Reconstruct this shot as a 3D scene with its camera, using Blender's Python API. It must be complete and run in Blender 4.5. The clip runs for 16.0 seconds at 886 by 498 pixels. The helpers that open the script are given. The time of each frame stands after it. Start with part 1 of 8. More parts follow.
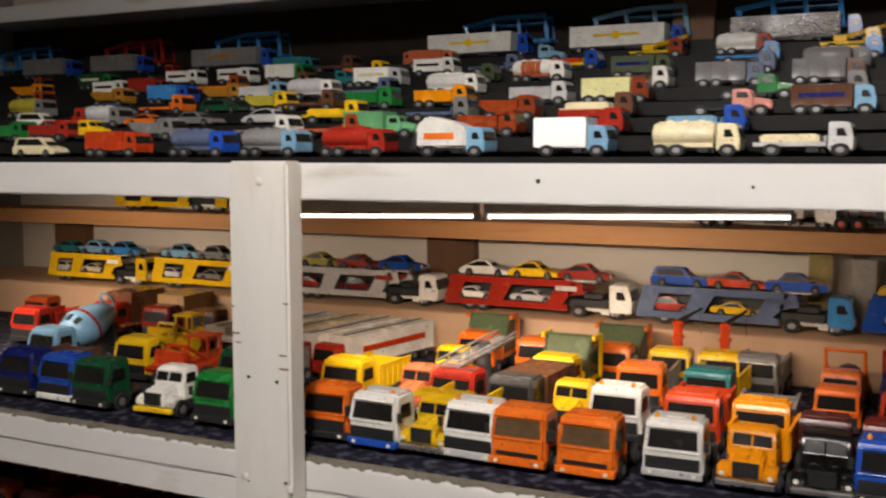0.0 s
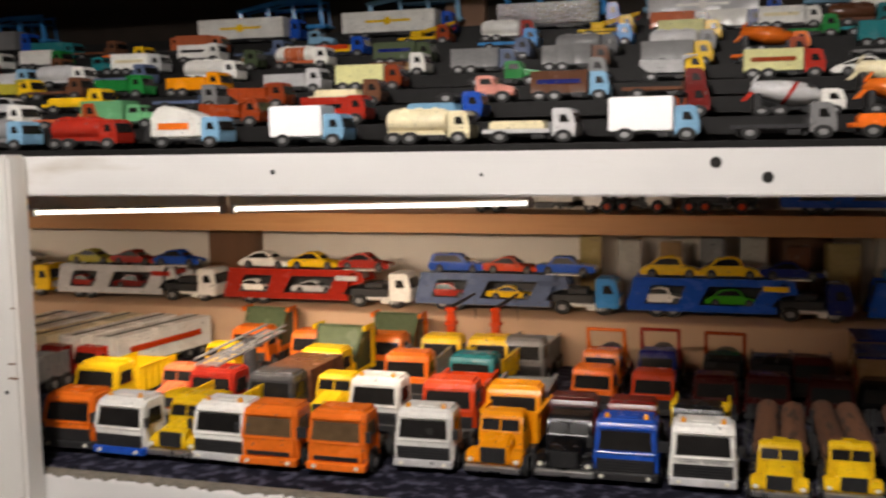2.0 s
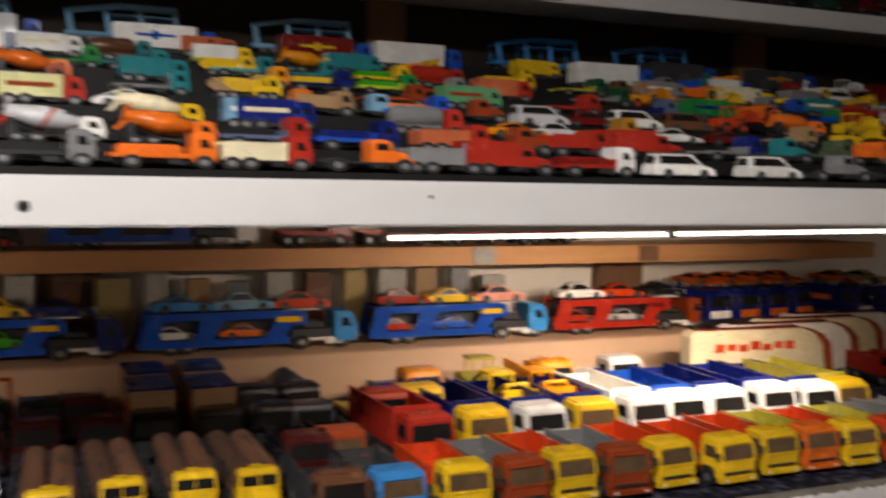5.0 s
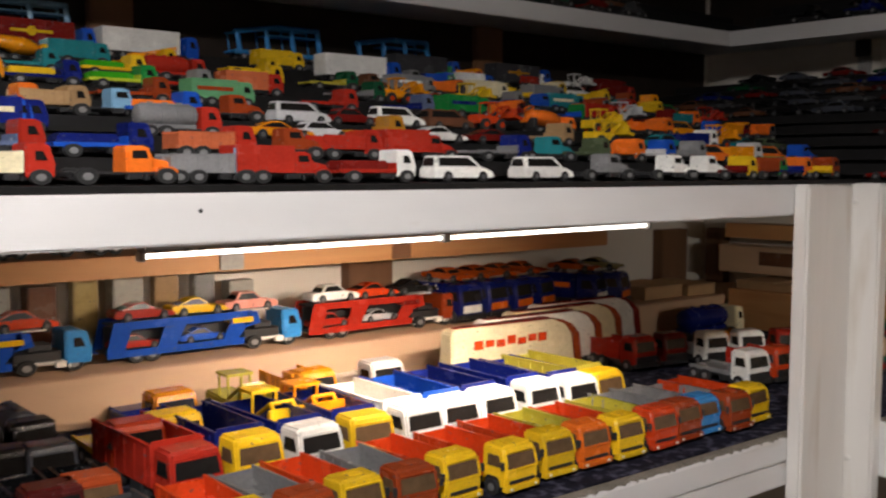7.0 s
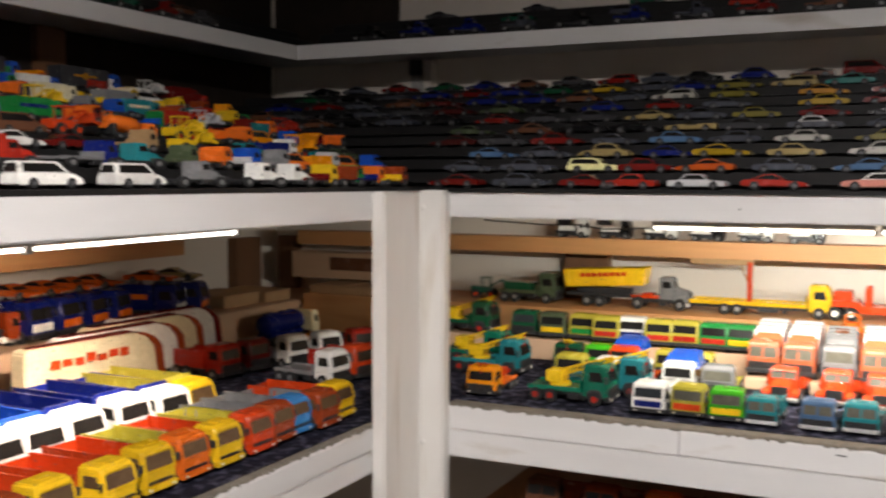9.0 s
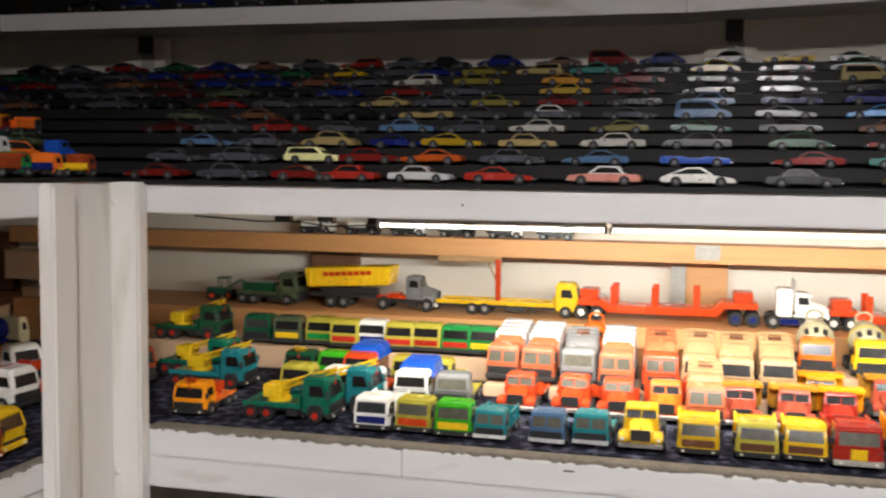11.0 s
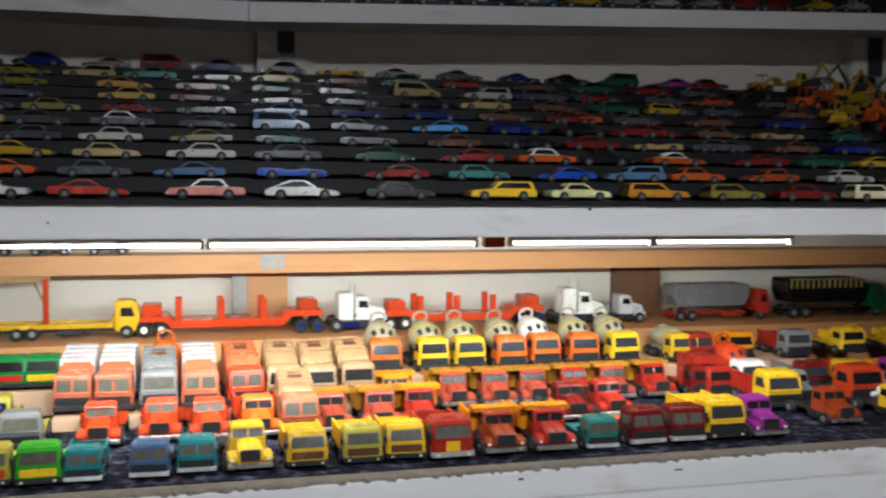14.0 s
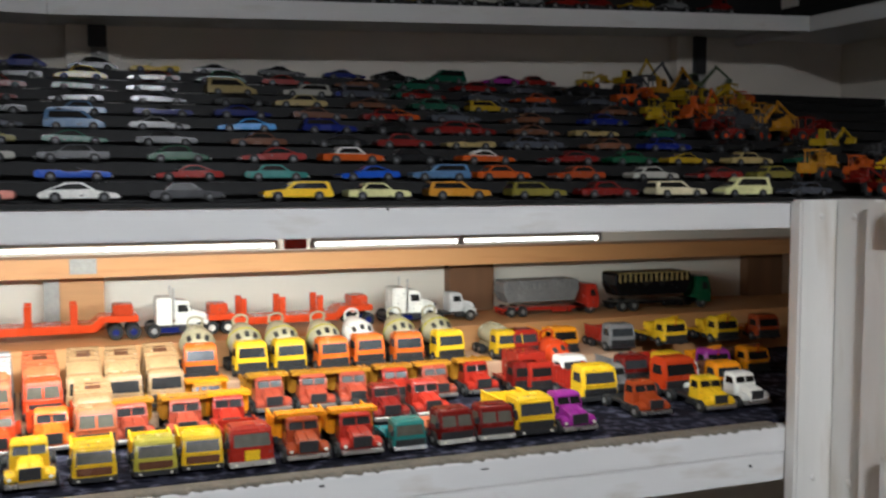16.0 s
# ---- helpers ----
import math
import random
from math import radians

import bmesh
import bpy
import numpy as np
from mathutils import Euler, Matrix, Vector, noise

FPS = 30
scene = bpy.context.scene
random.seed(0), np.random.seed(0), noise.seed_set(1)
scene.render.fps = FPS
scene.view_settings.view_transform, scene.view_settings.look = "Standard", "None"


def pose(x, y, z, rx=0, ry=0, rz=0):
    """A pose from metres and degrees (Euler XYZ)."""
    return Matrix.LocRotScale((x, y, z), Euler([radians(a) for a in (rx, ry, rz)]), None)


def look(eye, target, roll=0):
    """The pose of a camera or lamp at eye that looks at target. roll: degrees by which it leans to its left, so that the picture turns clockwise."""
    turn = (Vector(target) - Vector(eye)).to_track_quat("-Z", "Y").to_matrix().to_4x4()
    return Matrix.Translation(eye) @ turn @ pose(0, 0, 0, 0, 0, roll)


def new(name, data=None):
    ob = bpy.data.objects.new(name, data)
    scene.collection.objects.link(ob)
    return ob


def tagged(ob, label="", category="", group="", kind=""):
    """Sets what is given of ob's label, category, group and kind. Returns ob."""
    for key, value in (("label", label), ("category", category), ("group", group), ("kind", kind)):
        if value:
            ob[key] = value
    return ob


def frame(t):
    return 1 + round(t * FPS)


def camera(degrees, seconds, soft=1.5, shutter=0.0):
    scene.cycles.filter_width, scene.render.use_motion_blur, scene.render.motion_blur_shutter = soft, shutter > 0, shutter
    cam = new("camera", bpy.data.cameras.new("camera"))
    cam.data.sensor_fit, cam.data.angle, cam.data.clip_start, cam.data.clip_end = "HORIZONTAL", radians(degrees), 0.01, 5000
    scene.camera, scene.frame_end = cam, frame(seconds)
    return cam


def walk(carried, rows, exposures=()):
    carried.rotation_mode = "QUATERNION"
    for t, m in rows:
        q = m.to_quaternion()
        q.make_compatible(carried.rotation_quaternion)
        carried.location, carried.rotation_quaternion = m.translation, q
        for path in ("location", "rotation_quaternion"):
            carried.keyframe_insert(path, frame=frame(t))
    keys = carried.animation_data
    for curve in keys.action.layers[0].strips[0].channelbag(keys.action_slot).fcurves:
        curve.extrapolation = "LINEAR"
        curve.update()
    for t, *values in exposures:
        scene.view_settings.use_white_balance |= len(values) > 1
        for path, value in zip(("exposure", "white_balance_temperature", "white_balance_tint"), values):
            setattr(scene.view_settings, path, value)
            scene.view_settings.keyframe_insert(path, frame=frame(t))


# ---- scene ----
cam = camera(47.7, 16.0, 2.3, 0.5)
PATH = [
    (0, (0.058, 0.028, 1.407), (-0.819, 1.816, 1.221), -0.1),
    (0.5, (0.079, 0.041, 1.406), (-0.746, 1.852, 1.205), -0.5),
    (1, (0.105, 0.061, 1.407), (-0.671, 1.894, 1.214), -1.0),
    (1.5, (0.127, 0.072, 1.406), (-0.587, 1.929, 1.2), -1.0),
    (2, (0.125, 0.077, 1.409), (-0.444, 1.982, 1.193), -0.9),
    (2.5, (0.092, 0.064, 1.411), (-0.232, 2.028, 1.216), -1.6),
    (3, (0.059, 0.052, 1.409), (-0.104, 2.037, 1.221), -1.2),
    (3.5, (0.036, 0.057, 1.407), (0.054, 2.049, 1.228), -0.8),
    (4, (0.046, 0.076, 1.407), (0.343, 2.046, 1.235), 0.1),
    (4.5, (0.082, 0.086, 1.408), (0.619, 2.008, 1.273), 0.8),
    (5, (0.137, 0.112, 1.401), (0.924, 1.946, 1.264), 1.0),
    (5.2, (0.154, 0.129, 1.397), (1.041, 1.915, 1.248), 1.1),
    (7.3, (0.125, 0.215, 1.418), (1.468, 1.689, 1.264), 0.1),
    (7.5, (0.121, 0.222, 1.415), (1.53, 1.633, 1.262), 0.1),
    (8, (0.11, 0.222, 1.416), (1.692, 1.433, 1.242), -0.3),
    (8.5, (0.102, 0.227, 1.414), (1.815, 1.249, 1.266), -0.4),
    (9, (0.1, 0.223, 1.413), (1.899, 1.087, 1.278), 0.2),
    (9.2, (0.116, 0.218, 1.416), (1.948, 1.008, 1.276), 0.5),
    (11.3, (0.281, 0.171, 1.414), (2.229, 0.595, 1.255), 0.2),
    (11.5, (0.286, 0.189, 1.421), (2.247, 0.543, 1.254), -0.2),
    (12, (0.297, 0.237, 1.429), (2.288, 0.324, 1.27), -1.4),
    (12.5, (0.294, 0.259, 1.427), (2.286, 0.184, 1.272), -1.3),
    (13, (0.296, 0.279, 1.427), (2.28, 0.082, 1.275), -1.2),
    (13.5, (0.306, 0.297, 1.422), (2.272, -0.041, 1.275), -0.3),
    (14, (0.302, 0.3, 1.423), (2.232, -0.211, 1.29), 0.5),
    (14.5, (0.295, 0.301, 1.423), (2.207, -0.271, 1.294), 0.4),
    (15, (0.299, 0.274, 1.424), (2.184, -0.385, 1.323), 1.3),
    (15.5, (0.299, 0.241, 1.432), (2.174, -0.449, 1.331), 1.2),
    (16, (0.296, 0.203, 1.428), (2.153, -0.526, 1.287), -0.0),
]
walk(cam, [(t, look(eye, target, roll)) for t, eye, target, roll in PATH], ((0, -0.40, 6950, 12), (1.2, -0.31, 6900, 12), (3, -0.42, 6900, 12), (4, -0.4, 6850, 12), (5, -0.15, 6700, 12), (7.5, 0.2, 6550, 12), (8.5, 0.38, 6600, 12), (9, 0.5, 6600, 12), (11.3, 0.36, 6350, 10), (12, 0.15, 5950, 7), (12.5, 0.05, 5800, 6), (14, 0.02, 5750, 6), (15.5, 0.0, 5750, 6), (16, 0.08, 5850, 6)))
# ---- light: tube lamps under the shelf, an added unseen globe lamp in the room ----
world = bpy.data.worlds.new("room_dark")
scene.world = world
world.use_nodes = True
world.node_tree.nodes["Background"].inputs[0].default_value = (0.9, 0.85, 0.8, 1)
world.node_tree.nodes["Background"].inputs[1].default_value = 0.006


def area_lamp(name, m, sx, sy, watts, colour):
    data = bpy.data.lights.new(name, "AREA")
    data.shape, data.size, data.size_y, data.energy, data.color = "RECTANGLE", sx, sy, watts, colour
    ob = new(name, data)
    ob.matrix_world = m
    return ob


TUBE_A_Y = 0.93
TUBE_B_X, TUBE_B_Z = 1.415, 1.3525
# each tube: its two ends along the run, and their heights
# first tube of run A is unseen, added to light the west bay
TUBES_A = [(-1.340, -1.060, 1.3400, 1.3420), (-0.560, -0.347, 1.3425, 1.3470), (-0.336, -0.050, 1.3472, 1.3535), (0.433, 0.728, 1.3500, 1.3520), (0.732, 1.026, 1.3520, 1.3540)]
TUBES_B = [(0.545, 0.275, TUBE_B_Z, TUBE_B_Z), (0.269, -0.034, TUBE_B_Z, TUBE_B_Z), (-0.076, -0.256, TUBE_B_Z, TUBE_B_Z), (-0.260, -0.450, TUBE_B_Z, TUBE_B_Z)]
# strength of the unseen globe added for the room light
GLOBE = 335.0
WARM_A, WARM_B = (1.0, 0.83, 0.67), (0.97, 0.97, 0.88)
for (a, b, za, zb), w in zip(TUBES_A, (4.4, 6.2, 2.1, 0.6, 5.4)):
    z = (za + zb) / 2 - 0.0036
    lamp = area_lamp("tube_glow", look(((a + b) / 2, TUBE_A_Y, z), ((a + b) / 2, TUBE_A_Y + 0.185, z - 0.135)), b - a, 0.0045, w * (b - a), WARM_A)
    lamp.data.spread = math.radians(100)
for a, b, za, zb in TUBES_B:
    area_lamp("tube_glow", pose(TUBE_B_X, (a + b) / 2, za - 0.0036, 0, -62, 0), 0.0045, a - b, (5.9 if a > 0 else 5.0) * (a - b), WARM_B)
# ---- materials ----


def material(name, colour, rough=0.5, metal=0.0, grain=0.0, scale=60.0, bump=0.0, coat=0.0, second=None, threshold=0.5, soft=0.2, emit=0.0, stretch=(1, 1, 1), spread=0.0, spec=0.5):
    """A principled surface: two scales of noise over its colour, bump, and a random shade from thing to thing."""
    m = bpy.data.materials.new(name)
    m.use_nodes = True
    n, l = m.node_tree.nodes, m.node_tree.links
    p = n["Principled BSDF"]
    p.inputs["Roughness"].default_value, p.inputs["Metallic"].default_value = rough, metal
    p.inputs["Specular IOR Level"].default_value = spec
    p.inputs["Coat Weight"].default_value, p.inputs["Coat Roughness"].default_value = coat, 0.15
    c = (*colour, 1)
    p.inputs["Base Color"].default_value = c
    if emit:
        p.inputs["Emission Color"].default_value, p.inputs["Emission Strength"].default_value = c, emit
    if not (grain or second or bump):
        return m
    co, info, off = n.new("ShaderNodeTexCoord"), n.new("ShaderNodeObjectInfo"), n.new("ShaderNodeVectorMath")
    mul, stretched = n.new("ShaderNodeVectorMath"), n.new("ShaderNodeVectorMath")
    mul.operation, stretched.operation = "SCALE", "MULTIPLY"
    mul.inputs[3].default_value = 7.0
    comb = n.new("ShaderNodeCombineXYZ")
    for i in range(3):
        l.new(info.outputs["Random"], comb.inputs[i])
    l.new(comb.outputs[0], mul.inputs[0])
    stretched.inputs[1].default_value = stretch
    l.new(co.outputs["Object"], stretched.inputs[0])
    l.new(stretched.outputs[0], off.inputs[0])
    l.new(mul.outputs[0], off.inputs[1])
    fine, wide = n.new("ShaderNodeTexNoise"), n.new("ShaderNodeTexNoise")
    fine.inputs["Scale"].default_value, wide.inputs["Scale"].default_value = scale, scale / 6
    fine.inputs["Detail"].default_value, wide.inputs["Detail"].default_value = 6, 3
    for t in (fine, wide):
        l.new(off.outputs[0], t.inputs["Vector"])
    hsv = n.new("ShaderNodeHueSaturation")
    hsv.inputs["Color"].default_value = c
    add = n.new("ShaderNodeMath")
    add.operation = "ADD"
    l.new(fine.outputs["Fac"], add.inputs[0])
    l.new(wide.outputs["Fac"], add.inputs[1])
    mr = n.new("ShaderNodeMapRange")
    mr.inputs["From Min"].default_value, mr.inputs["From Max"].default_value = 0.6, 1.4
    mr.inputs["To Min"].default_value, mr.inputs["To Max"].default_value = 1 - grain, 1 + grain
    l.new(add.outputs[0], mr.inputs["Value"])
    value = mr.outputs[0]
    if spread:
        sp, mm = n.new("ShaderNodeMapRange"), n.new("ShaderNodeMath")
        sp.inputs["To Min"].default_value, sp.inputs["To Max"].default_value = 1 - spread, 1 + spread
        l.new(info.outputs["Random"], sp.inputs["Value"])
        mm.operation = "MULTIPLY"
        l.new(value, mm.inputs[0])
        l.new(sp.outputs[0], mm.inputs[1])
        value = mm.outputs[0]
    l.new(value, hsv.inputs["Value"])
    out = hsv.outputs[0]
    if second:
        ramp, mix = n.new("ShaderNodeMapRange"), n.new("ShaderNodeMix")
        ramp.inputs["From Min"].default_value, ramp.inputs["From Max"].default_value = threshold, threshold + soft
        l.new(fine.outputs["Fac"], ramp.inputs["Value"])
        mix.data_type = "RGBA"
        l.new(ramp.outputs[0], mix.inputs["Factor"])
        l.new(out, mix.inputs["A"])
        mix.inputs["B"].default_value = (*second, 1)
        out = mix.outputs["Result"]
    l.new(out, p.inputs["Base Color"])
    rr = n.new("ShaderNodeMapRange")
    rr.inputs["To Min"].default_value, rr.inputs["To Max"].default_value = max(0.05, rough - 0.12), min(1, rough + 0.16)
    l.new(wide.outputs["Fac"], rr.inputs["Value"])
    l.new(rr.outputs[0], p.inputs["Roughness"])
    if bump:
        b = n.new("ShaderNodeBump")
        b.inputs["Strength"].default_value, b.inputs["Distance"].default_value = 0.6, bump
        l.new(fine.outputs["Fac"], b.inputs["Height"])
        l.new(b.outputs[0], p.inputs["Normal"])
    return m


PAINT = {
    "white": (0.78, 0.77, 0.72), "cream": (0.72, 0.64, 0.42), "paleyellow": (0.72, 0.70, 0.34), "yellow": (0.80, 0.52, 0.03), "amber": (0.80, 0.36, 0.02),
    "olive": (0.42, 0.38, 0.07), "ochre": (0.50, 0.27, 0.04), "tan": (0.58, 0.36, 0.17), "orange": (0.78, 0.20, 0.02), "redorange": (0.72, 0.11, 0.025),
    "salmon": (0.68, 0.25, 0.14), "red": (0.55, 0.035, 0.02), "maroon": (0.22, 0.025, 0.02), "rust": (0.38, 0.09, 0.03), "brown": (0.20, 0.10, 0.06),
    "pink": (0.72, 0.36, 0.30), "purple": (0.35, 0.06, 0.32), "blue": (0.03, 0.13, 0.50), "navy": (0.02, 0.035, 0.20), "sky": (0.08, 0.32, 0.62),
    "lightblue": (0.28, 0.47, 0.62), "slate": (0.16, 0.20, 0.30), "teal": (0.04, 0.26, 0.28), "turquoise": (0.18, 0.45, 0.42), "green": (0.03, 0.28, 0.08),
    "lime": (0.55, 0.65, 0.08), "mint": (0.20, 0.45, 0.25), "darkgreen": (0.02, 0.12, 0.06), "grassgreen": (0.08, 0.42, 0.03), "army": (0.12, 0.15, 0.09),
    "breakdown": (0.015, 0.20, 0.13), "grey": (0.28, 0.28, 0.28), "silver": (0.50, 0.50, 0.50), "darkgrey": (0.09, 0.09, 0.095), "black": (0.015, 0.015, 0.017),
}
PAINT = {k: c if k in ("white", "cream", "paleyellow", "silver") else tuple(v ** 1.28 for v in c) for k, c in PAINT.items()}
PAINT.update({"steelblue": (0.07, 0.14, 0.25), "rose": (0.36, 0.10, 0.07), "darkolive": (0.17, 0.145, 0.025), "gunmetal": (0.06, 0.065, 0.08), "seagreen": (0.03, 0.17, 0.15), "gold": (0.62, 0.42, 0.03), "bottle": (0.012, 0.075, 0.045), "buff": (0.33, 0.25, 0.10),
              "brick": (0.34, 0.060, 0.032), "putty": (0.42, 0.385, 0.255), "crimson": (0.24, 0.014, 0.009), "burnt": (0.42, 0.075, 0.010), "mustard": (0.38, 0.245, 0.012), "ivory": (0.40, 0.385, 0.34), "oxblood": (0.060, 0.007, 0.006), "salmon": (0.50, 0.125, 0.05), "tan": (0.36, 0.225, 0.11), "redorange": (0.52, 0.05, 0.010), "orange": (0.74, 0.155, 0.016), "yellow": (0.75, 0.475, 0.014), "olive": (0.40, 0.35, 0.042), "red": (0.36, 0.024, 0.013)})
MATS = {}


def paint(name):
    if name not in MATS:
        r, g, b = PAINT[name]
        MATS[name] = material("paint_" + name, (r, g, b), 0.22, 0.0, 0.20, 190, 0.00006, 0.0, tuple(0.30 * v + 0.055 for v in (r, g, b)), 0.635, 0.05, spread=0.14, spec=0.32)
    return MATS[name]


RUBBER = material("black_rubber", (0.012, 0.012, 0.012), 0.75, grain=0.2, scale=400)
GLASS = material("smoked_window", (0.011, 0.010, 0.0095), 0.2, grain=0.3, scale=120, spec=0.22)
AMBERGLASS = material("amber_window", (0.10, 0.060, 0.030), 0.16, grain=0.3, scale=120, spec=0.3)
PALEGLASS = material("pale_window", (0.10, 0.094, 0.072), 0.16, grain=0.35, scale=90, spec=0.35)
STEELGLASS = material("dark_glossy_window", (0.030, 0.033, 0.036), 0.12, grain=0.3, scale=100, spec=0.5)
CHROME = material("worn_chrome", (0.55, 0.54, 0.52), 0.28, 0.9, 0.2, 300)
DARKHUB = material("dull_hub", (0.11, 0.11, 0.115), 0.45, 0.4, 0.2, 300)
HUB = material("grey_hub", (0.26, 0.26, 0.26), 0.4, 0.5, 0.2, 300)
BLACKPLASTIC = material("black_plastic", (0.02, 0.02, 0.021), 0.45, grain=0.2, scale=200)
LAMP = material("lamp_lens", (0.75, 0.72, 0.6), 0.15, coat=0.5)
BEACON = material("beacon_lens", (0.75, 0.30, 0.02), 0.2, coat=0.5)
LOG = material("log_bark", (0.105, 0.042, 0.018), 0.85, grain=0.5, scale=120, bump=0.0012, second=(0.035, 0.018, 0.010), threshold=0.52, soft=0.12, spread=0.25, stretch=(0.2, 1, 1))
FOIL = material("crinkled_foil", (0.85, 0.85, 0.85), 0.14, 1.0, 0.1, 150, 0.008)
# near-white paint standing in for the glare off reflective box sides
GLAREWHITE = material("white_glare_panel", (0.97, 0.97, 0.97), 0.35, grain=0.02, scale=100)
WHITEWOOD = material("white_painted_wood", (0.70, 0.69, 0.675), 0.5, grain=0.09, scale=26, bump=0.0008, second=(0.46, 0.41, 0.34), threshold=0.61, soft=0.18, stretch=(0.25, 0.25, 1))
POSTWOOD = material("white_painted_post", (0.72, 0.70, 0.66), 0.5, grain=0.10, scale=26, bump=0.0008, second=(0.54, 0.48, 0.40), threshold=0.55, soft=0.25, stretch=(1, 1, 0.2))
PINE = material("pine_plank", (0.55, 0.28, 0.11), 0.55, grain=0.16, scale=40, bump=0.0003, second=(0.40, 0.17, 0.06), threshold=0.55, soft=0.25, stretch=(0.12, 0.12, 1.4))
PLYWOOD = material("pale_plywood", (0.54, 0.355, 0.225), 0.6, grain=0.12, scale=30, bump=0.0003, stretch=(0.2, 0.2, 1))
DARKWOOD = material("brown_post_wood", (0.16, 0.075, 0.035), 0.6, grain=0.25, scale=40, bump=0.0004, stretch=(1, 1, 0.1))
DARKPANEL = material("near_black_panel", (0.022, 0.016, 0.012), 0.7, spec=0.2, grain=0.3, scale=30)
CARPET = material("dark_blue_felt", (0.012, 0.012, 0.021), 0.95, spec=0.08, grain=0.7, scale=75, bump=0.003, second=(0.13, 0.13, 0.185), threshold=0.50, soft=0.28)
FELTEDGE = material("frayed_felt_edge", (0.17, 0.15, 0.12), 0.95, grain=0.4, scale=300, bump=0.001)
PLASTER = material("cream_wall_paint", (0.72, 0.66, 0.58), 0.8, grain=0.05, scale=14, bump=0.0006)
CEILING = material("grey_ceiling_boards", (0.22, 0.21, 0.20), 0.85, grain=0.04, scale=10)
GREYWALL = material("grey_wall_paint", (0.28, 0.26, 0.24), 0.8, grain=0.1, scale=10)
FLOORMAT = material("grey_concrete_floor", (0.15, 0.145, 0.14), 0.8, grain=0.2, scale=8, bump=0.001)
STEPMAT = material("black_ribbed_rubber", (0.0115, 0.011, 0.0110), 0.5, spec=0.18, grain=0.3, scale=80, bump=0.0004)
TUBEMAT = material("tube_light", (1.0, 0.95, 0.87), 0.4, emit=5.0)
STEEL = material("zinc_steel", (0.45, 0.45, 0.45), 0.4, 0.8, 0.2, 200)
ZINC = material("dull_zinc", (0.36, 0.35, 0.33), 0.65, 0.2, 0.2, 200)
CARD = material("brown_cardboard", (0.42, 0.26, 0.13), 0.85, grain=0.12, scale=60, bump=0.0003)
HOLE = material("dark_hole", (0.01, 0.009, 0.008), 0.9)

# ---- mesh helpers ----
CACHE = {}


def box(bm, x0, x1, y0, y1, z0, z1):
    v = [bm.verts.new(p) for p in ((x0, y0, z0), (x1, y0, z0), (x1, y1, z0), (x0, y1, z0), (x0, y0, z1), (x1, y0, z1), (x1, y1, z1), (x0, y1, z1))]
    for f in ((0, 3, 2, 1), (4, 5, 6, 7), (0, 1, 5, 4), (1, 2, 6, 5), (2, 3, 7, 6), (3, 0, 4, 7)):
        bm.faces.new([v[i] for i in f])


def prism(bm, outline, half, lean=0.0, base=0.0):
    """An outline in x and z, extruded to both sides; above base its sides lean in."""
    def side(s):
        return [bm.verts.new((x, s * (half - max(0.0, z - base) * lean), z)) for x, z in outline]
    a, b = side(-1), side(1)
    bm.faces.new(a)
    bm.faces.new(b[::-1])
    for i in range(len(a)):
        j = (i + 1) % len(a)
        bm.faces.new((a[j], a[i], b[i], b[j]))


def rod(bm, p, q, r, r2=None, n=12):
    """A round bar from p to q."""
    p, q = Vector(p), Vector(q)
    t = (q - p).to_track_quat("Z", "Y").to_matrix()
    r2 = r if r2 is None else r2
    a, b = [], []
    for i in range(n):
        d = t @ Vector((math.cos(2 * math.pi * i / n), math.sin(2 * math.pi * i / n), 0))
        a.append(bm.verts.new(p + d * r))
        b.append(bm.verts.new(q + d * r2))
    for i in range(n):
        j = (i + 1) % n
        bm.faces.new((a[i], a[j], b[j], b[i]))
    bm.faces.new(a[::-1])
    bm.faces.new(b)


def lathe(bm, p, q, radii, n=16):
    """A turned body along p to q, of the radii at (share, radius)."""
    p, q = Vector(p), Vector(q)
    t = (q - p).to_track_quat("Z", "Y").to_matrix()
    rings = []
    for s, r in radii:
        rings.append([bm.verts.new(p + (q - p) * s + t @ Vector((r * math.cos(2 * math.pi * i / n), r * math.sin(2 * math.pi * i / n), 0))) for i in range(n)])
    for a, b in zip(rings, rings[1:]):
        for i in range(n):
            j = (i + 1) % n
            bm.faces.new((a[i], a[j], b[j], b[i]))
    bm.faces.new(rings[0][::-1])
    bm.faces.new(rings[-1])


def soften(bm, width, segments=1):
    bmesh.ops.recalc_face_normals(bm, faces=bm.faces)
    bmesh.ops.bevel(bm, geom=[e for e in bm.edges if len(e.link_faces) == 2 and e.calc_face_angle(0) > 0.5], offset=width, segments=segments, affect="EDGES", clamp_overlap=True)


def mesh(key, fn, smooth=False):
    if key not in CACHE:
        bm = bmesh.new()
        fn(bm)
        bmesh.ops.recalc_face_normals(bm, faces=bm.faces)
        me = bpy.data.meshes.new(str(key[0] if isinstance(key, tuple) else key))
        bm.to_mesh(me)
        bm.free()
        if smooth:
            for f in me.polygons:
                f.use_smooth = True
            me.set_sharp_from_angle(angle=0.7)
        me.materials.append(None)
        CACHE[key] = me
    return CACHE[key]


def part(name, key, fn, mat, parent=None, label="", at=(0, 0, 0), smooth=False):
    """One mesh object under a thing or a part; alike ones share their mesh, each has its own paint."""
    ob = new(name, mesh(key, fn, smooth))
    ob.material_slots[0].link = "OBJECT"
    ob.material_slots[0].material = mat
    ob.parent = parent
    ob.location = at
    if label:
        tagged(ob, label)
    return ob


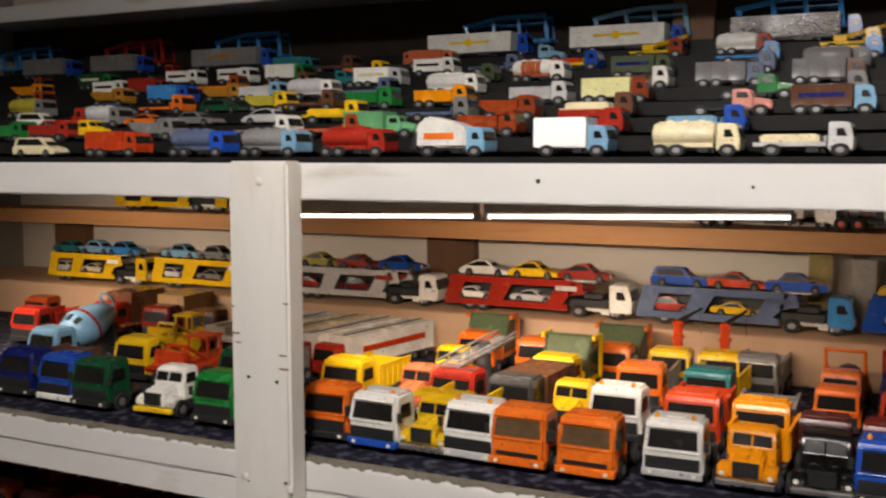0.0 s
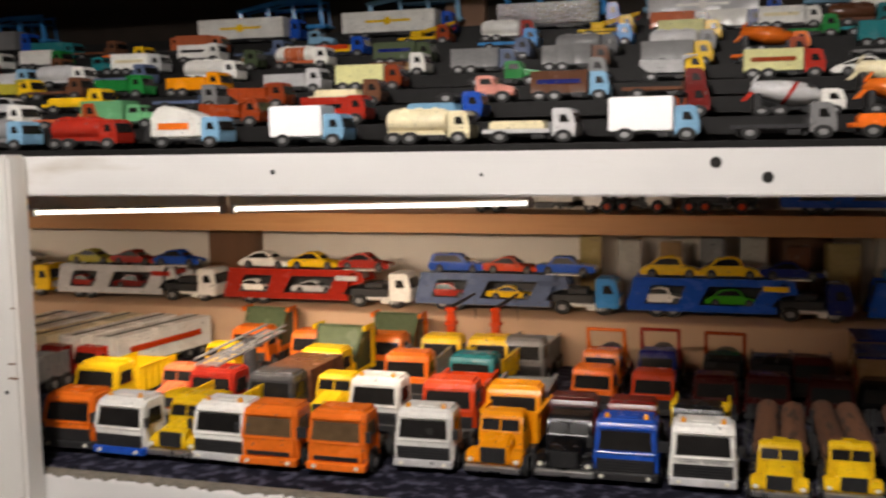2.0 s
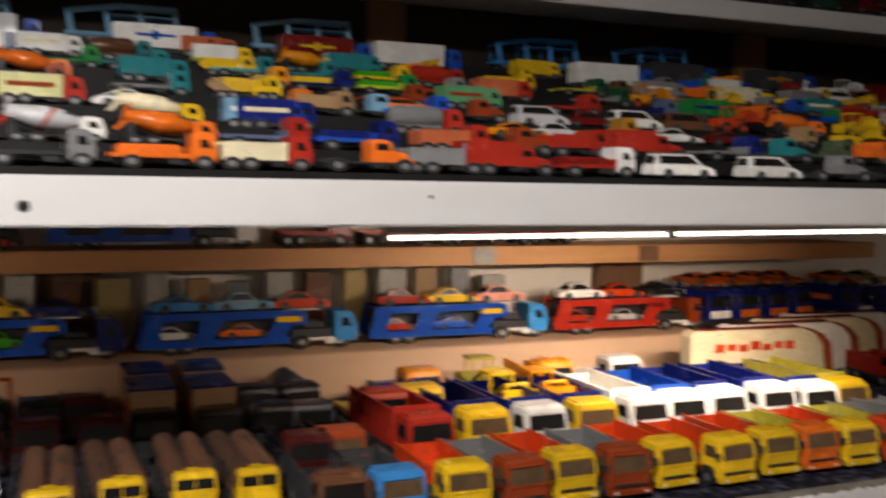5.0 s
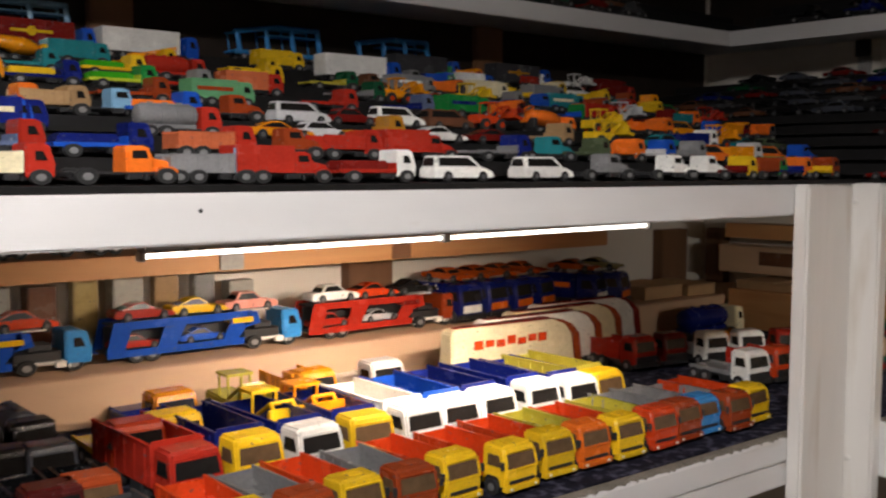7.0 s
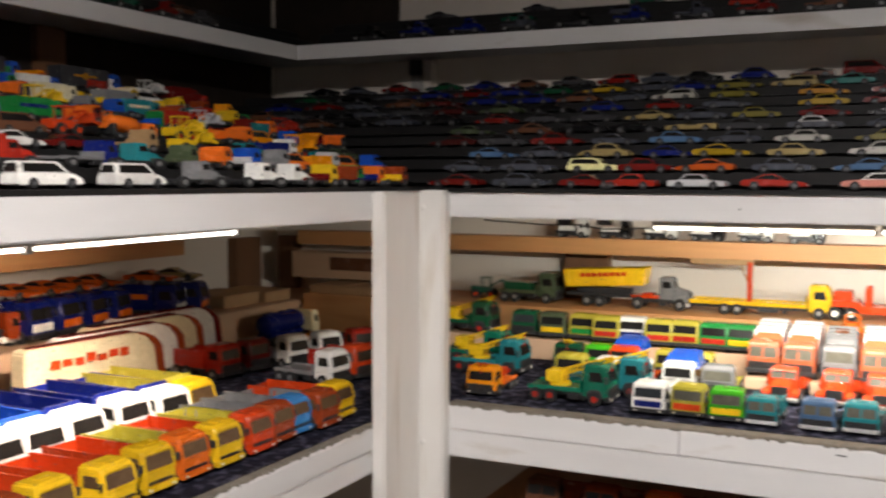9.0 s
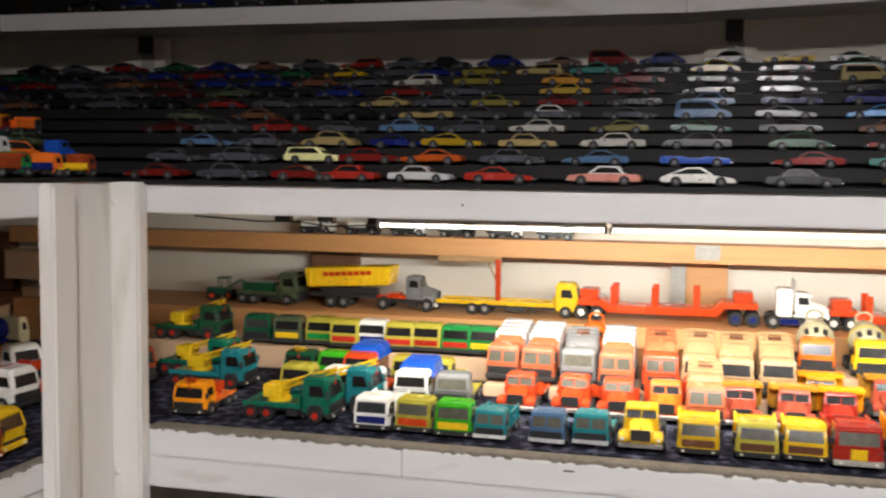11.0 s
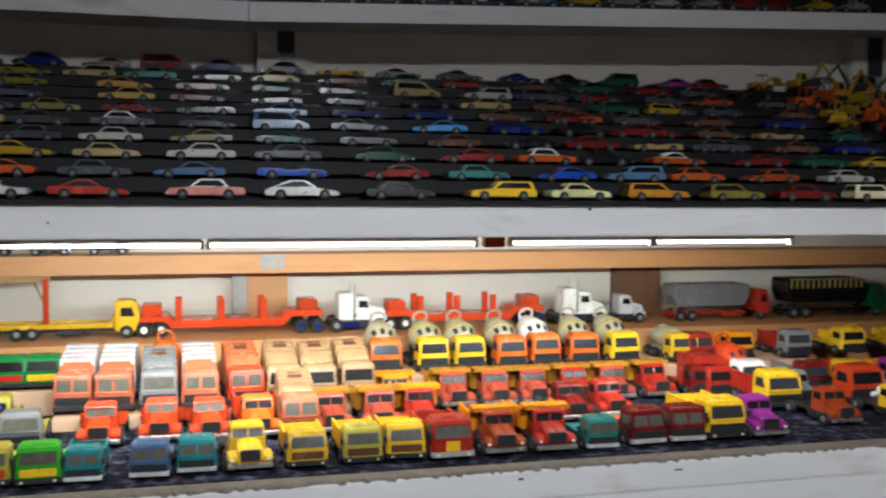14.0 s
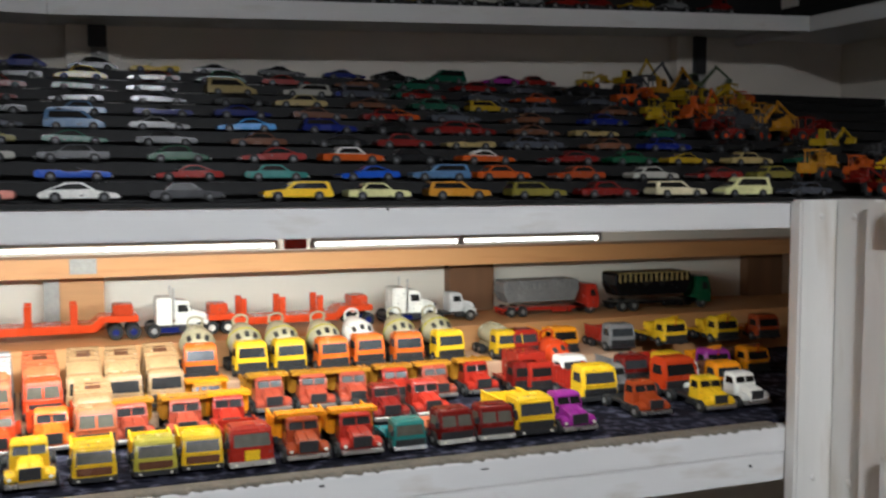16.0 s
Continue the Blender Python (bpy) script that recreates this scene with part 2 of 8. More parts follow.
def slab(name, x0, x1, y0, y1, z0, z1, mat, kind="structure", label="", category="", parent=None, bevel=0.0015):
    """A board of the setting with softened edges, its origin in its middle."""
    c = ((x0 + x1) / 2, (y0 + y1) / 2, (z0 + z1) / 2)
    h = ((x1 - x0) / 2, (y1 - y0) / 2, (z1 - z0) / 2)

    def fn(bm):
        box(bm, -h[0], h[0], -h[1], h[1], -h[2], h[2])
        if bevel:
            soften(bm, bevel, 2)
    ob = part(name, ("slab", tuple(round(v, 4) for v in h), bevel), fn, mat, parent, at=c)
    if parent is None:
        tagged(ob, label, category, kind=kind)
    return ob


# ---- the room and the shelving ----
ZTOP, ZBEAM = 1.400, 1.365          # front beam of the tier shelf
ZDECK, ZLOW = 1.112, 1.050          # top of the lower deck, foot of its beam
YA, XB, YC = 0.83, 1.32, -0.683     # front faces of the three runs
WALL_A, WALL_B, WALL_C, WEST = 1.56, 2.00, -1.38, -1.7
UP_A, UP_B, UP_C, ZUP0, ZUP1 = 1.350, 1.78, -1.10, 1.651, 1.679    # lips of the shallow top shelves
ZBOARD = ZUP1 - 0.012

# floor, ceiling and west wall stand out of view; their greys set bounce light
slab("floor", WEST - 0.1, WALL_B + 0.1, WALL_C - 0.1, WALL_A + 0.1, -0.1, 0, FLOORMAT, label="grey concrete floor of the room", category="floor", bevel=0)
slab("ceiling", WEST - 0.1, WALL_B + 0.1, WALL_C - 0.1, WALL_A + 0.1, 2.32, 2.42, CEILING, label="plain grey boarded ceiling", category="ceiling", bevel=0)
slab("wall_north", WEST - 0.1, WALL_B + 0.1, WALL_A, WALL_A + 0.1, 0, 2.32, PLASTER, label="cream painted wall behind the shelves", category="wall", bevel=0)
slab("wall_east", WALL_B, WALL_B + 0.1, WALL_C, WALL_A, 0, 2.32, PLASTER, label="cream painted wall behind the shelves", category="wall", bevel=0)
slab("wall_south", WEST - 0.1, WALL_B + 0.1, WALL_C - 0.1, WALL_C, 0, 2.32, PLASTER, label="cream painted wall behind the shelves", category="wall", bevel=0)
slab("wall_west", WEST - 0.1, WEST, WALL_C, WALL_A, 0, 2.32, GREYWALL, label="grey painted wall at the end of the room", category="wall", bevel=0)

# run A along the north wall
XW = -1.69
slab("beam", XW, 1.2, YA, YA + 0.02, ZBEAM, ZTOP, WHITEWOOD, label="white painted wooden beam along the shelf front", category="shelf beam")
slab("beam", XW, 1.2, YA, YA + 0.02, ZLOW + 0.030, ZDECK - 0.004, WHITEWOOD, label="white painted wooden beam along the lower deck", category="shelf beam")
slab("beam", XW, 1.2, YA + 0.002, YA + 0.022, ZLOW, ZLOW + 0.029, WHITEWOOD, label="white painted wooden batten under the deck beam", category="shelf beam")
slab("shelf_board", XW, XB, YA + 0.02, WALL_A, ZBEAM + 0.012, ZTOP - 0.004, PLYWOOD, label="pale plywood shelf board under the stepped display", category="shelf")
slab("shelf_board", XW, XB, YA + 0.02, WALL_A, ZDECK - 0.022, ZDECK - 0.006, PLYWOOD, label="plywood board of the lower deck", category="shelf")
slab("felt", XW, XB + 0.02, YA + 0.012, 1.36, ZDECK - 0.006, ZDECK, CARPET, label="dark blue felt covering the lower deck", category="shelf lining", bevel=0.002)


def frayed_edge(a, b, out, inn, along_x):
    """A worn strip of felt with a ragged front edge."""
    ragged = random.Random(11)
    n = int(abs(b - a) / 0.0045)

    def fn(bm):
        rows = []
        for i in range(n + 1):
            v, lip = a + (b - a) * i / n, out + ragged.uniform(-0.0012, 0.0030) + (0.003 if ragged.random() < 0.08 else 0)
            top, foot = ZDECK - 0.0008 + ragged.uniform(-0.0008, 0.0006), ZDECK - 0.0058 - ragged.uniform(-0.0015, 0.0012)
            rows.append([bm.verts.new((v, d, z) if along_x else (d, v, z)) for d, z in ((inn, ZDECK - 0.0056), (inn, ZDECK - 0.0004), (lip + 0.002, top), (lip, (top + foot) / 2), (lip + 0.001, foot))])
        for p, q in zip(rows, rows[1:]):
            for i in range(5):
                bm.faces.new((p[i], q[i], q[(i + 1) % 5], p[(i + 1) % 5]))
        bm.faces.new(rows[0][::-1])
        bm.faces.new(rows[-1])
    ob = part("felt_edge", ("frayed", a, along_x), fn, FELTEDGE)
    tagged(ob, "frayed grey edge of the felt", "shelf lining", kind="structure")


frayed_edge(XW, 1.2, YA + 0.001, YA + 0.0115, True)
slab("riser", XW, 1.7995, 1.360, 1.372, ZDECK, 1.172, PLYWOOD, label="pale plywood riser of the rear step", category="shelf riser")
slab("rear_step", XW, WALL_B, 1.372, WALL_A, 1.158, 1.172, PLYWOOD, label="pale plywood rear step on the deck", category="shelf")
slab("wood_strip", XW, XB + 0.2, 1.420, 1.440, 1.279, 1.306, PINE, label="pine strip along the rear shelf edge", category="shelf edge")
slab("rear_shelf", XW, XB + 0.2, 1.440, WALL_A, 1.290, 1.304, PLYWOOD, label="narrow plywood rear shelf under the roof board", category="shelf")
slab("upper_shelf", XW, WALL_B, UP_A + 0.0185, WALL_A, ZBOARD, ZUP1 - 0.0005, WHITEWOOD, label="white painted top shelf board", category="shelf")
slab("shelf_lip", XW, UP_B, UP_A, UP_A + 0.018, ZUP0, ZUP1, WHITEWOOD, label="white painted front lip of the top shelf", category="shelf edge")
slab("shelf_board", XW, XB, YA + 0.03, WALL_A, 0.90, 0.918, PLYWOOD, label="plywood board of the bottom shelf", category="shelf")
slab("beam", XW, XB, YA + 0.01, YA + 0.03, 0.885, 0.922, WHITEWOOD, label="white painted wooden beam of the bottom shelf", category="shelf beam")
# run B along the east wall
slab("beam", XB, XB + 0.02, YC, YA, ZBEAM, ZTOP, WHITEWOOD, label="white painted wooden beam along the shelf front", category="shelf beam")
for y0, y1 in ((YC, 0.4855), (0.4868, YA)):
    slab("beam", XB, XB + 0.02, y0, y1, ZLOW + 0.026, ZDECK - 0.004, WHITEWOOD, label="white painted wooden beam along the lower deck", category="shelf beam")
slab("beam", XB + 0.002, XB + 0.022, YC, YA, ZLOW - 0.012, ZLOW + 0.025, WHITEWOOD, label="white painted wooden batten under the deck beam", category="shelf beam")
slab("shelf_board", XB + 0.021, WALL_B, WALL_C, WALL_A, ZBEAM + 0.012, ZTOP - 0.005, PLYWOOD, label="pale plywood shelf board under the stepped display", category="shelf")
slab("shelf_board", XB + 0.021, WALL_B, WALL_C, WALL_A, ZDECK - 0.023, ZDECK - 0.0065, PLYWOOD, label="plywood board of the lower deck", category="shelf")
slab("felt", XB + 0.024, 1.80, WALL_C + 0.05, 1.355, ZDECK - 0.0055, ZDECK + 0.0005, CARPET, label="dark blue felt covering the lower deck", category="shelf lining", bevel=0.002)
frayed_edge(YC + 0.02, YA - 0.03, XB + 0.0005, XB + 0.0235, False)
slab("riser", 1.80, 1.812, WALL_C + 0.05, 1.355, ZDECK, 1.186, PINE, label="pine riser of the rear step", category="shelf riser")
slab("rear_step", 1.812, WALL_B, WALL_C + 0.05, 1.355, 1.172, 1.1855, PINE, label="pine rear step on the deck", category="shelf")
slab("wood_strip", 1.870, 1.890, WALL_C + 0.05, 1.415, 1.280, 1.309, PINE, label="pine strip along the rear shelf edge", category="shelf edge")
slab("rear_shelf", 1.890, WALL_B, WALL_C + 0.05, 1.415, 1.290, 1.305, PLYWOOD, label="narrow plywood rear shelf under the roof board", category="shelf")
slab("upper_shelf", UP_B + 0.0185, WALL_B, 0.2, UP_A + 0.018, ZBOARD, ZUP1 - 0.0005, WHITEWOOD, label="white painted top shelf board", category="shelf", bevel=0.0004)
slab("shelf_lip", UP_B, UP_B + 0.018, 0.2, UP_A + 0.0175, ZUP0, ZUP1, WHITEWOOD, label="white painted front lip of the top shelf", category="shelf edge", bevel=0.0004)
RISE = 0.045    # the southern half of the top shelf climbs towards the corner
CLIMB = -math.degrees(math.atan(RISE / (0.199 - UP_C)))
for name, x0, x1, z0, z1, words, sort in (("upper_shelf", UP_B + 0.0185, WALL_B, ZBOARD, ZUP1 - 0.0005, "white painted top shelf board, slightly tilted", "shelf"), ("shelf_lip", UP_B, UP_B + 0.018, ZUP0, ZUP1, "white painted front lip of the tilted top shelf", "shelf edge")):
    tilted = slab(name, x0, x1, UP_C, 0.1996, z0, z1, WHITEWOOD, label=words, category=sort, bevel=0.0004)
    tilted.matrix_basis = pose((x0 + x1) / 2, (UP_C + 0.199) / 2, (z0 + z1) / 2 + RISE / 2, CLIMB)
slab("shelf_board", XB + 0.03, WALL_B, YC, YA, 0.90, 0.918, PLYWOOD, label="plywood board of the bottom shelf", category="shelf")
slab("beam", XB + 0.01, XB + 0.03, YC, YA, 0.885, 0.922, WHITEWOOD, label="white painted wooden beam of the bottom shelf", category="shelf beam")
# run C along the south wall
slab("beam", XW, 1.172, YC - 0.02, YC, ZBEAM, ZTOP, WHITEWOOD, label="white painted wooden beam along the shelf front", category="shelf beam")
slab("beam", XW, 1.172, YC - 0.02, YC, ZLOW, ZDECK - 0.004, WHITEWOOD, label="white painted wooden beam along the lower deck", category="shelf beam")
slab("shelf_board", XW, XB + 0.02, WALL_C, YC - 0.066, ZBEAM + 0.012, ZTOP - 0.004, PLYWOOD, label="pale plywood shelf board under the stepped display", category="shelf")
slab("shelf_board", XW, XB + 0.02, WALL_C, YC - 0.066, ZDECK - 0.022, ZDECK - 0.006, PLYWOOD, label="plywood board of the lower deck", category="shelf")
# unseen felt added here to cut bounced light from the pale shelf board
slab("felt", XW, 1.17, WALL_C, YC - 0.068, ZTOP - 0.0038, ZTOP + 0.002, CARPET, label="dark felt added out of view to cut the south shelf's bounce", category="shelf lining")
slab("upper_shelf", XW, WALL_B, WALL_C, UP_C - 0.0205, ZBOARD + RISE, ZUP1 - 0.0005 + RISE, WHITEWOOD, label="white painted top shelf board", category="shelf")
slab("shelf_lip", XW, WALL_B, UP_C - 0.020, UP_C - 0.002, ZUP0 + RISE, ZUP1 + RISE, WHITEWOOD, label="white painted front lip of the top shelf", category="shelf edge")


def screw(parent, p, axis, r=0.0042):
    """A domed screw head with a slot on the face of a post."""
    def fn(bm):
        lathe(bm, (0, 0, 0), (0, 0, 0.0018), ((0, r), (0.4, r * 0.98), (0.8, r * 0.8), (1, r * 0.35)), 14)
    ob = part("screw_head", ("screw", r), fn, POSTWOOD, parent, "painted-over screw head", smooth=True)
    ob.matrix_basis = Matrix.Translation(p) @ {"y": pose(0, 0, 0, 90), "-y": pose(0, 0, 0, -90), "x": pose(0, 0, 0, 0, -90)}[axis]
    return ob


def post(name, x0, x1, y0, y1, z0, z1, label, screws=(), axis="y"):
    c = Vector(((x0 + x1) / 2, (y0 + y1) / 2, (z0 + z1) / 2))
    ob = slab(name, x0, x1, y0, y1, z0, z1, POSTWOOD, label=label, category="shelf post", bevel=0.003)
    for s in screws:
        screw(ob, Vector(s) - c, axis)
    return ob


post("post", -0.552, -0.484, 0.802, 0.829, 0.0, 1.402, "white painted wooden post with screw heads", ((-0.515, 0.802, 1.383), (-0.538, 0.802, 1.095), (-0.486, 0.802, 1.088), (-0.515, 0.802, 1.070)))
post("post", 1.159, 1.200, 0.810, 0.829, 0.0, 1.400, "white painted corner board of the shelf post")
post("post", 1.2005, 1.2965, 0.8310, 0.8415, 0.0, 1.4005, "white painted inner corner board of the shelf post")
post("post", 1.297, 1.319, 0.797, 0.905, 0.0, 1.401, "white painted corner post board with a screw head", ((1.297, 0.828, 1.378), (1.297, 0.828, 1.06)), "x")
post("post", 1.297, 1.319, -0.740, -0.671, 0.0, 1.401, "white painted corner post board with screw heads", ((1.297, -0.703, 1.380), (1.297, -0.700, 1.045)), "x")
post("post", 1.2315, 1.2965, -0.746, -0.725, 0.0, 1.402, "white painted inner corner board of the shelf post", ((1.266, -0.725, 1.380), (1.262, -0.725, 1.045)), "-y")
post("post", 1.176, 1.231, -0.730, -0.708, 0.0, 1.400, "white painted outer corner board of the shelf post")


def nail_hole(p, axis, r):
    """A dark drilled hole in the beam: a short sunk cup with a rim."""
    def fn(bm):
        lathe(bm, (0, 0, -0.004), (0, 0, 0.0006), ((0, r * 0.6), (0.8, r * 0.8), (1, r)), 12)
    ob = part("nail_hole", ("hole", r), fn, HOLE)
    ob.matrix_basis = Matrix.Translation(p) @ (pose(0, 0, 0, 90) if axis == "y" else pose(0, 0, 0, 0, -90))
    tagged(ob, "dark drilled hole in the white beam", "hole", kind="structure")


for p, r in (((0.107, YA, 1.390), 0.0042), ((0.143, YA, 1.379), 0.0042), ((-0.245, YA, 1.385), 0.0022), ((-0.068, YA, 1.382), 0.0014), ((0.434, YA, 1.388), 0.0016), ((-0.531, 0.802, 1.194), 0.002), ((-0.498, 0.802, 1.192), 0.002)):
    nail_hole(p, "y", r)
for p, r in (((XB, -0.135, 1.395), 0.0018), ((XB, 0.42, 1.381), 0.0012), ((XB, -0.62, 1.062), 0.002)):
    nail_hole(p, "x", r)

# dark knocks and pencil marks on the post
for x, z, w, h in ((-0.546, 1.236, 0.010, 0.0015), (-0.543, 1.227, 0.007, 0.0012), (-0.491, 1.218, 0.008, 0.0015), (-0.490, 1.205, 0.010, 0.0018), (-0.487, 1.268, 0.005, 0.0014), (-0.548, 1.262, 0.004, 0.0012), (-0.490, 1.094, 0.004, 0.0030), (-0.534, 1.090, 0.003, 0.0012)):
    slab("post_mark", x - w / 2, x + w / 2, 0.8012, 0.8026, z - h / 2, z + h / 2, DARKWOOD, label="dark knock in the white paint of the post", category="mark", bevel=0.0003)
for y, z, w, h in ((-0.25, 1.098, 0.010, 0.0016), (-0.06, 1.100, 0.006, 0.0024), (0.30, 1.0995, 0.012, 0.0016)):
    slab("beam_mark", XB - 0.0006, XB + 0.0006, y - w / 2, y + w / 2, z - h / 2, z + h / 2, HOLE, label="dark knock in the white paint of the beam", category="mark", bevel=0.0003)

# brown wall posts behind the shelves
for x0 in (-1.58, -0.712, 0.16, 1.031, 1.822):
    slab("wall_post", x0, x0 + 0.087, 1.535, WALL_A, 1.172, 1.29, DARKWOOD, label="brown wooden wall post behind the shelf", category="wall post")
for y0, mat in ((0.769, DARKWOOD), (0.125, PINE), (-0.556, DARKWOOD), (-1.215, DARKWOOD)):
    slab("wall_post", 1.972, WALL_B, y0, y0 + 0.088, 1.1855, 1.29, mat, label="wooden wall post behind the shelf", category="wall post")
slab("wall_post", 1.972, WALL_B, 1.490, 1.5345, 1.1725, 1.29, DARKWOOD, label="brown wooden corner post behind the shelf", category="wall post")
for y0 in (1.150, 0.093, -1.029):
    top = ZBOARD - 0.001 + RISE * max(0, (0.199 - y0) / (0.199 - UP_C)) - 0.003
    slab("wall_post", 1.972, WALL_B, y0, y0 + 0.081, 1.41, top, PLASTER, label="painted wall post behind the stepped display", category="wall post")
    slab("shelf_bracket", 1.962, 1.9715, y0 + 0.020, y0 + 0.048, 1.632, top, BLACKPLASTIC, label="dark metal bracket under the top shelf", category="bracket")
    plate = slab("bracket_plate", 1.9655, 1.9712, y0 + 0.018, y0 + 0.044, 1.594, 1.6315, ZINC, label="zinc plate with a screw under the bracket", category="bracket", bevel=0.001)

    def plate_screw(bm):
        lathe(bm, (0, 0, 0), (-0.003, 0, 0), ((0, 0.0042), (0.6, 0.0040), (1, 0.0018)), 12)
    part("screw_head", "plate_screw", plate_screw, STEEL, plate, "round screw head", at=(-0.0028, 0.002, 0.011), smooth=True)
for x0 in (-0.3, 0.62, 1.3):
    slab("wall_post", x0, x0 + 0.06, 1.532, 1.5478, 1.41, ZBOARD - 0.001, DARKWOOD, label="dark wall post behind the stepped display", category="wall post")
# near-black panel keeps the wall behind the tier dark
slab("wall_panel", XW, 1.971, 1.548, 1.5595, 1.405, ZBOARD - 0.001, DARKPANEL, label="near-black panel over the wall behind the stepped trucks", category="wall panel", bevel=0)
# two sheets added to darken the wall above the top shelf
slab("wall_panel", 0.2, 1.971, 1.548, 1.5595, ZUP1 + 0.001, 2.06, DARKPANEL, label="added near-black sheet over the wall above the top shelf", category="wall panel", bevel=0)
slab("wall_panel", 1.985, 1.9995, 1.238, 1.5475, ZUP1 + 0.001, 2.06, DARKPANEL, label="added near-black sheet on the corner wall above the top shelf", category="wall panel", bevel=0)
# zinc joint plates on the pine strip
for y0 in (0.13,):
    slab("joint_plate", 1.866, 1.8695, y0 + 0.01, y0 + 0.048, 1.286, 1.309, ZINC, label="zinc joint plate on the pine strip", category="bracket", bevel=0.0006)
    slab("joint_plate", 1.964, 1.9715, y0 + 0.062, y0 + 0.085, 1.20, 1.279, ZINC, label="zinc strap on the wall post", category="bracket", bevel=0.0006)
for x0 in (0.745, 1.03):
    slab("joint_plate", x0, x0 + 0.035, 1.4165, 1.4195, 1.281, 1.305, ZINC if x0 < 1 else DARKWOOD, label="joint plate on the pine strip", category="bracket", bevel=0.0006)

# tube lamps
for i, (a, b, za, zb) in enumerate(TUBES_A + TUBES_B):
    on_a = i < len(TUBES_A)
    n = math.dist((a,), (b,))

    def tube(bm):
        lathe(bm, (-n / 2, 0, 0), (n / 2, 0, 0), ((0, 0.0016), (0.01, 0.0018), (0.99, 0.0018), (1, 0.0016)), 14)

    def holder(bm):
        box(bm, -n / 2, n / 2, -0.009, 0.009, 0.0042, 0.0180)
        for e in (-1, 1):
            box(bm, e * n / 2 - 0.002, e * n / 2 + 0.002, -0.006, 0.006, -0.004, 0.0042)
        soften(bm, 0.001)
    m = pose((a + b) / 2, TUBE_A_Y, (za + zb) / 2, 0, -math.degrees(math.atan2(zb - za, b - a))) if on_a else pose(TUBE_B_X, (a + b) / 2, za, 0, 0, 90)
    root = new("tube_lamp")
    root.matrix_basis = m
    tagged(root, "glowing tube lamp under the shelf board", "lamp", "tube lamps")
    part("tube", ("tube", round(n, 3)), tube, TUBEMAT, root, "glowing white tube", smooth=True)
    part("holder", ("holder", round(n, 3)), holder, ZINC, root, "grey lamp holder")
slab("lamp_plug", 1.408, 1.422, -0.068, -0.043, 1.348, 1.3765, paint("red"), "", "small red plug between the tube lamps", "plug")

# pendant added out of view for the room light; its cone dims the top shelves
root = new("added_pendant_lamp")
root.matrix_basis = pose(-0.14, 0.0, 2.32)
tagged(root, "added unseen globe lamp with a dark cone dimming the top shelves", "lamp")


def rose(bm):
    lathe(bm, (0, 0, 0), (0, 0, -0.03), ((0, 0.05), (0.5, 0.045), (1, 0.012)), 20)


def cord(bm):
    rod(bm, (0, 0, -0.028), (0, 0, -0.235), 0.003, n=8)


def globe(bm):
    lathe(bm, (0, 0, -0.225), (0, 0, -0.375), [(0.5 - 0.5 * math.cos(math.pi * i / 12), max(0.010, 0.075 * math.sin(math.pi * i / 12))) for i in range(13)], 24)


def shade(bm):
    """An open cone added to keep light off the top shelves, its rim a little above the foot of the globe."""
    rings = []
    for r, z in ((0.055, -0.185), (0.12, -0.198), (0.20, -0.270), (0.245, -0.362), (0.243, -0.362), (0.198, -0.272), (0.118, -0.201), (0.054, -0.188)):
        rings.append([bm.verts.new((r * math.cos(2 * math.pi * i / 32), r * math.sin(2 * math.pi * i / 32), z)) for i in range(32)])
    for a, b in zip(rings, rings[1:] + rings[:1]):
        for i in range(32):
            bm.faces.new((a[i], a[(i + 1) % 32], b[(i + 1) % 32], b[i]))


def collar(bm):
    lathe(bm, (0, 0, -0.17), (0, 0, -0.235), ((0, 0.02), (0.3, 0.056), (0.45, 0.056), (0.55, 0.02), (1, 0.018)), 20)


part("shade", "lamp_shade", shade, BLACKPLASTIC, root, "dark cone added to dim the top shelves", smooth=True)
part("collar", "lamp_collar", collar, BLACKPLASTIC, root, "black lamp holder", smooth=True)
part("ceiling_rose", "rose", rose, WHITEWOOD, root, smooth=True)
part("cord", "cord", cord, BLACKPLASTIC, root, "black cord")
part("globe", "globe", globe, material("lamp_globe", (1.0, 0.96, 0.94), 0.5, emit=GLOBE), root, "glowing globe added for the room light", smooth=True)

# stepped black displays of the tier shelf
ROWS_A, ROWS_B = 10, 10


def row_a(k):
    return 0.868 + 0.074 * k, 1.4055 + 0.0185 * k


def row_b(k):
    return 1.352 + 0.062 * k, 1.4035 + 0.0205 * k


def display(name, rows, row, along_x, a, end, depth, label):
    root = new(name)
    tagged(root, label, "display stand")
    for k in range(rows):
        d, z = row(k)
        b = end + ((0.0, 0.10, 0.22)[min(k, 2)] if along_x else 0.0)
        top, low = z, ZTOP + (0.0003 if k == 0 else -0.0038)

        def step(bm):
            foot = max(low - top, -0.0135) if k else -0.0036
            edge = [(-depth / 2 + 0.014, low - top), (-depth / 2 + 0.014, foot), (-depth / 2, foot)] if k else [(-depth / 2, low - top)]
            for i in range(5):          # ribs of the rubber tread
                x0 = -depth / 2 + depth * i / 5
                edge += [(x0, 0.0), (x0 + depth * 0.12, 0.0), (x0 + depth * 0.12, -0.0026), (x0 + depth * 0.198, -0.0026)]
            edge += [(depth / 2, -0.0026), (depth / 2, low - top)]
            prism(bm, edge, abs(b - a) / 2)
        ob = part("step", (name, k), step, STEPMAT, root)
        ob.matrix_basis = pose((a + b) / 2, d, top, 0, 0, 90) if along_x else pose(d, (a + b) / 2, top)
    return root


display("stepped_display", ROWS_A, row_a, True, XW, 1.33, 0.0735, "black ribbed rubber steps carrying toy trucks")
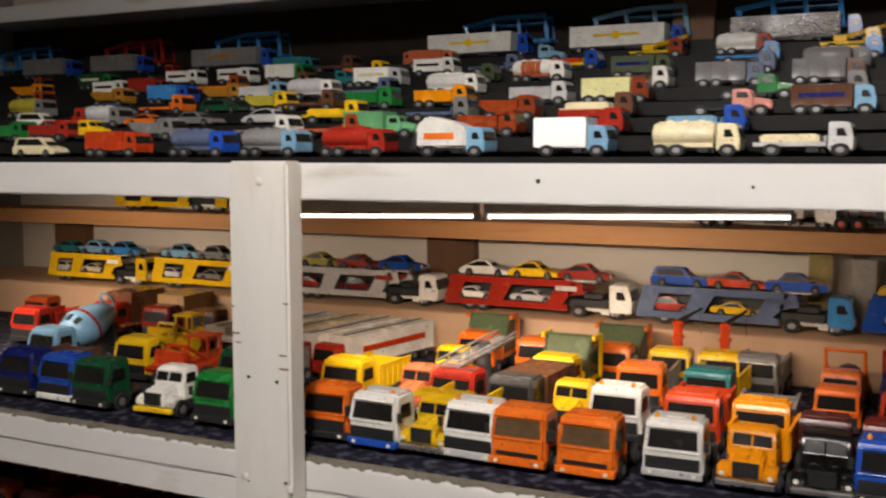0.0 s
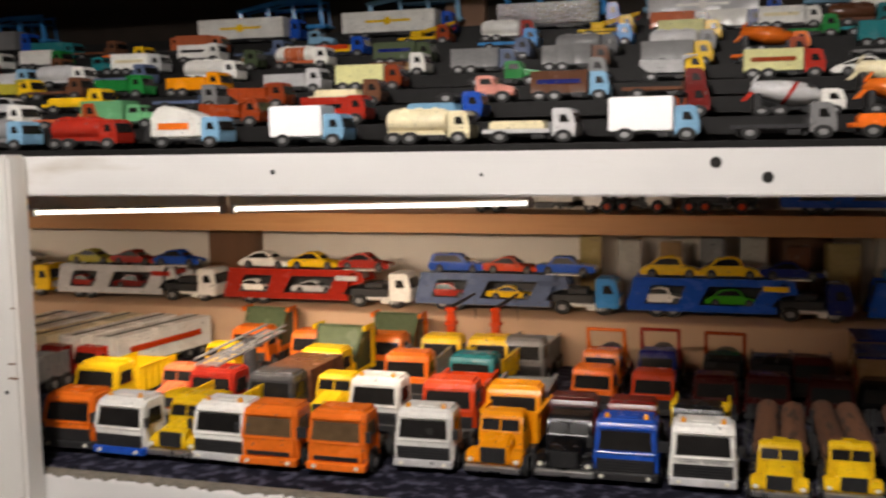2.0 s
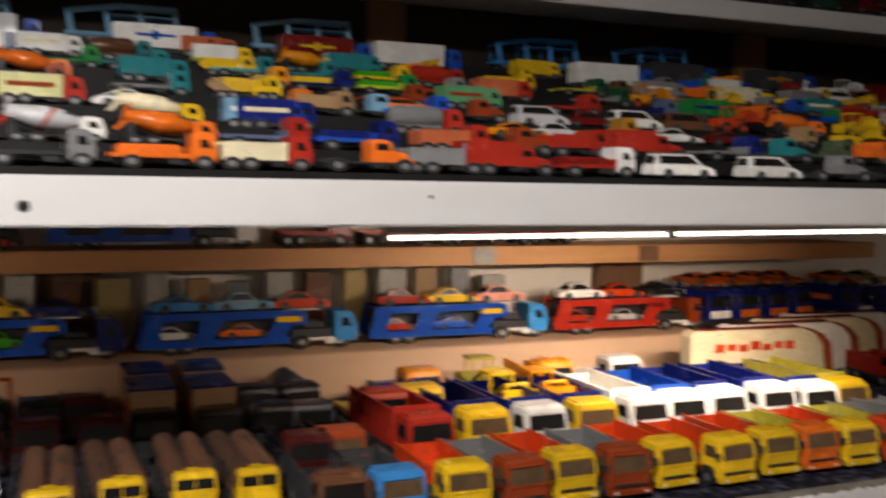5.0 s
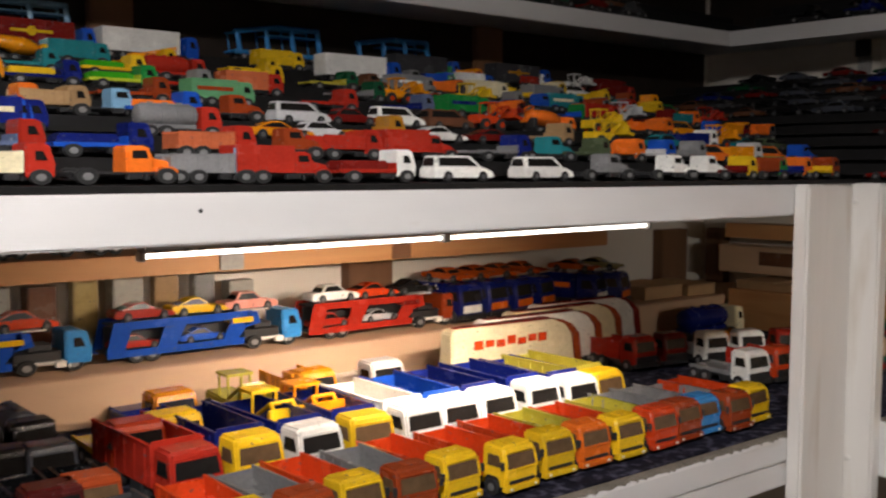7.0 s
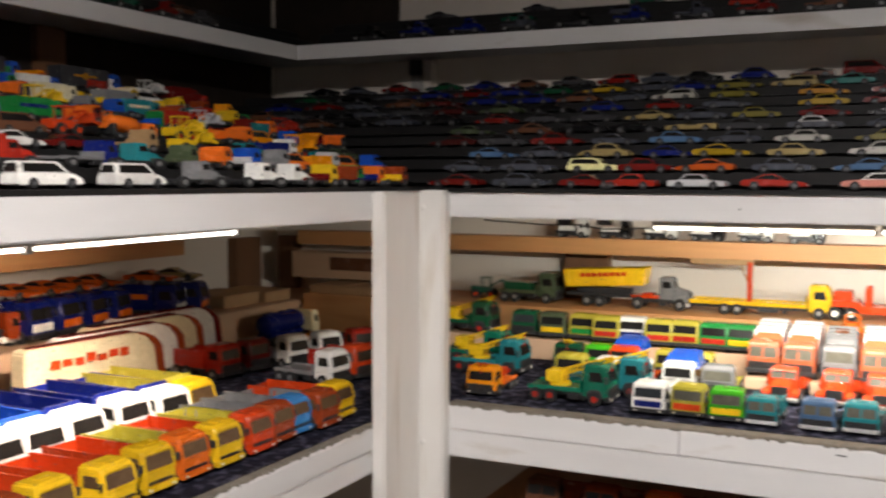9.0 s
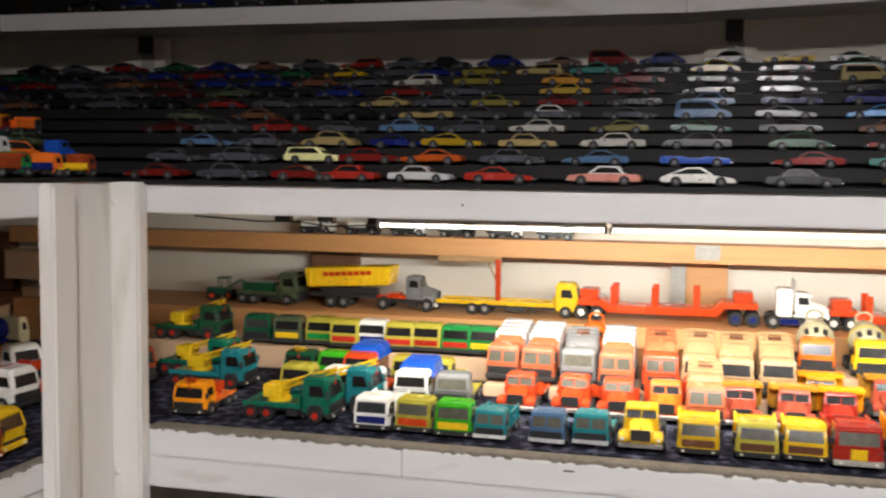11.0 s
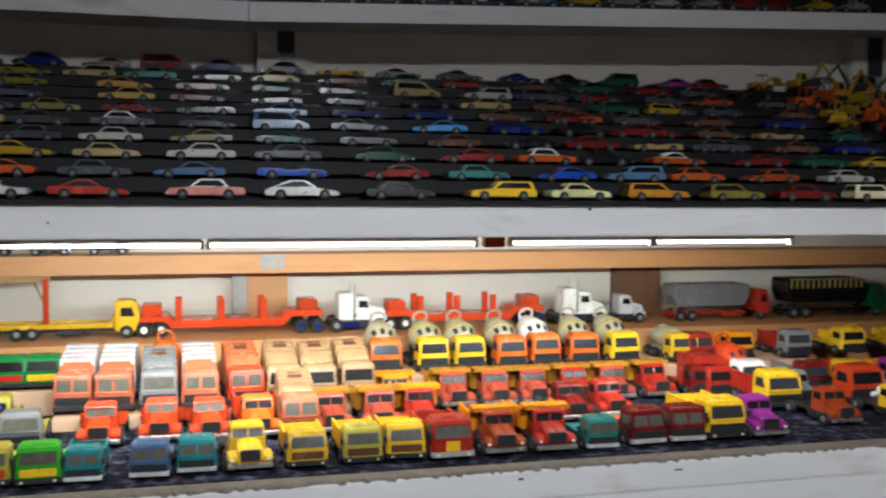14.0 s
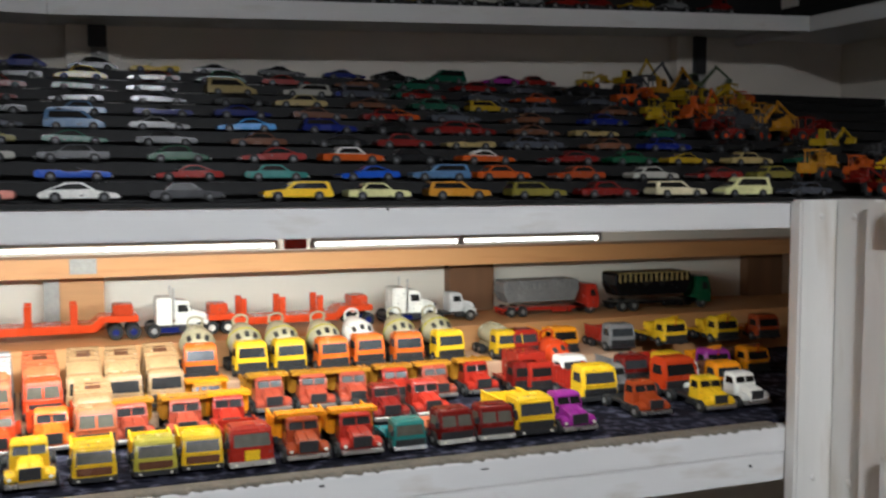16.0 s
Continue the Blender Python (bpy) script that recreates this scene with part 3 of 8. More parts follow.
display("stepped_display", ROWS_B, row_b, False, -1.0, 0.95, 0.0615, "black ribbed rubber steps carrying toy cars")


def row_top_a(k):
    return UP_A + 0.035 + 0.056 * k, ZUP1 + 0.003 + 0.026 * k


def row_top_b(k):
    return UP_B + 0.035 + 0.056 * k, ZUP1 + 0.003 + 0.026 * k


for along_x, row, a, b in ((True, row_top_a, 0.30, 1.96), (False, row_top_b, 0.205, 1.340)):
    root = new("stepped_display")
    tagged(root, "black ribbed rubber steps on the top shelf", "display stand")
    for k in range(3):
        d, z = row(k)

        def step(bm):
            box(bm, -abs(b - a) / 2, abs(b - a) / 2, -0.0278, 0.0278, ZUP1 + 0.0004 - z, 0)
            soften(bm, 0.001)
        ob = part("step", ("topstep", along_x, k), step, STEPMAT, root)
        ob.matrix_basis = pose((a + b) / 2, d, z) if along_x else pose(d, (a + b) / 2, z, 0, 0, 90)
# black steps added to darken the view over the tilted and south top shelves
root = new("stepped_display")
root.matrix_basis = pose((UP_B + WALL_B) / 2, (UP_C + 0.199) / 2, ZUP1 + RISE / 2, CLIMB)
tagged(root, "black steps added to darken the view over the tilted shelf", "display stand")
for k in range(1, 3):
    def step(bm):
        box(bm, -0.0275, 0.0275, -0.64, 0.64, 0.0006, 0.022 + 0.026 * k)
        soften(bm, 0.001)
    part("step", ("tiltstep", k), step, STEPMAT, root, at=(-0.075 + 0.056 * k, 0, 0))
root = new("stepped_display")
root.matrix_basis = pose(1.40, 0, ZUP1 + RISE)
tagged(root, "black steps added to darken the view over the south shelf", "display stand")
for k in range(4):
    def step(bm):
        box(bm, -0.59, 0.59, -0.0275, 0.0275, 0.0006, 0.022 + 0.026 * k)
        soften(bm, 0.001)
    part("step", ("southstep", k), step, STEPMAT, root, at=(0, UP_C - 0.07 - 0.056 * k, 0))

# ---- toy vehicles: x runs forward from the nose at 0, z up from the ground ----


def round_mesh(key, sides, r, w, hub, axle):
    """A tyre with its hub in one mesh, or a pair of them on an axle."""
    if key not in CACHE:
        bm = bmesh.new()
        for y in sides:
            lathe(bm, (0, y - w / 2, 0), (0, y + w / 2, 0), ((0, r * 0.90), (0.15, r), (0.85, r), (1, r * 0.90)), 14)
            n = len(bm.faces)
            lathe(bm, (0, y - w / 2 - 0.0006, 0), (0, y + w / 2 + 0.0006, 0), ((0, r * 0.22), (0.03, r * 0.45), (0.97, r * 0.45), (1, r * 0.22)), 10)
            bm.faces.ensure_lookup_table()
            for f in bm.faces[n:]:
                f.material_index = 1
        if axle:
            n = len(bm.faces)
            rod(bm, (0, min(sides), 0), (0, max(sides), 0), r * 0.16, n=6)
            bm.faces.ensure_lookup_table()
            for f in bm.faces[n:]:
                f.material_index = 1
        bmesh.ops.recalc_face_normals(bm, faces=bm.faces)
        me = bpy.data.meshes.new("wheel")
        bm.to_mesh(me)
        bm.free()
        for f in me.polygons:
            f.use_smooth = True
        me.set_sharp_from_angle(angle=0.7)
        me.materials.append(RUBBER)
        me.materials.append(hub)
        CACHE[key] = me
    return CACHE[key]


def wheels(root, xs, half, r, hub=HUB, w=0.009, pairs=False):
    for x in xs:
        if pairs:
            ob = new("wheel_axle", round_mesh(("axle", half, r, w, hub.name), (-half + w / 2, half - w / 2), r, w, hub, True))
            ob.parent, ob.location = root, (x, 0, r)
        for s in () if pairs else (-1, 1):
            ob = new("wheel", round_mesh(("wheel", r, w, hub.name), (0,), r, w, hub, False))
            ob.parent, ob.location = root, (x, s * (half - w / 2), r)


def cabover(root, colour, bumper=None, h=0.056, glass=GLASS, beacons=False, fine=True, low=None):
    """A forward-control cab with raked windscreen."""
    half = 0.0245
    back = -0.036 if fine else -0.028

    def cab(bm):
        prism(bm, ((back, 0.010), (-0.001, 0.010), (0, 0.029), (-0.0045, h - 0.004), (-0.0075, h), (back, h)), half, 0.08, 0.03)
        soften(bm, 0.0028 if fine else 0.0018, 3 if fine else 2)
        if fine:                    # rim round the windscreen, drip rails, door edges
            for s in (-1, 1):
                rod(bm, (0.0003, s * half * 0.90, 0.0300), (-0.0040, s * half * 0.86, h - 0.0066), 0.0009, n=6)
                rod(bm, (-0.0090, s * (half - 0.0022), h - 0.0058), (back + 0.003, s * (half - 0.0022), h - 0.0058), 0.0008, n=6)
                for x in (back + 0.006, -0.006):
                    rod(bm, (x, s * half, 0.0125), (x, s * half, 0.0310), 0.0004, n=5)
            rod(bm, (0.0004, -half * 0.90, 0.0300), (0.0004, half * 0.90, 0.0300), 0.0009, n=6)
            rod(bm, (-0.0040, -half * 0.86, h - 0.0066), (-0.0040, half * 0.86, h - 0.0066), 0.0009, n=6)

    slits = glass is AMBERGLASS
    square = colour == "red" and low == "yellow"
    split = glass is PALEGLASS and colour in ("teal", "steelblue", "redorange", "salmon", "maroon")

    def screen(bm):
        for y0, y1 in ((-0.86, -0.03), (0.03, 0.86)) if split else ((-0.86, 0.86),):
            a, b = [], []
            for x, z in ((0.0003, 0.0312), (-0.0037, h - 0.0078), (-0.0070, h - 0.0078), (-0.003, 0.0312)):
                w = half - max(0.0, z - 0.03) * 0.08
                a.append(bm.verts.new((x, y0 * w, z)))
                b.append(bm.verts.new((x, y1 * w, z)))
            bm.faces.new(a)
            bm.faces.new(b[::-1])
            for i in range(4):
                bm.faces.new((a[(i + 1) % 4], a[i], b[i], b[(i + 1) % 4]))
        soften(bm, 0.0009, 2)

    def visor(bm):
        box(bm, -0.009, -0.0018, -half * 0.82, half * 0.82, h - 0.0072, h - 0.0056)
        soften(bm, 0.0005)

    def side(bm):
        prism(bm, ((back + 0.009, 0.033), (-0.007, 0.033), (-0.011, h - 0.010), (back + 0.009, h - 0.010)), half + 0.0003, 0.08, 0.03)
        soften(bm, 0.0006)

    def grille(bm):
        if slits:
            box(bm, -0.002, 0.0003, -half * 0.74, half * 0.74, 0.0150, 0.0186)
            for i in range(2):
                box(bm, -0.002, 0.0009, -half * 0.70, half * 0.70, 0.0155 + 0.0018 * i, 0.0164 + 0.0018 * i)
        else:
            box(bm, -0.002, 0.0006, -half * 0.88, half * 0.88, 0.0136, 0.0246)
            for i in range(4):
                box(bm, 0.0006, 0.0013, -half * 0.82, half * 0.82, 0.0148 + 0.0024 * i, 0.0158 + 0.0024 * i)

    def bump(bm):
        box(bm, -0.006, 0.0022, -half * 1.0, half * 1.0, 0.0065, 0.0135)
        soften(bm, 0.001)

    def lamps(bm):
        lathe(bm, (0.0018, 0, 0), (0.0032, 0, 0), ((0, 0.0021), (1, 0.0015)), 10)

    def beacon(bm):
        lathe(bm, (0, 0, 0), (0, 0, 0.0042), ((0, 0.002), (0.6, 0.002), (1, 0.001)), 10)

    def panel(bm):
        wide = 0.34 if square else 0.80
        box(bm, -0.003, 0.0010, -half * wide, half * wide, 0.0135 if square else 0.0155, 0.0275 if square else 0.0265)
        soften(bm, 0.001)
    c = part("cab", ("cabover", h, bool(fine)), cab, paint(colour), root, smooth=True)
    if fine:
        part("windscreen", ("screen", h, split), screen, glass, c, "dark windscreen" if glass is GLASS else "tinted windscreen")
        part("side_window", ("sidewin", h, back), side, glass, c)
    else:
        def windows(bm):
            side(bm)
            screen(bm)
        part("glazing", ("cabwindows", h, split), windows, glass, c, "dark cab windows")
    if fine and not low:
        part("grille", ("grille", slits), grille, BLACKPLASTIC, c, "black ribbed grille")
    if low:
        part("lower_panel", ("lowpanel", square), panel, paint(low), c, low + " lower cab panel")
    if fine:
        part("bumper", ("bumper",), bump, paint(bumper) if bumper else BLACKPLASTIC, root, (bumper or "black") + " bumper")
    if fine == 2 and not split:
        part("visor", ("visor", h), visor, paint(colour), c)
    if fine == 2:
        for s in (-1, 1):
            part("headlamp", ("hl",), lamps, LAMP, c, at=(0, s * half * 0.72, 0.010))
    if fine:
        def mirror(bm):
            box(bm, -0.003, -0.001, -0.0022, 0.0022, 0.032, 0.041)
            box(bm, -0.006, -0.0015, -0.0006, 0.0006, 0.0395, 0.041)
            soften(bm, 0.0004)

        def hatch(bm):
            box(bm, -0.026, -0.014, -0.008, 0.008, h - 0.0002, h + 0.0012)
            soften(bm, 0.0006)

        def arch(bm):
            prism(bm, ((-0.031, 0.0098), (-0.007, 0.0098), (-0.009, 0.0185), (-0.013, 0.0225), (-0.025, 0.0225), (-0.029, 0.0185)), half + 0.0003)
        for s in (-1, 1) if fine == 2 else ():
            part("mirror", ("mirror",), mirror, BLACKPLASTIC, c, "black wing mirror", at=(0, s * (half + 0.0022), 0))
        if fine == 2:
            part("roof_hatch", ("hatch", h), hatch, paint(colour), c)
        if fine == 2:
            part("wheel_arch", ("arch",), arch, BLACKPLASTIC, c, "dark wheel arch")
    if beacons:
        for s in (-1, 1):
            part("beacon", ("beacon",), beacon, BEACON, c, "amber roof beacon", at=(-0.012, s * half * 0.6, h), smooth=True)
    return 0.038 if fine else 0.030


def bonnet(root, colour, bumper=None, h=0.050, glass=GLASS, fine=True):
    """A cab behind a long hood with separate mudguards."""
    half = 0.022

    def hood(bm):
        prism(bm, ((-0.026, 0.012), (0, 0.012), (0, 0.0265), (-0.004, 0.0300), (-0.026, 0.0355)), half * 0.62, 0.16, 0.02)
        soften(bm, 0.0022, 3)
        rod(bm, (-0.003, 0, 0.0298), (-0.025, 0, 0.0353), 0.0010, n=6)
        for s in (-1, 1):           # louvred flanks
            for i in range(4):
                rod(bm, (-0.008 - 0.004 * i, s * half * 0.61, 0.0175), (-0.008 - 0.004 * i, s * half * 0.59, 0.0245), 0.0006, n=5)

    def cab(bm):
        prism(bm, ((-0.050, 0.012), (-0.024, 0.012), (-0.024, 0.034), (-0.028, h - 0.003), (-0.031, h), (-0.050, h)), half * 0.86, 0.10, 0.03)
        soften(bm, 0.0018, 2)
        rod(bm, (-0.0274, -half * 0.70, h - 0.0038), (-0.0274, half * 0.70, h - 0.0038), 0.0011, n=6)
        rod(bm, (-0.0238, -half * 0.74, 0.0348), (-0.0238, half * 0.74, 0.0348), 0.0009, n=6)
        rod(bm, (-0.0268, 0, h - 0.004), (-0.0236, 0, 0.0350), 0.0007, n=5)

    def screen(bm):
        prism(bm, ((-0.0234, 0.0355), (-0.0272, h - 0.005), (-0.030, h - 0.005), (-0.027, 0.0355)), half * 0.70)
        soften(bm, 0.0006)

    def side(bm):
        prism(bm, ((-0.044, 0.034), (-0.029, 0.034), (-0.031, h - 0.006), (-0.044, h - 0.006)), half * 0.86 + 0.0003, 0.10, 0.03)

    def guard(bm):
        prism(bm, ((-0.024, 0.012), (-0.002, 0.012), (0, 0.018), (-0.006, 0.0235), (-0.017, 0.0235), (-0.024, 0.016)), 0.0052)
        soften(bm, 0.0015, 2)

    def grille(bm):
        box(bm, -0.001, 0.0009, -half * 0.46, half * 0.46, 0.015, 0.028)
        for i in range(5):
            y = -half * 0.4 + half * 0.2 * i
            box(bm, 0.0009, 0.0015, y - 0.0006, y + 0.0006, 0.016, 0.027)

    def bump(bm):
        box(bm, -0.003, 0.003, -half * 1.04, half * 1.04, 0.007, 0.0125)
        soften(bm, 0.001)

    def lamps(bm):
        lathe(bm, (0, 0, 0), (0.0015, 0, 0), ((0, 0.0023), (1, 0.0016)), 10)
    c = part("cab", ("bcab", h), cab, paint(colour), root, smooth=True)
    part("hood", ("hood",), hood, paint(colour), root, smooth=True)
    part("windscreen", ("bscreen", h), screen, glass, c, "dark windscreen")
    part("side_window", ("bside", h), side, glass, c)
    if fine:
        part("grille", ("bgrille",), grille, BLACKPLASTIC, root, "dark upright grille")
    if fine:
        part("bumper", ("bbump",), bump, paint(bumper) if bumper else CHROME, root, "front bumper")
    def guards(bm):
        guard(bm)
        bmesh.ops.translate(bm, verts=bm.verts, vec=(0, half * 0.80, 0))
        bmesh.ops.mirror(bm, geom=bm.verts[:] + bm.edges[:] + bm.faces[:], axis="Y", merge_dist=0)
        box(bm, -0.020, -0.004, -half * 0.82, half * 0.82, 0.0125, 0.0160)
    if fine != 2:
        part("mudguard", ("guards",), guards, paint(colour), root, smooth=True)
    for s in (-1, 1) if fine == 2 else ():
        g = part("mudguard", ("guard",), guard, paint(colour), root, at=(0, s * half * 0.80, 0), smooth=True)
        if fine == 2:
            part("headlamp", ("blamp",), lamps, LAMP, g, at=(-0.0004, s * 0.001, 0.0165))
    return 0.052


def chassis(root, x, length, colour=None, half=0.0165):
    def fn(bm):
        box(bm, -length, -0.004, -half, half, 0.0105, 0.0165)
        box(bm, -length, -0.004, -half * 1.25, -half * 1.0, 0.013, 0.0165)
        box(bm, -length, -0.004, half * 1.0, half * 1.25, 0.013, 0.0165)
        for s in (-1, 1):           # fuel tanks, steps and the bar at the tail
            y0, y1 = sorted((s * half * 1.0, s * half * 1.46))
            box(bm, -length * 0.50, -length * 0.36, y0, y1, 0.0072, 0.0158)
            box(bm, -length * 0.33, -length * 0.30, y0, y1, 0.0060, 0.0128)
            rod(bm, (-length * 0.995, s * half * 0.8, 0.0075), (-length * 0.995, s * half * 0.8, 0.0120), 0.0010, n=5)
        box(bm, -length - 0.001, -length + 0.0015, -half * 1.4, half * 1.4, 0.0062, 0.0082)
        soften(bm, 0.0006)
    part("chassis", ("chassis", round(length, 3), half), fn, paint(colour) if colour else BLACKPLASTIC, root, "dark chassis frame" if not colour else "")


def tipper(root, x, n, colour, h=0.024, half=0.0245, name="tipper_body"):
    def fn(bm):
        t = 0.0018
        box(bm, -x - n, -x, -half, half, 0.0168, 0.019)
        box(bm, -x - n, -x, -half, -half + t, 0.019, 0.019 + h)
        box(bm, -x - n, -x, half - t, half, 0.019, 0.019 + h)
        box(bm, -x - t, -x, -half + t, half - t, 0.019, 0.019 + h * 1.12)
        box(bm, -x - n, -x - n + t, -half + t, half - t, 0.019, 0.019 + h * 0.9)
        for i in range(6):          # pressed ribs on both sides
            xx = -x - n * (i + 0.5) / 6
            for s in (-1, 1):
                box(bm, xx - 0.0012, xx + 0.0012, min(s * half, s * (half + 0.001)), max(s * half, s * (half + 0.001)), 0.019, 0.019 + h * 0.92)
            box(bm, -x, -x + 0.0008, -half + 0.008 * i + 0.003, -half + 0.008 * i + 0.0046, 0.0195, 0.019 + h)
        box(bm, -x - n, -x, -half - 0.0008, -half + t + 0.0004, 0.019 + h, 0.0206 + h)
        box(bm, -x - n, -x, half - t - 0.0004, half + 0.0008, 0.019 + h, 0.0206 + h)
    part(name, ("tipper", x, n, h, half), fn, paint(colour), root, colour + " open tipper body")


def dumper(root, x, n, colour, half=0.0265):
    """A quarry dump body with a canopy over the cab."""
    def fn(bm):
        t = 0.002
        for s in (-1, 1):
            o = [(-x - n, 0.034), (-x - n * 0.75, 0.020), (-x - 0.002, 0.020), (-x, 0.044), (-x - n, 0.046)]
            a = [bm.verts.new((px, s * half, pz)) for px, pz in o]
            b = [bm.verts.new((px, s * (half - t), pz)) for px, pz in o]
            bm.faces.new(a)
            bm.faces.new(b[::-1])
            for i in range(5):
                j = (i + 1) % 5
                bm.faces.new((a[i], a[j], b[j], b[i]))
        box(bm, -x - n * 0.76, -x, -half + t, half - t, 0.0185, 0.0205)
        box(bm, -x - 0.002, -x + 0.0005, -half + t, half - t, 0.0205, 0.052)
        box(bm, -x, -x + 0.019, -half, half, 0.0515, 0.0535)
        for s in (-1, 1):           # gussets under the canopy, ribs on the flanks
            o = [(-x, 0.044), (-x + 0.017, 0.0514), (-x - 0.002, 0.0514)]
            a = [bm.verts.new((px, s * half, pz)) for px, pz in o]
            b = [bm.verts.new((px, s * (half - 0.0015), pz)) for px, pz in o]
            bm.faces.new(a)
            bm.faces.new(b[::-1])
            for i in range(3):
                bm.faces.new((a[i], a[(i + 1) % 3], b[(i + 1) % 3], b[i]))
            for i in range(4):
                xx = -x - n * (0.1 + 0.2 * i)
                box(bm, xx - 0.001, xx + 0.001, min(s * half, s * (half + 0.0011)), max(s * half, s * (half + 0.0011)), 0.022, 0.0445)
        box(bm, -x + 0.0175, -x + 0.019, -half, half, 0.0485, 0.0515)
        for i in range(4):
            y = -half + half * (0.3 + 0.47 * i)
            box(bm, -x + 0.0005, -x + 0.019, y - 0.001, y + 0.001, 0.0535, 0.0545)
    part("dump_body", ("dumper", x, n), fn, paint(colour), root, colour + " dump body with cab canopy")


def box_body(root, x, n, colour, h=0.052, top=None, mat=None, half=0.0245, stripe=None, oval=False):
    def fn(bm):
        box(bm, -x - n, -x, -half, half, 0.0168, 0.0168 + h)
        if mat is None:             # sunk side panels inside a frame, in three fields
            bmesh.ops.recalc_face_normals(bm, faces=bm.faces)
            cut = [e for e in bm.edges if abs(e.verts[0].co.x - e.verts[1].co.x) > n * 0.5]
            bmesh.ops.subdivide_edges(bm, edges=cut, cuts=2, use_grid_fill=True)
            bm.normal_update()
            flanks = [f for f in bm.faces if abs(f.normal.y) > 0.9]
            bmesh.ops.inset_individual(bm, faces=flanks, thickness=0.0016, depth=-0.0007)
            soften(bm, 0.0006)
            return
        soften(bm, 0.0018, 2)

    def roof(bm):
        box(bm, -x - n - 0.0008, -x + 0.0008, -half - 0.0008, half + 0.0008, 0.0166 + h, 0.0196 + h)
        soften(bm, 0.0005)

    def band(bm):
        if oval:
            box(bm, -x - n * 0.74, -x - n * 0.26, -half - 0.0006, half + 0.0006, 0.0168 + h * 0.46, 0.0168 + h * 0.58)
            rod(bm, (-x - n * 0.5, -half - 0.0008, 0.0168 + h * 0.52), (-x - n * 0.5, half + 0.0008, 0.0168 + h * 0.52), h * 0.20, n=16)
        else:
            box(bm, -x - n * 0.88, -x - n * 0.12, -half - 0.0006, half + 0.0006, 0.0168 + h * 0.42, 0.0168 + h * 0.62)

    b = part("box_body", ("boxbody", x, n, h, half, mat is None), fn, mat or paint(colour), root, colour + " box body", smooth=True)
    if top:
        part("roof", ("boxroof", x, n, h, half), roof, paint(top), b, top + " roof of the box")
    if stripe:
        part("stripe", ("boxband", x, n, h, half, oval), band, paint(stripe), b, stripe + " band on the box side")
    return b


def tank(root, x, n, colour, stripe=None, r=0.0205, mat=None):
    zc = 0.0185 + r

    def fn(bm):
        lathe(bm, (-x - n, 0, zc), (-x, 0, zc), ((0, r * 0.55), (0.03, r * 0.9), (0.08, r), (0.92, r), (0.97, r * 0.9), (1, r * 0.55)), 20)
        for f in (0.10, 0.37, 0.63, 0.90):      # hoops round the tank
            lathe(bm, (-x - n * f - 0.0008, 0, zc), (-x - n * f + 0.0008, 0, zc), ((0, r), (0.5, r + 0.0006), (1, r)), 20)

    def walk_top(bm):
        box(bm, -x - n * 0.9, -x - n * 0.1, -0.005, 0.005, zc + r - 0.001, zc + r + 0.0012)
        for i in range(3):
            rod(bm, (-x - n * (0.25 + 0.25 * i), 0, zc + r), (-x - n * (0.25 + 0.25 * i), 0, zc + r + 0.0035), 0.004)

    def band(bm):
        lathe(bm, (-x - n * 0.75, 0, zc), (-x - n * 0.25, 0, zc), ((0, r + 0.0003), (1, r + 0.0003)), 20)

    def saddle(bm):
        box(bm, -x - n * 0.96, -x - n * 0.04, -r * 0.8, r * 0.8, 0.0165, 0.0235)
    t = part("tank", ("tank", x, n, r), fn, mat or paint(colour), root, colour + " tank", smooth=True)
    part("catwalk", ("catwalk", x, n, r), walk_top, mat or paint(colour), t)
    part("saddle", ("saddle", x, n, r), saddle, paint(stripe or colour), root)
    if stripe:
        part("stripe", ("tankband", x, n, r), band, paint(stripe), t, stripe + " band round the tank", smooth=True)


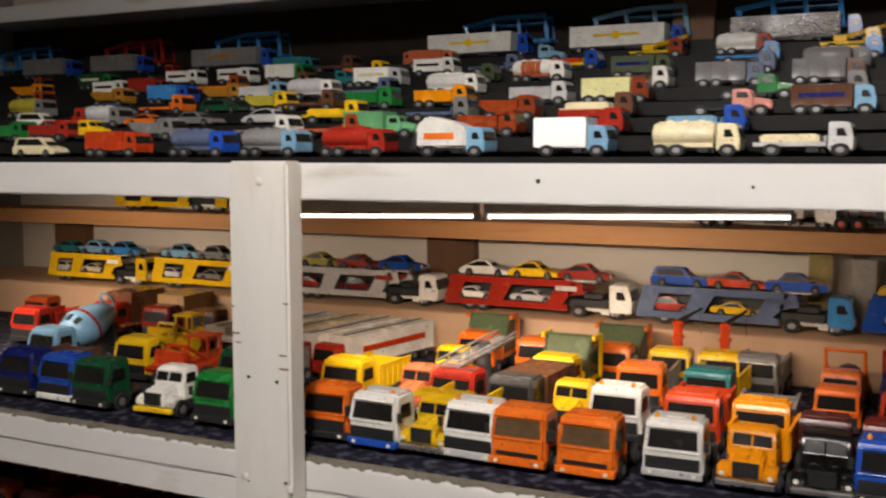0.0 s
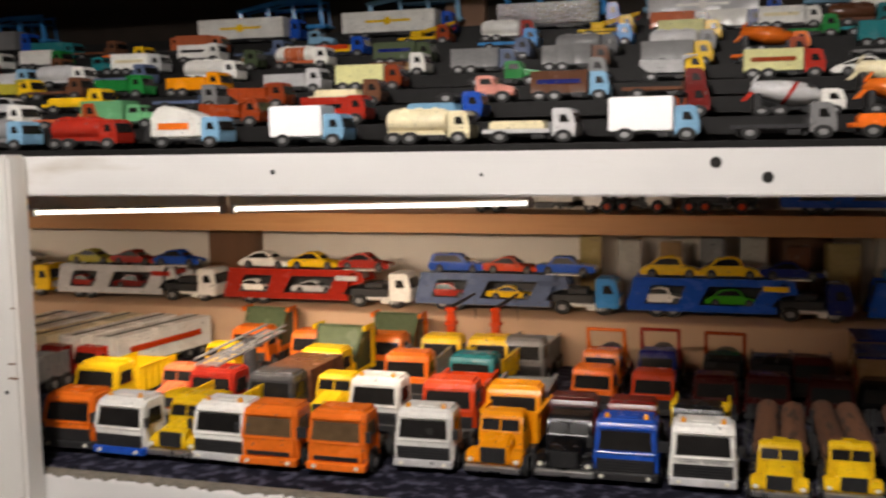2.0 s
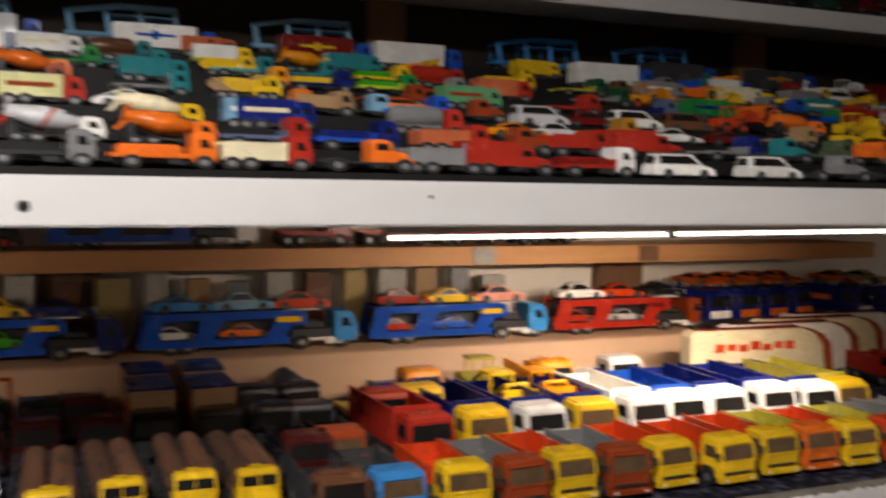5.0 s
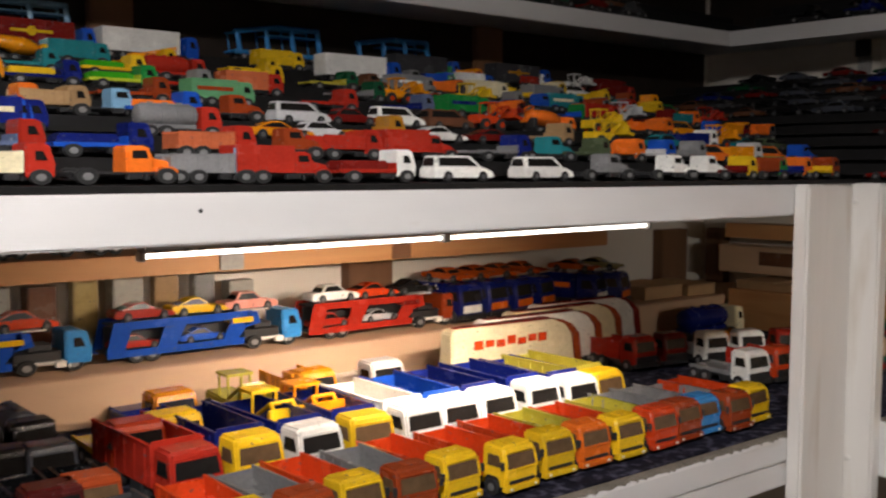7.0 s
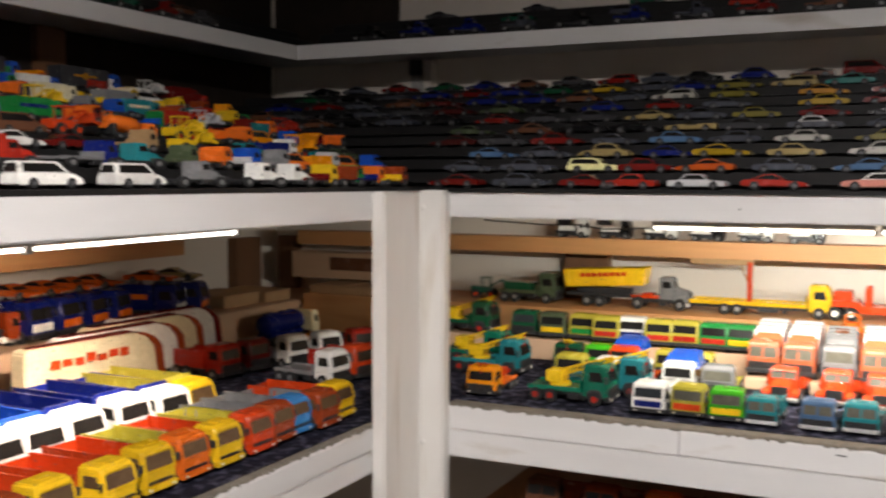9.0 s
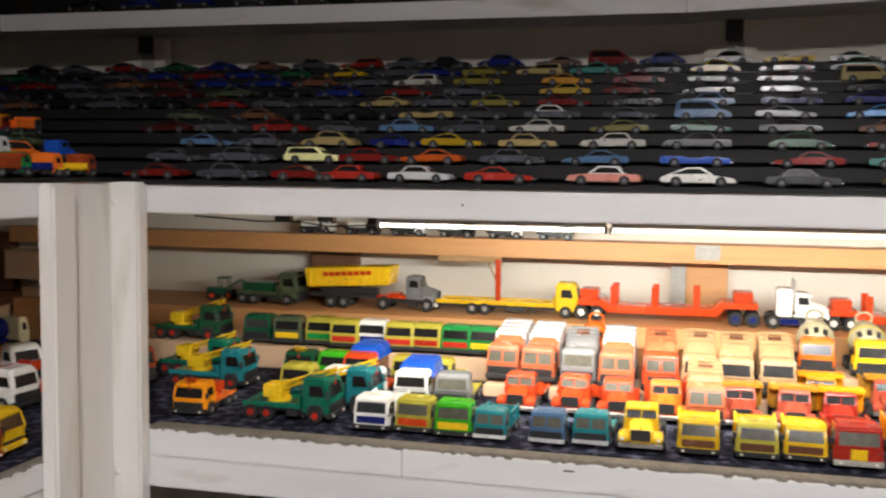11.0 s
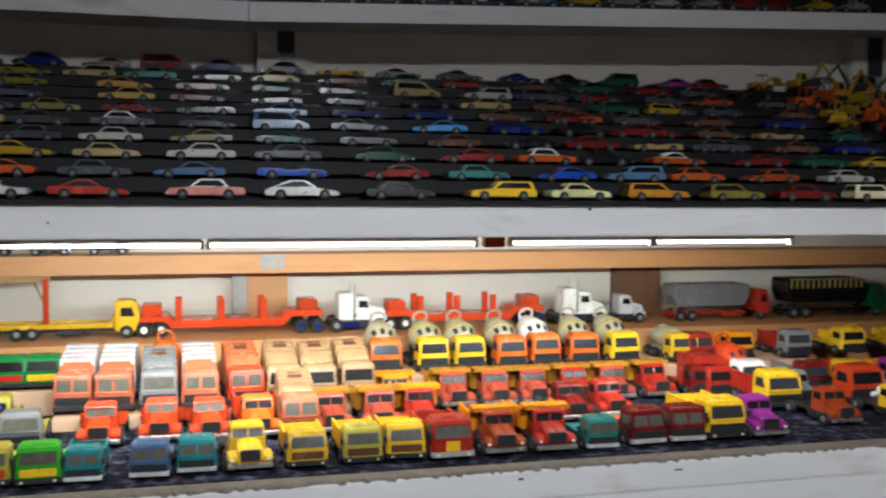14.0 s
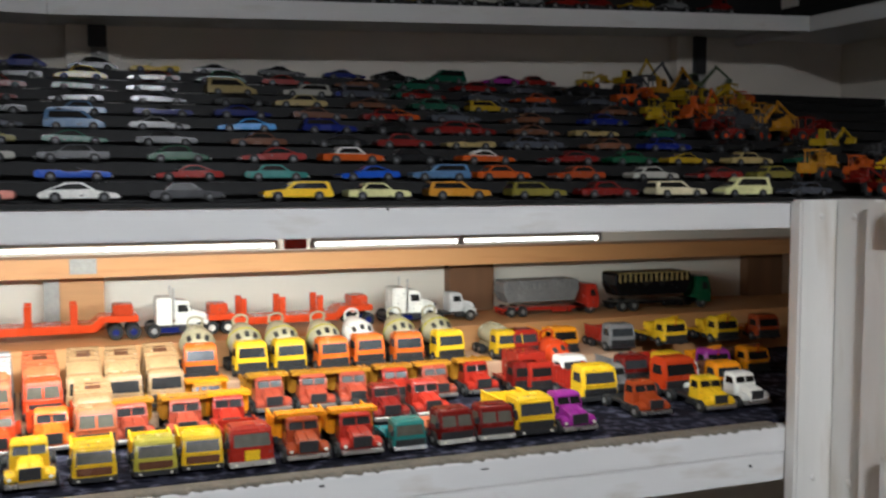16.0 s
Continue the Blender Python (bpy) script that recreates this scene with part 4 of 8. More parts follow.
def mixer(root, x, n, colour, ring=None):
    """A fat drum tilted up to the rear, with dark slots and an open ring on struts at its mouth."""
    front, rear = Vector((-x + 0.002, 0, 0.037)), Vector((-x - n, 0, 0.066))

    def fn(bm):
        lathe(bm, rear, front, ((0, 0.0085), (0.04, 0.0135), (0.30, 0.0215), (0.52, 0.0255), (0.66, 0.0258), (0.86, 0.0205), (0.97, 0.0125), (1, 0.008)), 24)

    def hoop(bm):
        a = rear + (front - rear) * 0.56
        lathe(bm, a - (front - rear) * 0.03, a + (front - rear) * 0.03, ((0, 0.0256), (0.5, 0.0268), (1, 0.0260)), 24)

    def stand(bm):
        box(bm, -x - n * 0.96, -x - 0.002, -0.012, 0.012, 0.0165, 0.0185)
        box(bm, -x - n * 0.96, -x - n * 0.86, -0.018, 0.018, 0.0165, 0.050)
        box(bm, -x - 0.008, -x, -0.016, 0.016, 0.0165, 0.032)
        soften(bm, 0.0008)

    def mouth(bm):
        c = rear + Vector((0.004, 0, 0.0135))
        for i in range(14):
            a, b = 2 * math.pi * i / 14, 2 * math.pi * (i + 1) / 14
            rod(bm, c + Vector((0.004 * math.sin(a), 0.0115 * math.cos(a), 0.0095 * math.sin(a))), c + Vector((0.004 * math.sin(b), 0.0115 * math.cos(b), 0.0095 * math.sin(b))), 0.0018, n=6)
        for y in (-0.011, 0.011):
            rod(bm, (-x - n * 0.92, y, 0.048), (-x - n + 0.003, y, 0.077), 0.0016, n=6)

    def chute(bm):
        prism(bm, ((-x - n - 0.006, 0.034), (-x - n + 0.004, 0.052), (-x - n - 0.002, 0.054), (-x - n - 0.013, 0.034)), 0.007)

    def slot(bm):
        box(bm, -0.0052, 0.0052, -0.0034, 0.0034, -0.0022, 0.0016)
        soften(bm, 0.0006)
    d = part("drum", ("drum", x, n), fn, paint(colour), root, colour + " mixer drum", smooth=True)
    part("hoop", ("hoop", x, n), hoop, paint(ring or colour), d, "raised hoop round the drum", smooth=True)
    tip = math.degrees(math.atan2(rear.z - front.z, rear.x - front.x))
    for a in (56, 90, 124):
        ob = part("slot", ("slot",), slot, BLACKPLASTIC, d, "dark slot in the drum")
        ob.matrix_basis = Matrix.Translation(rear + (front - rear) * 0.77) @ pose(0, 0, 0, 0, 180 - tip, 0) @ pose(0, 0, 0, a - 90) @ pose(0, 0, 0.0228, 0, 18)
    part("stand", ("stand", x, n), stand, BLACKPLASTIC, root)
    part("filling_ring", ("mouth", x, n), mouth, paint(colour), root, "open filling ring on struts", smooth=True)
    part("chute", ("chute", x, n), chute, paint(ring or colour), root, "discharge chute")


def logs(root, x, n):
    for i, (y, z, r, s) in enumerate(((-0.0115, 0.0410, 0.0108, 0.0), (0.0115, 0.0405, 0.0113, 0.003), (-0.0130, 0.0225, 0.0060, 0.008), (0.0130, 0.0225, 0.0060, 0.006))):
        def fn(bm):
            lathe(bm, (-x - n + s, 0, 0), (-x + 0.012 - s, 0, 0), ((0, r * 0.97), (0.02, r), (0.4, r * 0.96), (0.7, r * 1.02), (1, r)), 12)
        part("log", ("log", x, n, i), fn, LOG, root, "brown log", at=(0, y, z), smooth=True)

    def stakes(bm):
        box(bm, -0.002, 0.002, -0.029, 0.029, 0.0168, 0.0192)
        for y in (-0.029, 0.029):
            box(bm, -0.002, 0.002, y - 0.0015, y + 0.0015, 0.0168, 0.048)
    for xx in (-x - n * 0.15, -x - n * 0.85):
        part("stake_rack", ("stakes",), stakes, BLACKPLASTIC, root, at=(xx, 0, 0))


def refuse(root, x, n, colour, tail="silver"):
    """A refuse body with rounded top and pressed ribs."""
    def fn(bm):
        prism(bm, ((-x - n, 0.018), (-x, 0.018), (-x, 0.050), (-x - 0.005, 0.0575), (-x - 0.016, 0.0655), (-x - n * 0.8, 0.0790), (-x - n, 0.060)), 0.0235, 0.10, 0.045)
        soften(bm, 0.004, 3)

    def ribs(bm):
        for i in range(5):
            xx = -x - n * (0.2 + 0.17 * i)
            zt = 0.0665 + 0.0135 * min(1.0, max(0.0, (-x - 0.016 - xx) / (n * 0.8 - 0.016))) - (0.010 if i == 4 else 0)
            w = 0.0070 if tail == "silver" else 0.0025
            prism(bm, ((xx - w, 0.020), (xx + w, 0.020), (xx + w, zt), (xx - w, zt + w * 0.15)), 0.0245, 0.10, 0.045)
    def side_panel(bm):
        prism(bm, ((-x - n * 0.82, 0.034), (-x - n * 0.22, 0.034), (-x - n * 0.22, 0.046), (-x - n * 0.82, 0.046)), 0.0238, 0.12, 0.045)

    def hopper(bm):
        prism(bm, ((-x - n - 0.010, 0.014), (-x - n + 0.001, 0.014), (-x - n + 0.001, 0.050), (-x - n - 0.004, 0.046)), 0.0225)
        soften(bm, 0.0015)
    def hatch(bm):
        z0, z1 = (0.0655 + 0.0135 * (n * f - 0.016) / (n * 0.8 - 0.016) for f in (0.36, 0.60))
        prism(bm, ((-x - n * 0.60, z1 - 0.003), (-x - n * 0.36, z0 - 0.003), (-x - n * 0.36, z0 + 0.0012), (-x - n * 0.60, z1 + 0.0012)), 0.0095)
        soften(bm, 0.0006)
    b = part("refuse_body", ("refuse", x, n), fn, paint(colour), root, colour + " rounded refuse body", smooth=True)
    if tail == colour or tail == "silver":
        part("ribs", ("refribs", x, n, tail == "silver"), ribs, paint(tail), b, tail + " ribs over the body")
    else:
        part("side_panel", ("refpanel", x, n), side_panel, paint(tail), b, tail + " panel on the body side")
    if tail == colour:
        part("roof_hatch", ("refhatch", x, n), hatch, paint("brown"), b, "dark rectangular roof hatch")
    part("rear_hopper", ("rearhopper", x, n), hopper, BLACKPLASTIC, root, "dark rear hopper")


def flat(root, x, n, colour, stakes=0, load=None):
    def fn(bm):
        box(bm, -x - n, -x, -0.0245, 0.0245, 0.0168, 0.0212)
        box(bm, -x - 0.002, -x, -0.0245, 0.0245, 0.0212, 0.034)
        for s in (-1, 1):
            box(bm, -x - n, -x, s * 0.0245 - 0.0009, s * 0.0245 + 0.0009, 0.0185, 0.0235)
            for i in range(stakes):
                xx = -x - n * (0.1 + 0.8 * i / max(1, stakes - 1))
                box(bm, xx - 0.0016, xx + 0.0016, s * 0.022 - 0.0012, s * 0.022 + 0.0012, 0.0212, 0.042)
        for k in range(2 if stakes else 0):
            for s in (-1, 1):
                box(bm, -x - n, -x, s * 0.022 - 0.0008, s * 0.022 + 0.0008, 0.028 + 0.008 * k, 0.031 + 0.008 * k)
    part("flatbed", ("flat", x, n, stakes), fn, paint(colour), root, colour + " flatbed")
    if load:
        def heap(bm):
            box(bm, -x - n * 0.92, -x - n * 0.1, -0.020, 0.020, 0.0213, 0.037)
            soften(bm, 0.003, 2)
        part("load", ("load", x, n), heap, paint(load), root, load + " load on the flatbed", smooth=True)


def crane(root, x, n, colour, hook="red"):
    def base(bm):
        rod(bm, (-x - n * 0.5, 0, 0.0165), (-x - n * 0.5, 0, 0.026), 0.015, n=16)
        box(bm, -x - n * 0.5 - 0.016, -x - n * 0.5 + 0.008, -0.014, 0.014, 0.026, 0.042)
        soften(bm, 0.0012)

    def boom(bm):
        a, b = Vector((-x - n * 0.55, 0, 0.036)), Vector((-x + 0.036, 0, 0.062))
        for s in (-0.006, 0.006):
            for t in (-0.004, 0.004):
                rod(bm, a + Vector((0, s, t)), b + Vector((0, s * 0.6, t * 0.6)), 0.0013, n=6)
        for i in range(7):
            p = a.lerp(b, i / 7)
            q = a.lerp(b, (i + 1) / 7)
            for s in (-0.0055, 0.0055):
                rod(bm, p + Vector((0, s, -0.004)), q + Vector((0, s, 0.004)), 0.0009, n=5)

    def hooked(bm):
        rod(bm, (-x + 0.036, 0, 0.062), (-x + 0.036, 0, 0.048), 0.0006, n=6)
        rod(bm, (-x + 0.036, 0, 0.048), (-x + 0.033, 0, 0.043), 0.0016, n=6)
    part("crane_base", ("cbase", x, n), base, paint(colour), root)
    part("boom", ("cboom", x, n), boom, paint(colour), root, colour + " lattice boom")
    part("hook", ("chook", x, n), hooked, paint(hook), root, hook + " hook on a wire")


def pillar(root, x, n, colour):
    """A slewing pillar with a short jib and a wire."""
    def post_(bm):
        box(bm, -x - 0.021, -x - 0.011, -0.005, 0.005, 0.0212, 0.078)
        box(bm, -x - 0.024, -x - 0.008, -0.0065, 0.0065, 0.060, 0.066)
        box(bm, -x - 0.023, -x - 0.009, -0.006, 0.006, 0.078, 0.084)
        soften(bm, 0.0015, 2)

    def jib(bm):
        rod(bm, (-x - 0.016, 0, 0.083), (-x - 0.060, 0.018, 0.094), 0.0028, 0.0016, n=8)
        rod(bm, (-x - 0.060, 0.018, 0.094), (-x - 0.061, 0.018, 0.060), 0.0005, n=5)
    part("pillar", ("pillar", x), post_, paint(colour), root, colour + " crane pillar")
    part("jib", ("jib", x), jib, BLACKPLASTIC, root, "dark jib with a wire")


def skip(root, x, n, colour, arms):
    """A tapered hopper carried between lifting arms."""
    def fn(bm):
        prism(bm, ((-x - n, 0.034), (-x - n * 0.75, 0.0214), (-x - n * 0.15, 0.0214), (-x - 0.002, 0.040), (-x - n * 0.30, 0.072), (-x - n * 0.98, 0.064)), 0.0215, -0.10, 0.03)
        soften(bm, 0.0012)

    def rim(bm):
        for s in (-1, 1):
            rod(bm, (-x - n * 0.02, s * 0.024, 0.041), (-x - n * 0.31, s * 0.0265, 0.073), 0.0014, n=6)
        rod(bm, (-x - n * 0.31, -0.0265, 0.073), (-x - n * 0.31, 0.0265, 0.073), 0.0014, n=6)

    def arm(bm):
        box(bm, -x - n * 0.62, -x - n * 0.54, -0.002, 0.002, 0.0212, 0.070)
        box(bm, -x - n * 0.60, -x - n * 0.20, -0.002, 0.002, 0.068, 0.074)
        soften(bm, 0.0006)
    h = part("hopper", ("skip", x, n), fn, paint(colour), root, colour + " tapered hopper")
    part("rim", ("skiprim", x, n), rim, paint(colour), h)
    for s in (-1, 1):
        part("lifting_arm", ("skiparm", x, n), arm, paint(arms), root, arms + " lifting arm", at=(0, s * 0.0295, 0))


def gantry(root, x, n, colour):
    """A skip loader's hoop over the bed, with a dark drum under it."""
    def hoop(bm):
        for y in (-0.023, 0.023):
            rod(bm, (-x - 0.012, y, 0.020), (-x - 0.004, y, 0.078), 0.0022, n=8)
            rod(bm, (-x - n * 0.8, y, 0.020), (-x - 0.004, y, 0.070), 0.0016, n=8)
        rod(bm, (-x - 0.004, -0.0245, 0.078), (-x - 0.004, 0.0245, 0.078), 0.0024, n=8)

    def drum(bm):
        lathe(bm, (-x - n * 0.85, 0, 0.034), (-x - n * 0.15, 0, 0.038), ((0, 0.012), (0.1, 0.0165), (0.9, 0.0165), (1, 0.012)), 16)
    part("hoop", ("ganhoop", x, n), hoop, paint(colour), root, colour + " lifting hoop", smooth=True)
    part("drum", ("gandrum", x, n), drum, BLACKPLASTIC, root, "dark drum on the bed", smooth=True)


def ladder(root, x, n):
    """A long escape ladder lying over the cab."""
    def fn(bm):
        a, b = Vector((0.004, 0, 0.062)), Vector((-x - n - 0.030, 0, 0.070))
        for s in (-0.011, 0.011):
            for t in (0, 0.006):
                rod(bm, a + Vector((0, s, t)), b + Vector((0, s, t)), 0.0013, n=6)
        for i in range(17):
            p = a.lerp(b, (i + 0.5) / 17)
            rod(bm, p - Vector((0, 0.011, 0)), p + Vector((0, 0.011, 0)), 0.0009, n=5)

    def turntable(bm):
        rod(bm, (-x - n * 0.6, 0, 0.0210), (-x - n * 0.6, 0, 0.074), 0.009, 0.006)
    part("turntable", ("turntable", x, n), turntable, paint("darkgrey"), root, smooth=True)
    part("ladder", ("ladder", x, n), fn, paint("grey"), root, "long grey escape ladder")


def truck(kind, colour, body="grey", m=None, scale=1.0, label="", cab=None, low=None, bumper=None, beacons=False, glass=GLASS, group="", hub=HUB, fine=True, length=None, top=None, stripe=None, h=0.056, stretch=(1, 1, 1), tall=0.052, pairs=None, bed=0.024):
    """A toy truck: cab, chassis, wheels and the body of its kind."""
    bare = kind.removeprefix("b_")
    root = new({"tipper": "toy_tipper", "dumper": "toy_dump_truck", "box": "toy_box_truck", "foil": "toy_box_truck", "tank": "toy_tanker", "mixer": "toy_cement_mixer", "logs": "toy_logging_truck", "refuse": "toy_refuse_truck", "flat": "toy_flatbed_truck", "crane": "toy_crane_truck", "bus": "toy_coach", "tractor": "toy_tractor_unit", "pillar": "toy_crane_truck", "canvas": "toy_covered_truck", "skip": "toy_skip_truck", "ladder": "toy_fire_engine", "gantry": "toy_skip_truck"}[bare])
    bon = kind.startswith("b_")
    kind = kind.removeprefix("b_")
    x = bonnet(root, colour, bumper, glass=glass, fine=fine) if bon else cabover(root, colour, bumper, h, glass, beacons, fine, low)
    n = length or {"tractor": 0.034, "flat": 0.075, "logs": 0.11, "tank": 0.072, "box": 0.072, "mixer": 0.070, "crane": 0.07, "refuse": 0.07, "dumper": 0.055}.get(kind, 0.065)
    if kind == "bus":
        n = 0.06
    chassis(root, 0, x + n)
    r = 0.0098
    front = -0.0135 if bon else -0.019 if fine else -0.0145
    n += 0 if fine or bon else 0.008
    rear = (-x - n * 0.74,) if n < 0.05 or (not fine and kind not in ("tank", "mixer", "box", "tipper")) else (-x - n * 0.58, -x - n * 0.58 - 0.0212)
    wheels(root, (front, *rear), 0.0262, r * (1.0 if fine else 1.12), hub, pairs=(not fine) if pairs is None else pairs)
    if kind == "tipper":
        tipper(root, x, n, body, bed)
    elif kind == "dumper":
        dumper(root, x, n, body)
    elif kind == "box":
        box_body(root, x, n, body, h=tall, top=top, stripe=stripe)
    elif kind == "foil":
        box_body(root, x, n, "bright white", mat=GLAREWHITE, h=0.054)
    elif kind == "tank":
        tank(root, x, n, body, stripe)
    elif kind == "mixer":
        mixer(root, x, n, body, stripe)
    elif kind == "logs":
        logs(root, x, n)
    elif kind == "refuse":
        refuse(root, x, n, body, stripe or body)
    elif kind == "flat":
        flat(root, x, n, body, 4 if stripe else 0, top)
    elif kind == "crane":
        flat(root, x, n, body)
        crane(root, x, n, stripe or body)
    elif kind == "canvas":
        box_body(root, x, n, body, h=0.024)

        def cover(bm):
            prism(bm, ((-x - n - 0.002, 0.0412), (-x + 0.010, 0.0412), (-x + 0.002, 0.056), (-x - 0.012, 0.064), (-x - n - 0.002, 0.066)), 0.0265, 0.22, 0.045)
            soften(bm, 0.002, 2)

        def emblem(bm):
            lathe(bm, (-x + 0.0045, 0, 0.0495), (-x + 0.0062, 0, 0.0503), ((0, 0.0055), (1, 0.0055)), 14)
        c = part("canvas_cover", ("canvas", x, n), cover, paint(top or "blue"), root, "blue canvas cover", smooth=True)
        part("emblem", ("emblem", x, n), emblem, paint("silver"), c, "pale round emblem")
    elif kind == "pillar":
        flat(root, x, n, body)
        pillar(root, x, n, stripe or "redorange")
    elif kind == "skip":
        flat(root, x, n, colour)
        skip(root, x, n, body, colour)
    elif kind == "gantry":
        flat(root, x, n, body)
        gantry(root, x, n, stripe or colour)
    elif kind == "ladder":
        flat(root, x, n, body)
        ladder(root, x, n)
    elif kind == "bus":
        box_body(root, x - 0.004, n, colour, h=0.036, stripe="black")
    noun = {"tipper": "tipper truck", "dumper": "dump truck", "box": "box truck", "foil": "box truck", "tank": "tanker truck", "mixer": "cement mixer truck", "logs": "logging truck", "refuse": "refuse truck", "flat": "flatbed truck", "crane": "crane truck", "bus": "coach", "tractor": "tractor unit", "pillar": "crane truck", "canvas": "covered truck", "skip": "skip truck", "ladder": "ladder fire engine", "gantry": "skip truck"}[kind]
    tagged(root, label or f"{colour} die-cast toy {noun} with {'bright white' if kind == 'foil' else body} body on the shelf", "toy truck", group or "toy trucks")
    root.matrix_basis = m @ Matrix.Diagonal((scale * stretch[0], scale * stretch[1], scale * stretch[2], 1))
    return root


CARS = {  # lower outline, cabin outline, both as shares of length and height
    "saloon": (((-1, .22), (-1, .50), (-.98, .58), (-.74, .60), (-.30, .60), (-.02, .52), (0, .40), (0, .22)), ((-.80, .58), (-.70, .97), (-.42, .97), (-.28, .58))),
    "coupe": (((-1, .24), (-1, .52), (-.96, .60), (-.60, .58), (-.36, .56), (-.03, .44), (0, .34), (0, .22)), ((-.88, .58), (-.64, .90), (-.48, .90), (-.32, .55))),
    "estate": (((-1, .22), (-1, .58), (-.30, .60), (-.02, .52), (0, .40), (0, .22)), ((-.98, .58), (-.94, 1.0), (-.44, 1.0), (-.30, .58))),
    "beetle": (((-1, .22), (-.99, .42), (-.90, .60), (-.70, .68), (-.34, .66), (-.12, .54), (-.02, .40), (0, .22)), ((-.86, .62), (-.70, 1.0), (-.50, 1.08), (-.36, 1.0), (-.28, .64))),
    "convertible": (((-1, .22), (-1, .50), (-.97, .60), (-.66, .58), (-.62, .50), (-.42, .50), (-.38, .58), (-.03, .50), (0, .40), (0, .22)), ((-.41, .56), (-.46, .80), (-.44, .80), (-.36, .56))),
    "fastback": (((-1, .22), (-1, .46), (-.92, .56), (-.62, .64), (-.34, .60), (-.04, .44), (0, .34), (0, .22)), ((-.94, .55), (-.66, .94), (-.46, .96), (-.30, .60))),
    "van": (((-1, .20), (-1, .70), (-.16, .70), (-.03, .52), (0, .40), (0, .20)), ((-.99, .68), (-.96, 1.25), (-.36, 1.25), (-.18, .68))),
}


def car(kind, colour, m, scale=1.0, roof=None, label="", group="toy cars", glass=GLASS, lamps=False, plain=False, tall=1.0):
    """A toy car: hull, glazed cabin, roof, bumpers and four wheels."""
    n, h, half = 0.068, 0.0190, 0.0128
    low, cabin = CARS[kind]
    root = new("toy_car")

    def hull(bm):
        prism(bm, [(x * n, z * h) for x, z in low], half, 0.12, 0.4 * h)
        soften(bm, 0.0011, 2)

    zs = [q * h for _, q in cabin]
    mx, mz = sum(x for x, _ in cabin) * n / len(cabin), (min(zs) + max(zs)) / 2

    def shell(bm):
        prism(bm, [(x * n, z * h) for x, z in cabin], half * 0.88, 0.28, 0.58 * h)
        soften(bm, 0.0007, 2)

    def windows(bm):
        prism(bm, [(mx + (x * n - mx) * 0.80, mz + (z * h - mz) * 0.70) for x, z in cabin], half * 0.88 + 0.0003, 0.28, 0.58 * h)

    def screens(bm):
        prism(bm, [(x * n + (0.0005 if x * n > mx else -0.0005), mz + (z * h - mz) * 0.66) for x, z in cabin], half * 0.72, 0.28, 0.58 * h)

    def bump(bm):
        box(bm, -0.0008, 0.0012, -half * 0.98, half * 0.98, 0.24 * h, 0.33 * h)
        soften(bm, 0.0005)

    def lights(bm):
        lathe(bm, (-0.0006, 0, 0.42 * h), (0.0007, 0, 0.42 * h), ((0, 0.0016), (1, 0.0012)), 8)
    b = part("body", ("hull", kind), hull, paint(colour), root, smooth=True)
    if kind != "convertible":
        part("cabin", ("cabin", kind), shell, paint(roof or colour), b, smooth=True)
    if kind == "convertible":
        part("windscreen", ("carscreen", kind), screens, glass, b, "dark windscreen")
    elif lamps:
        part("side_window", ("carside", kind), windows, glass, b, "dark side window")
        part("windscreen", ("carscreen", kind), screens, glass, b, "dark windscreen")
    else:
        def panes(bm):
            windows(bm)
            screens(bm)
        part("glazing", ("carpanes", kind), panes, glass, b, "dark car windows")
    if not plain:
        part("bumper", ("carbump",), bump, CHROME, b, "chrome bumper")
    if lamps:
        for s in (-1, 1):
            part("headlamp", ("carlight",), lights, LAMP, b, at=(0, s * half * 0.72, 0))
    wheels(root, (-n * 0.20, -n * 0.79), half + 0.0008, 0.0050, DARKHUB, w=0.0044, pairs=True)
    tagged(root, label or f"{colour} die-cast toy {kind} car on the shelf", "toy car", group)
    root.matrix_basis = m @ Matrix.Diagonal((scale, scale, scale * tall, 1))
    return root


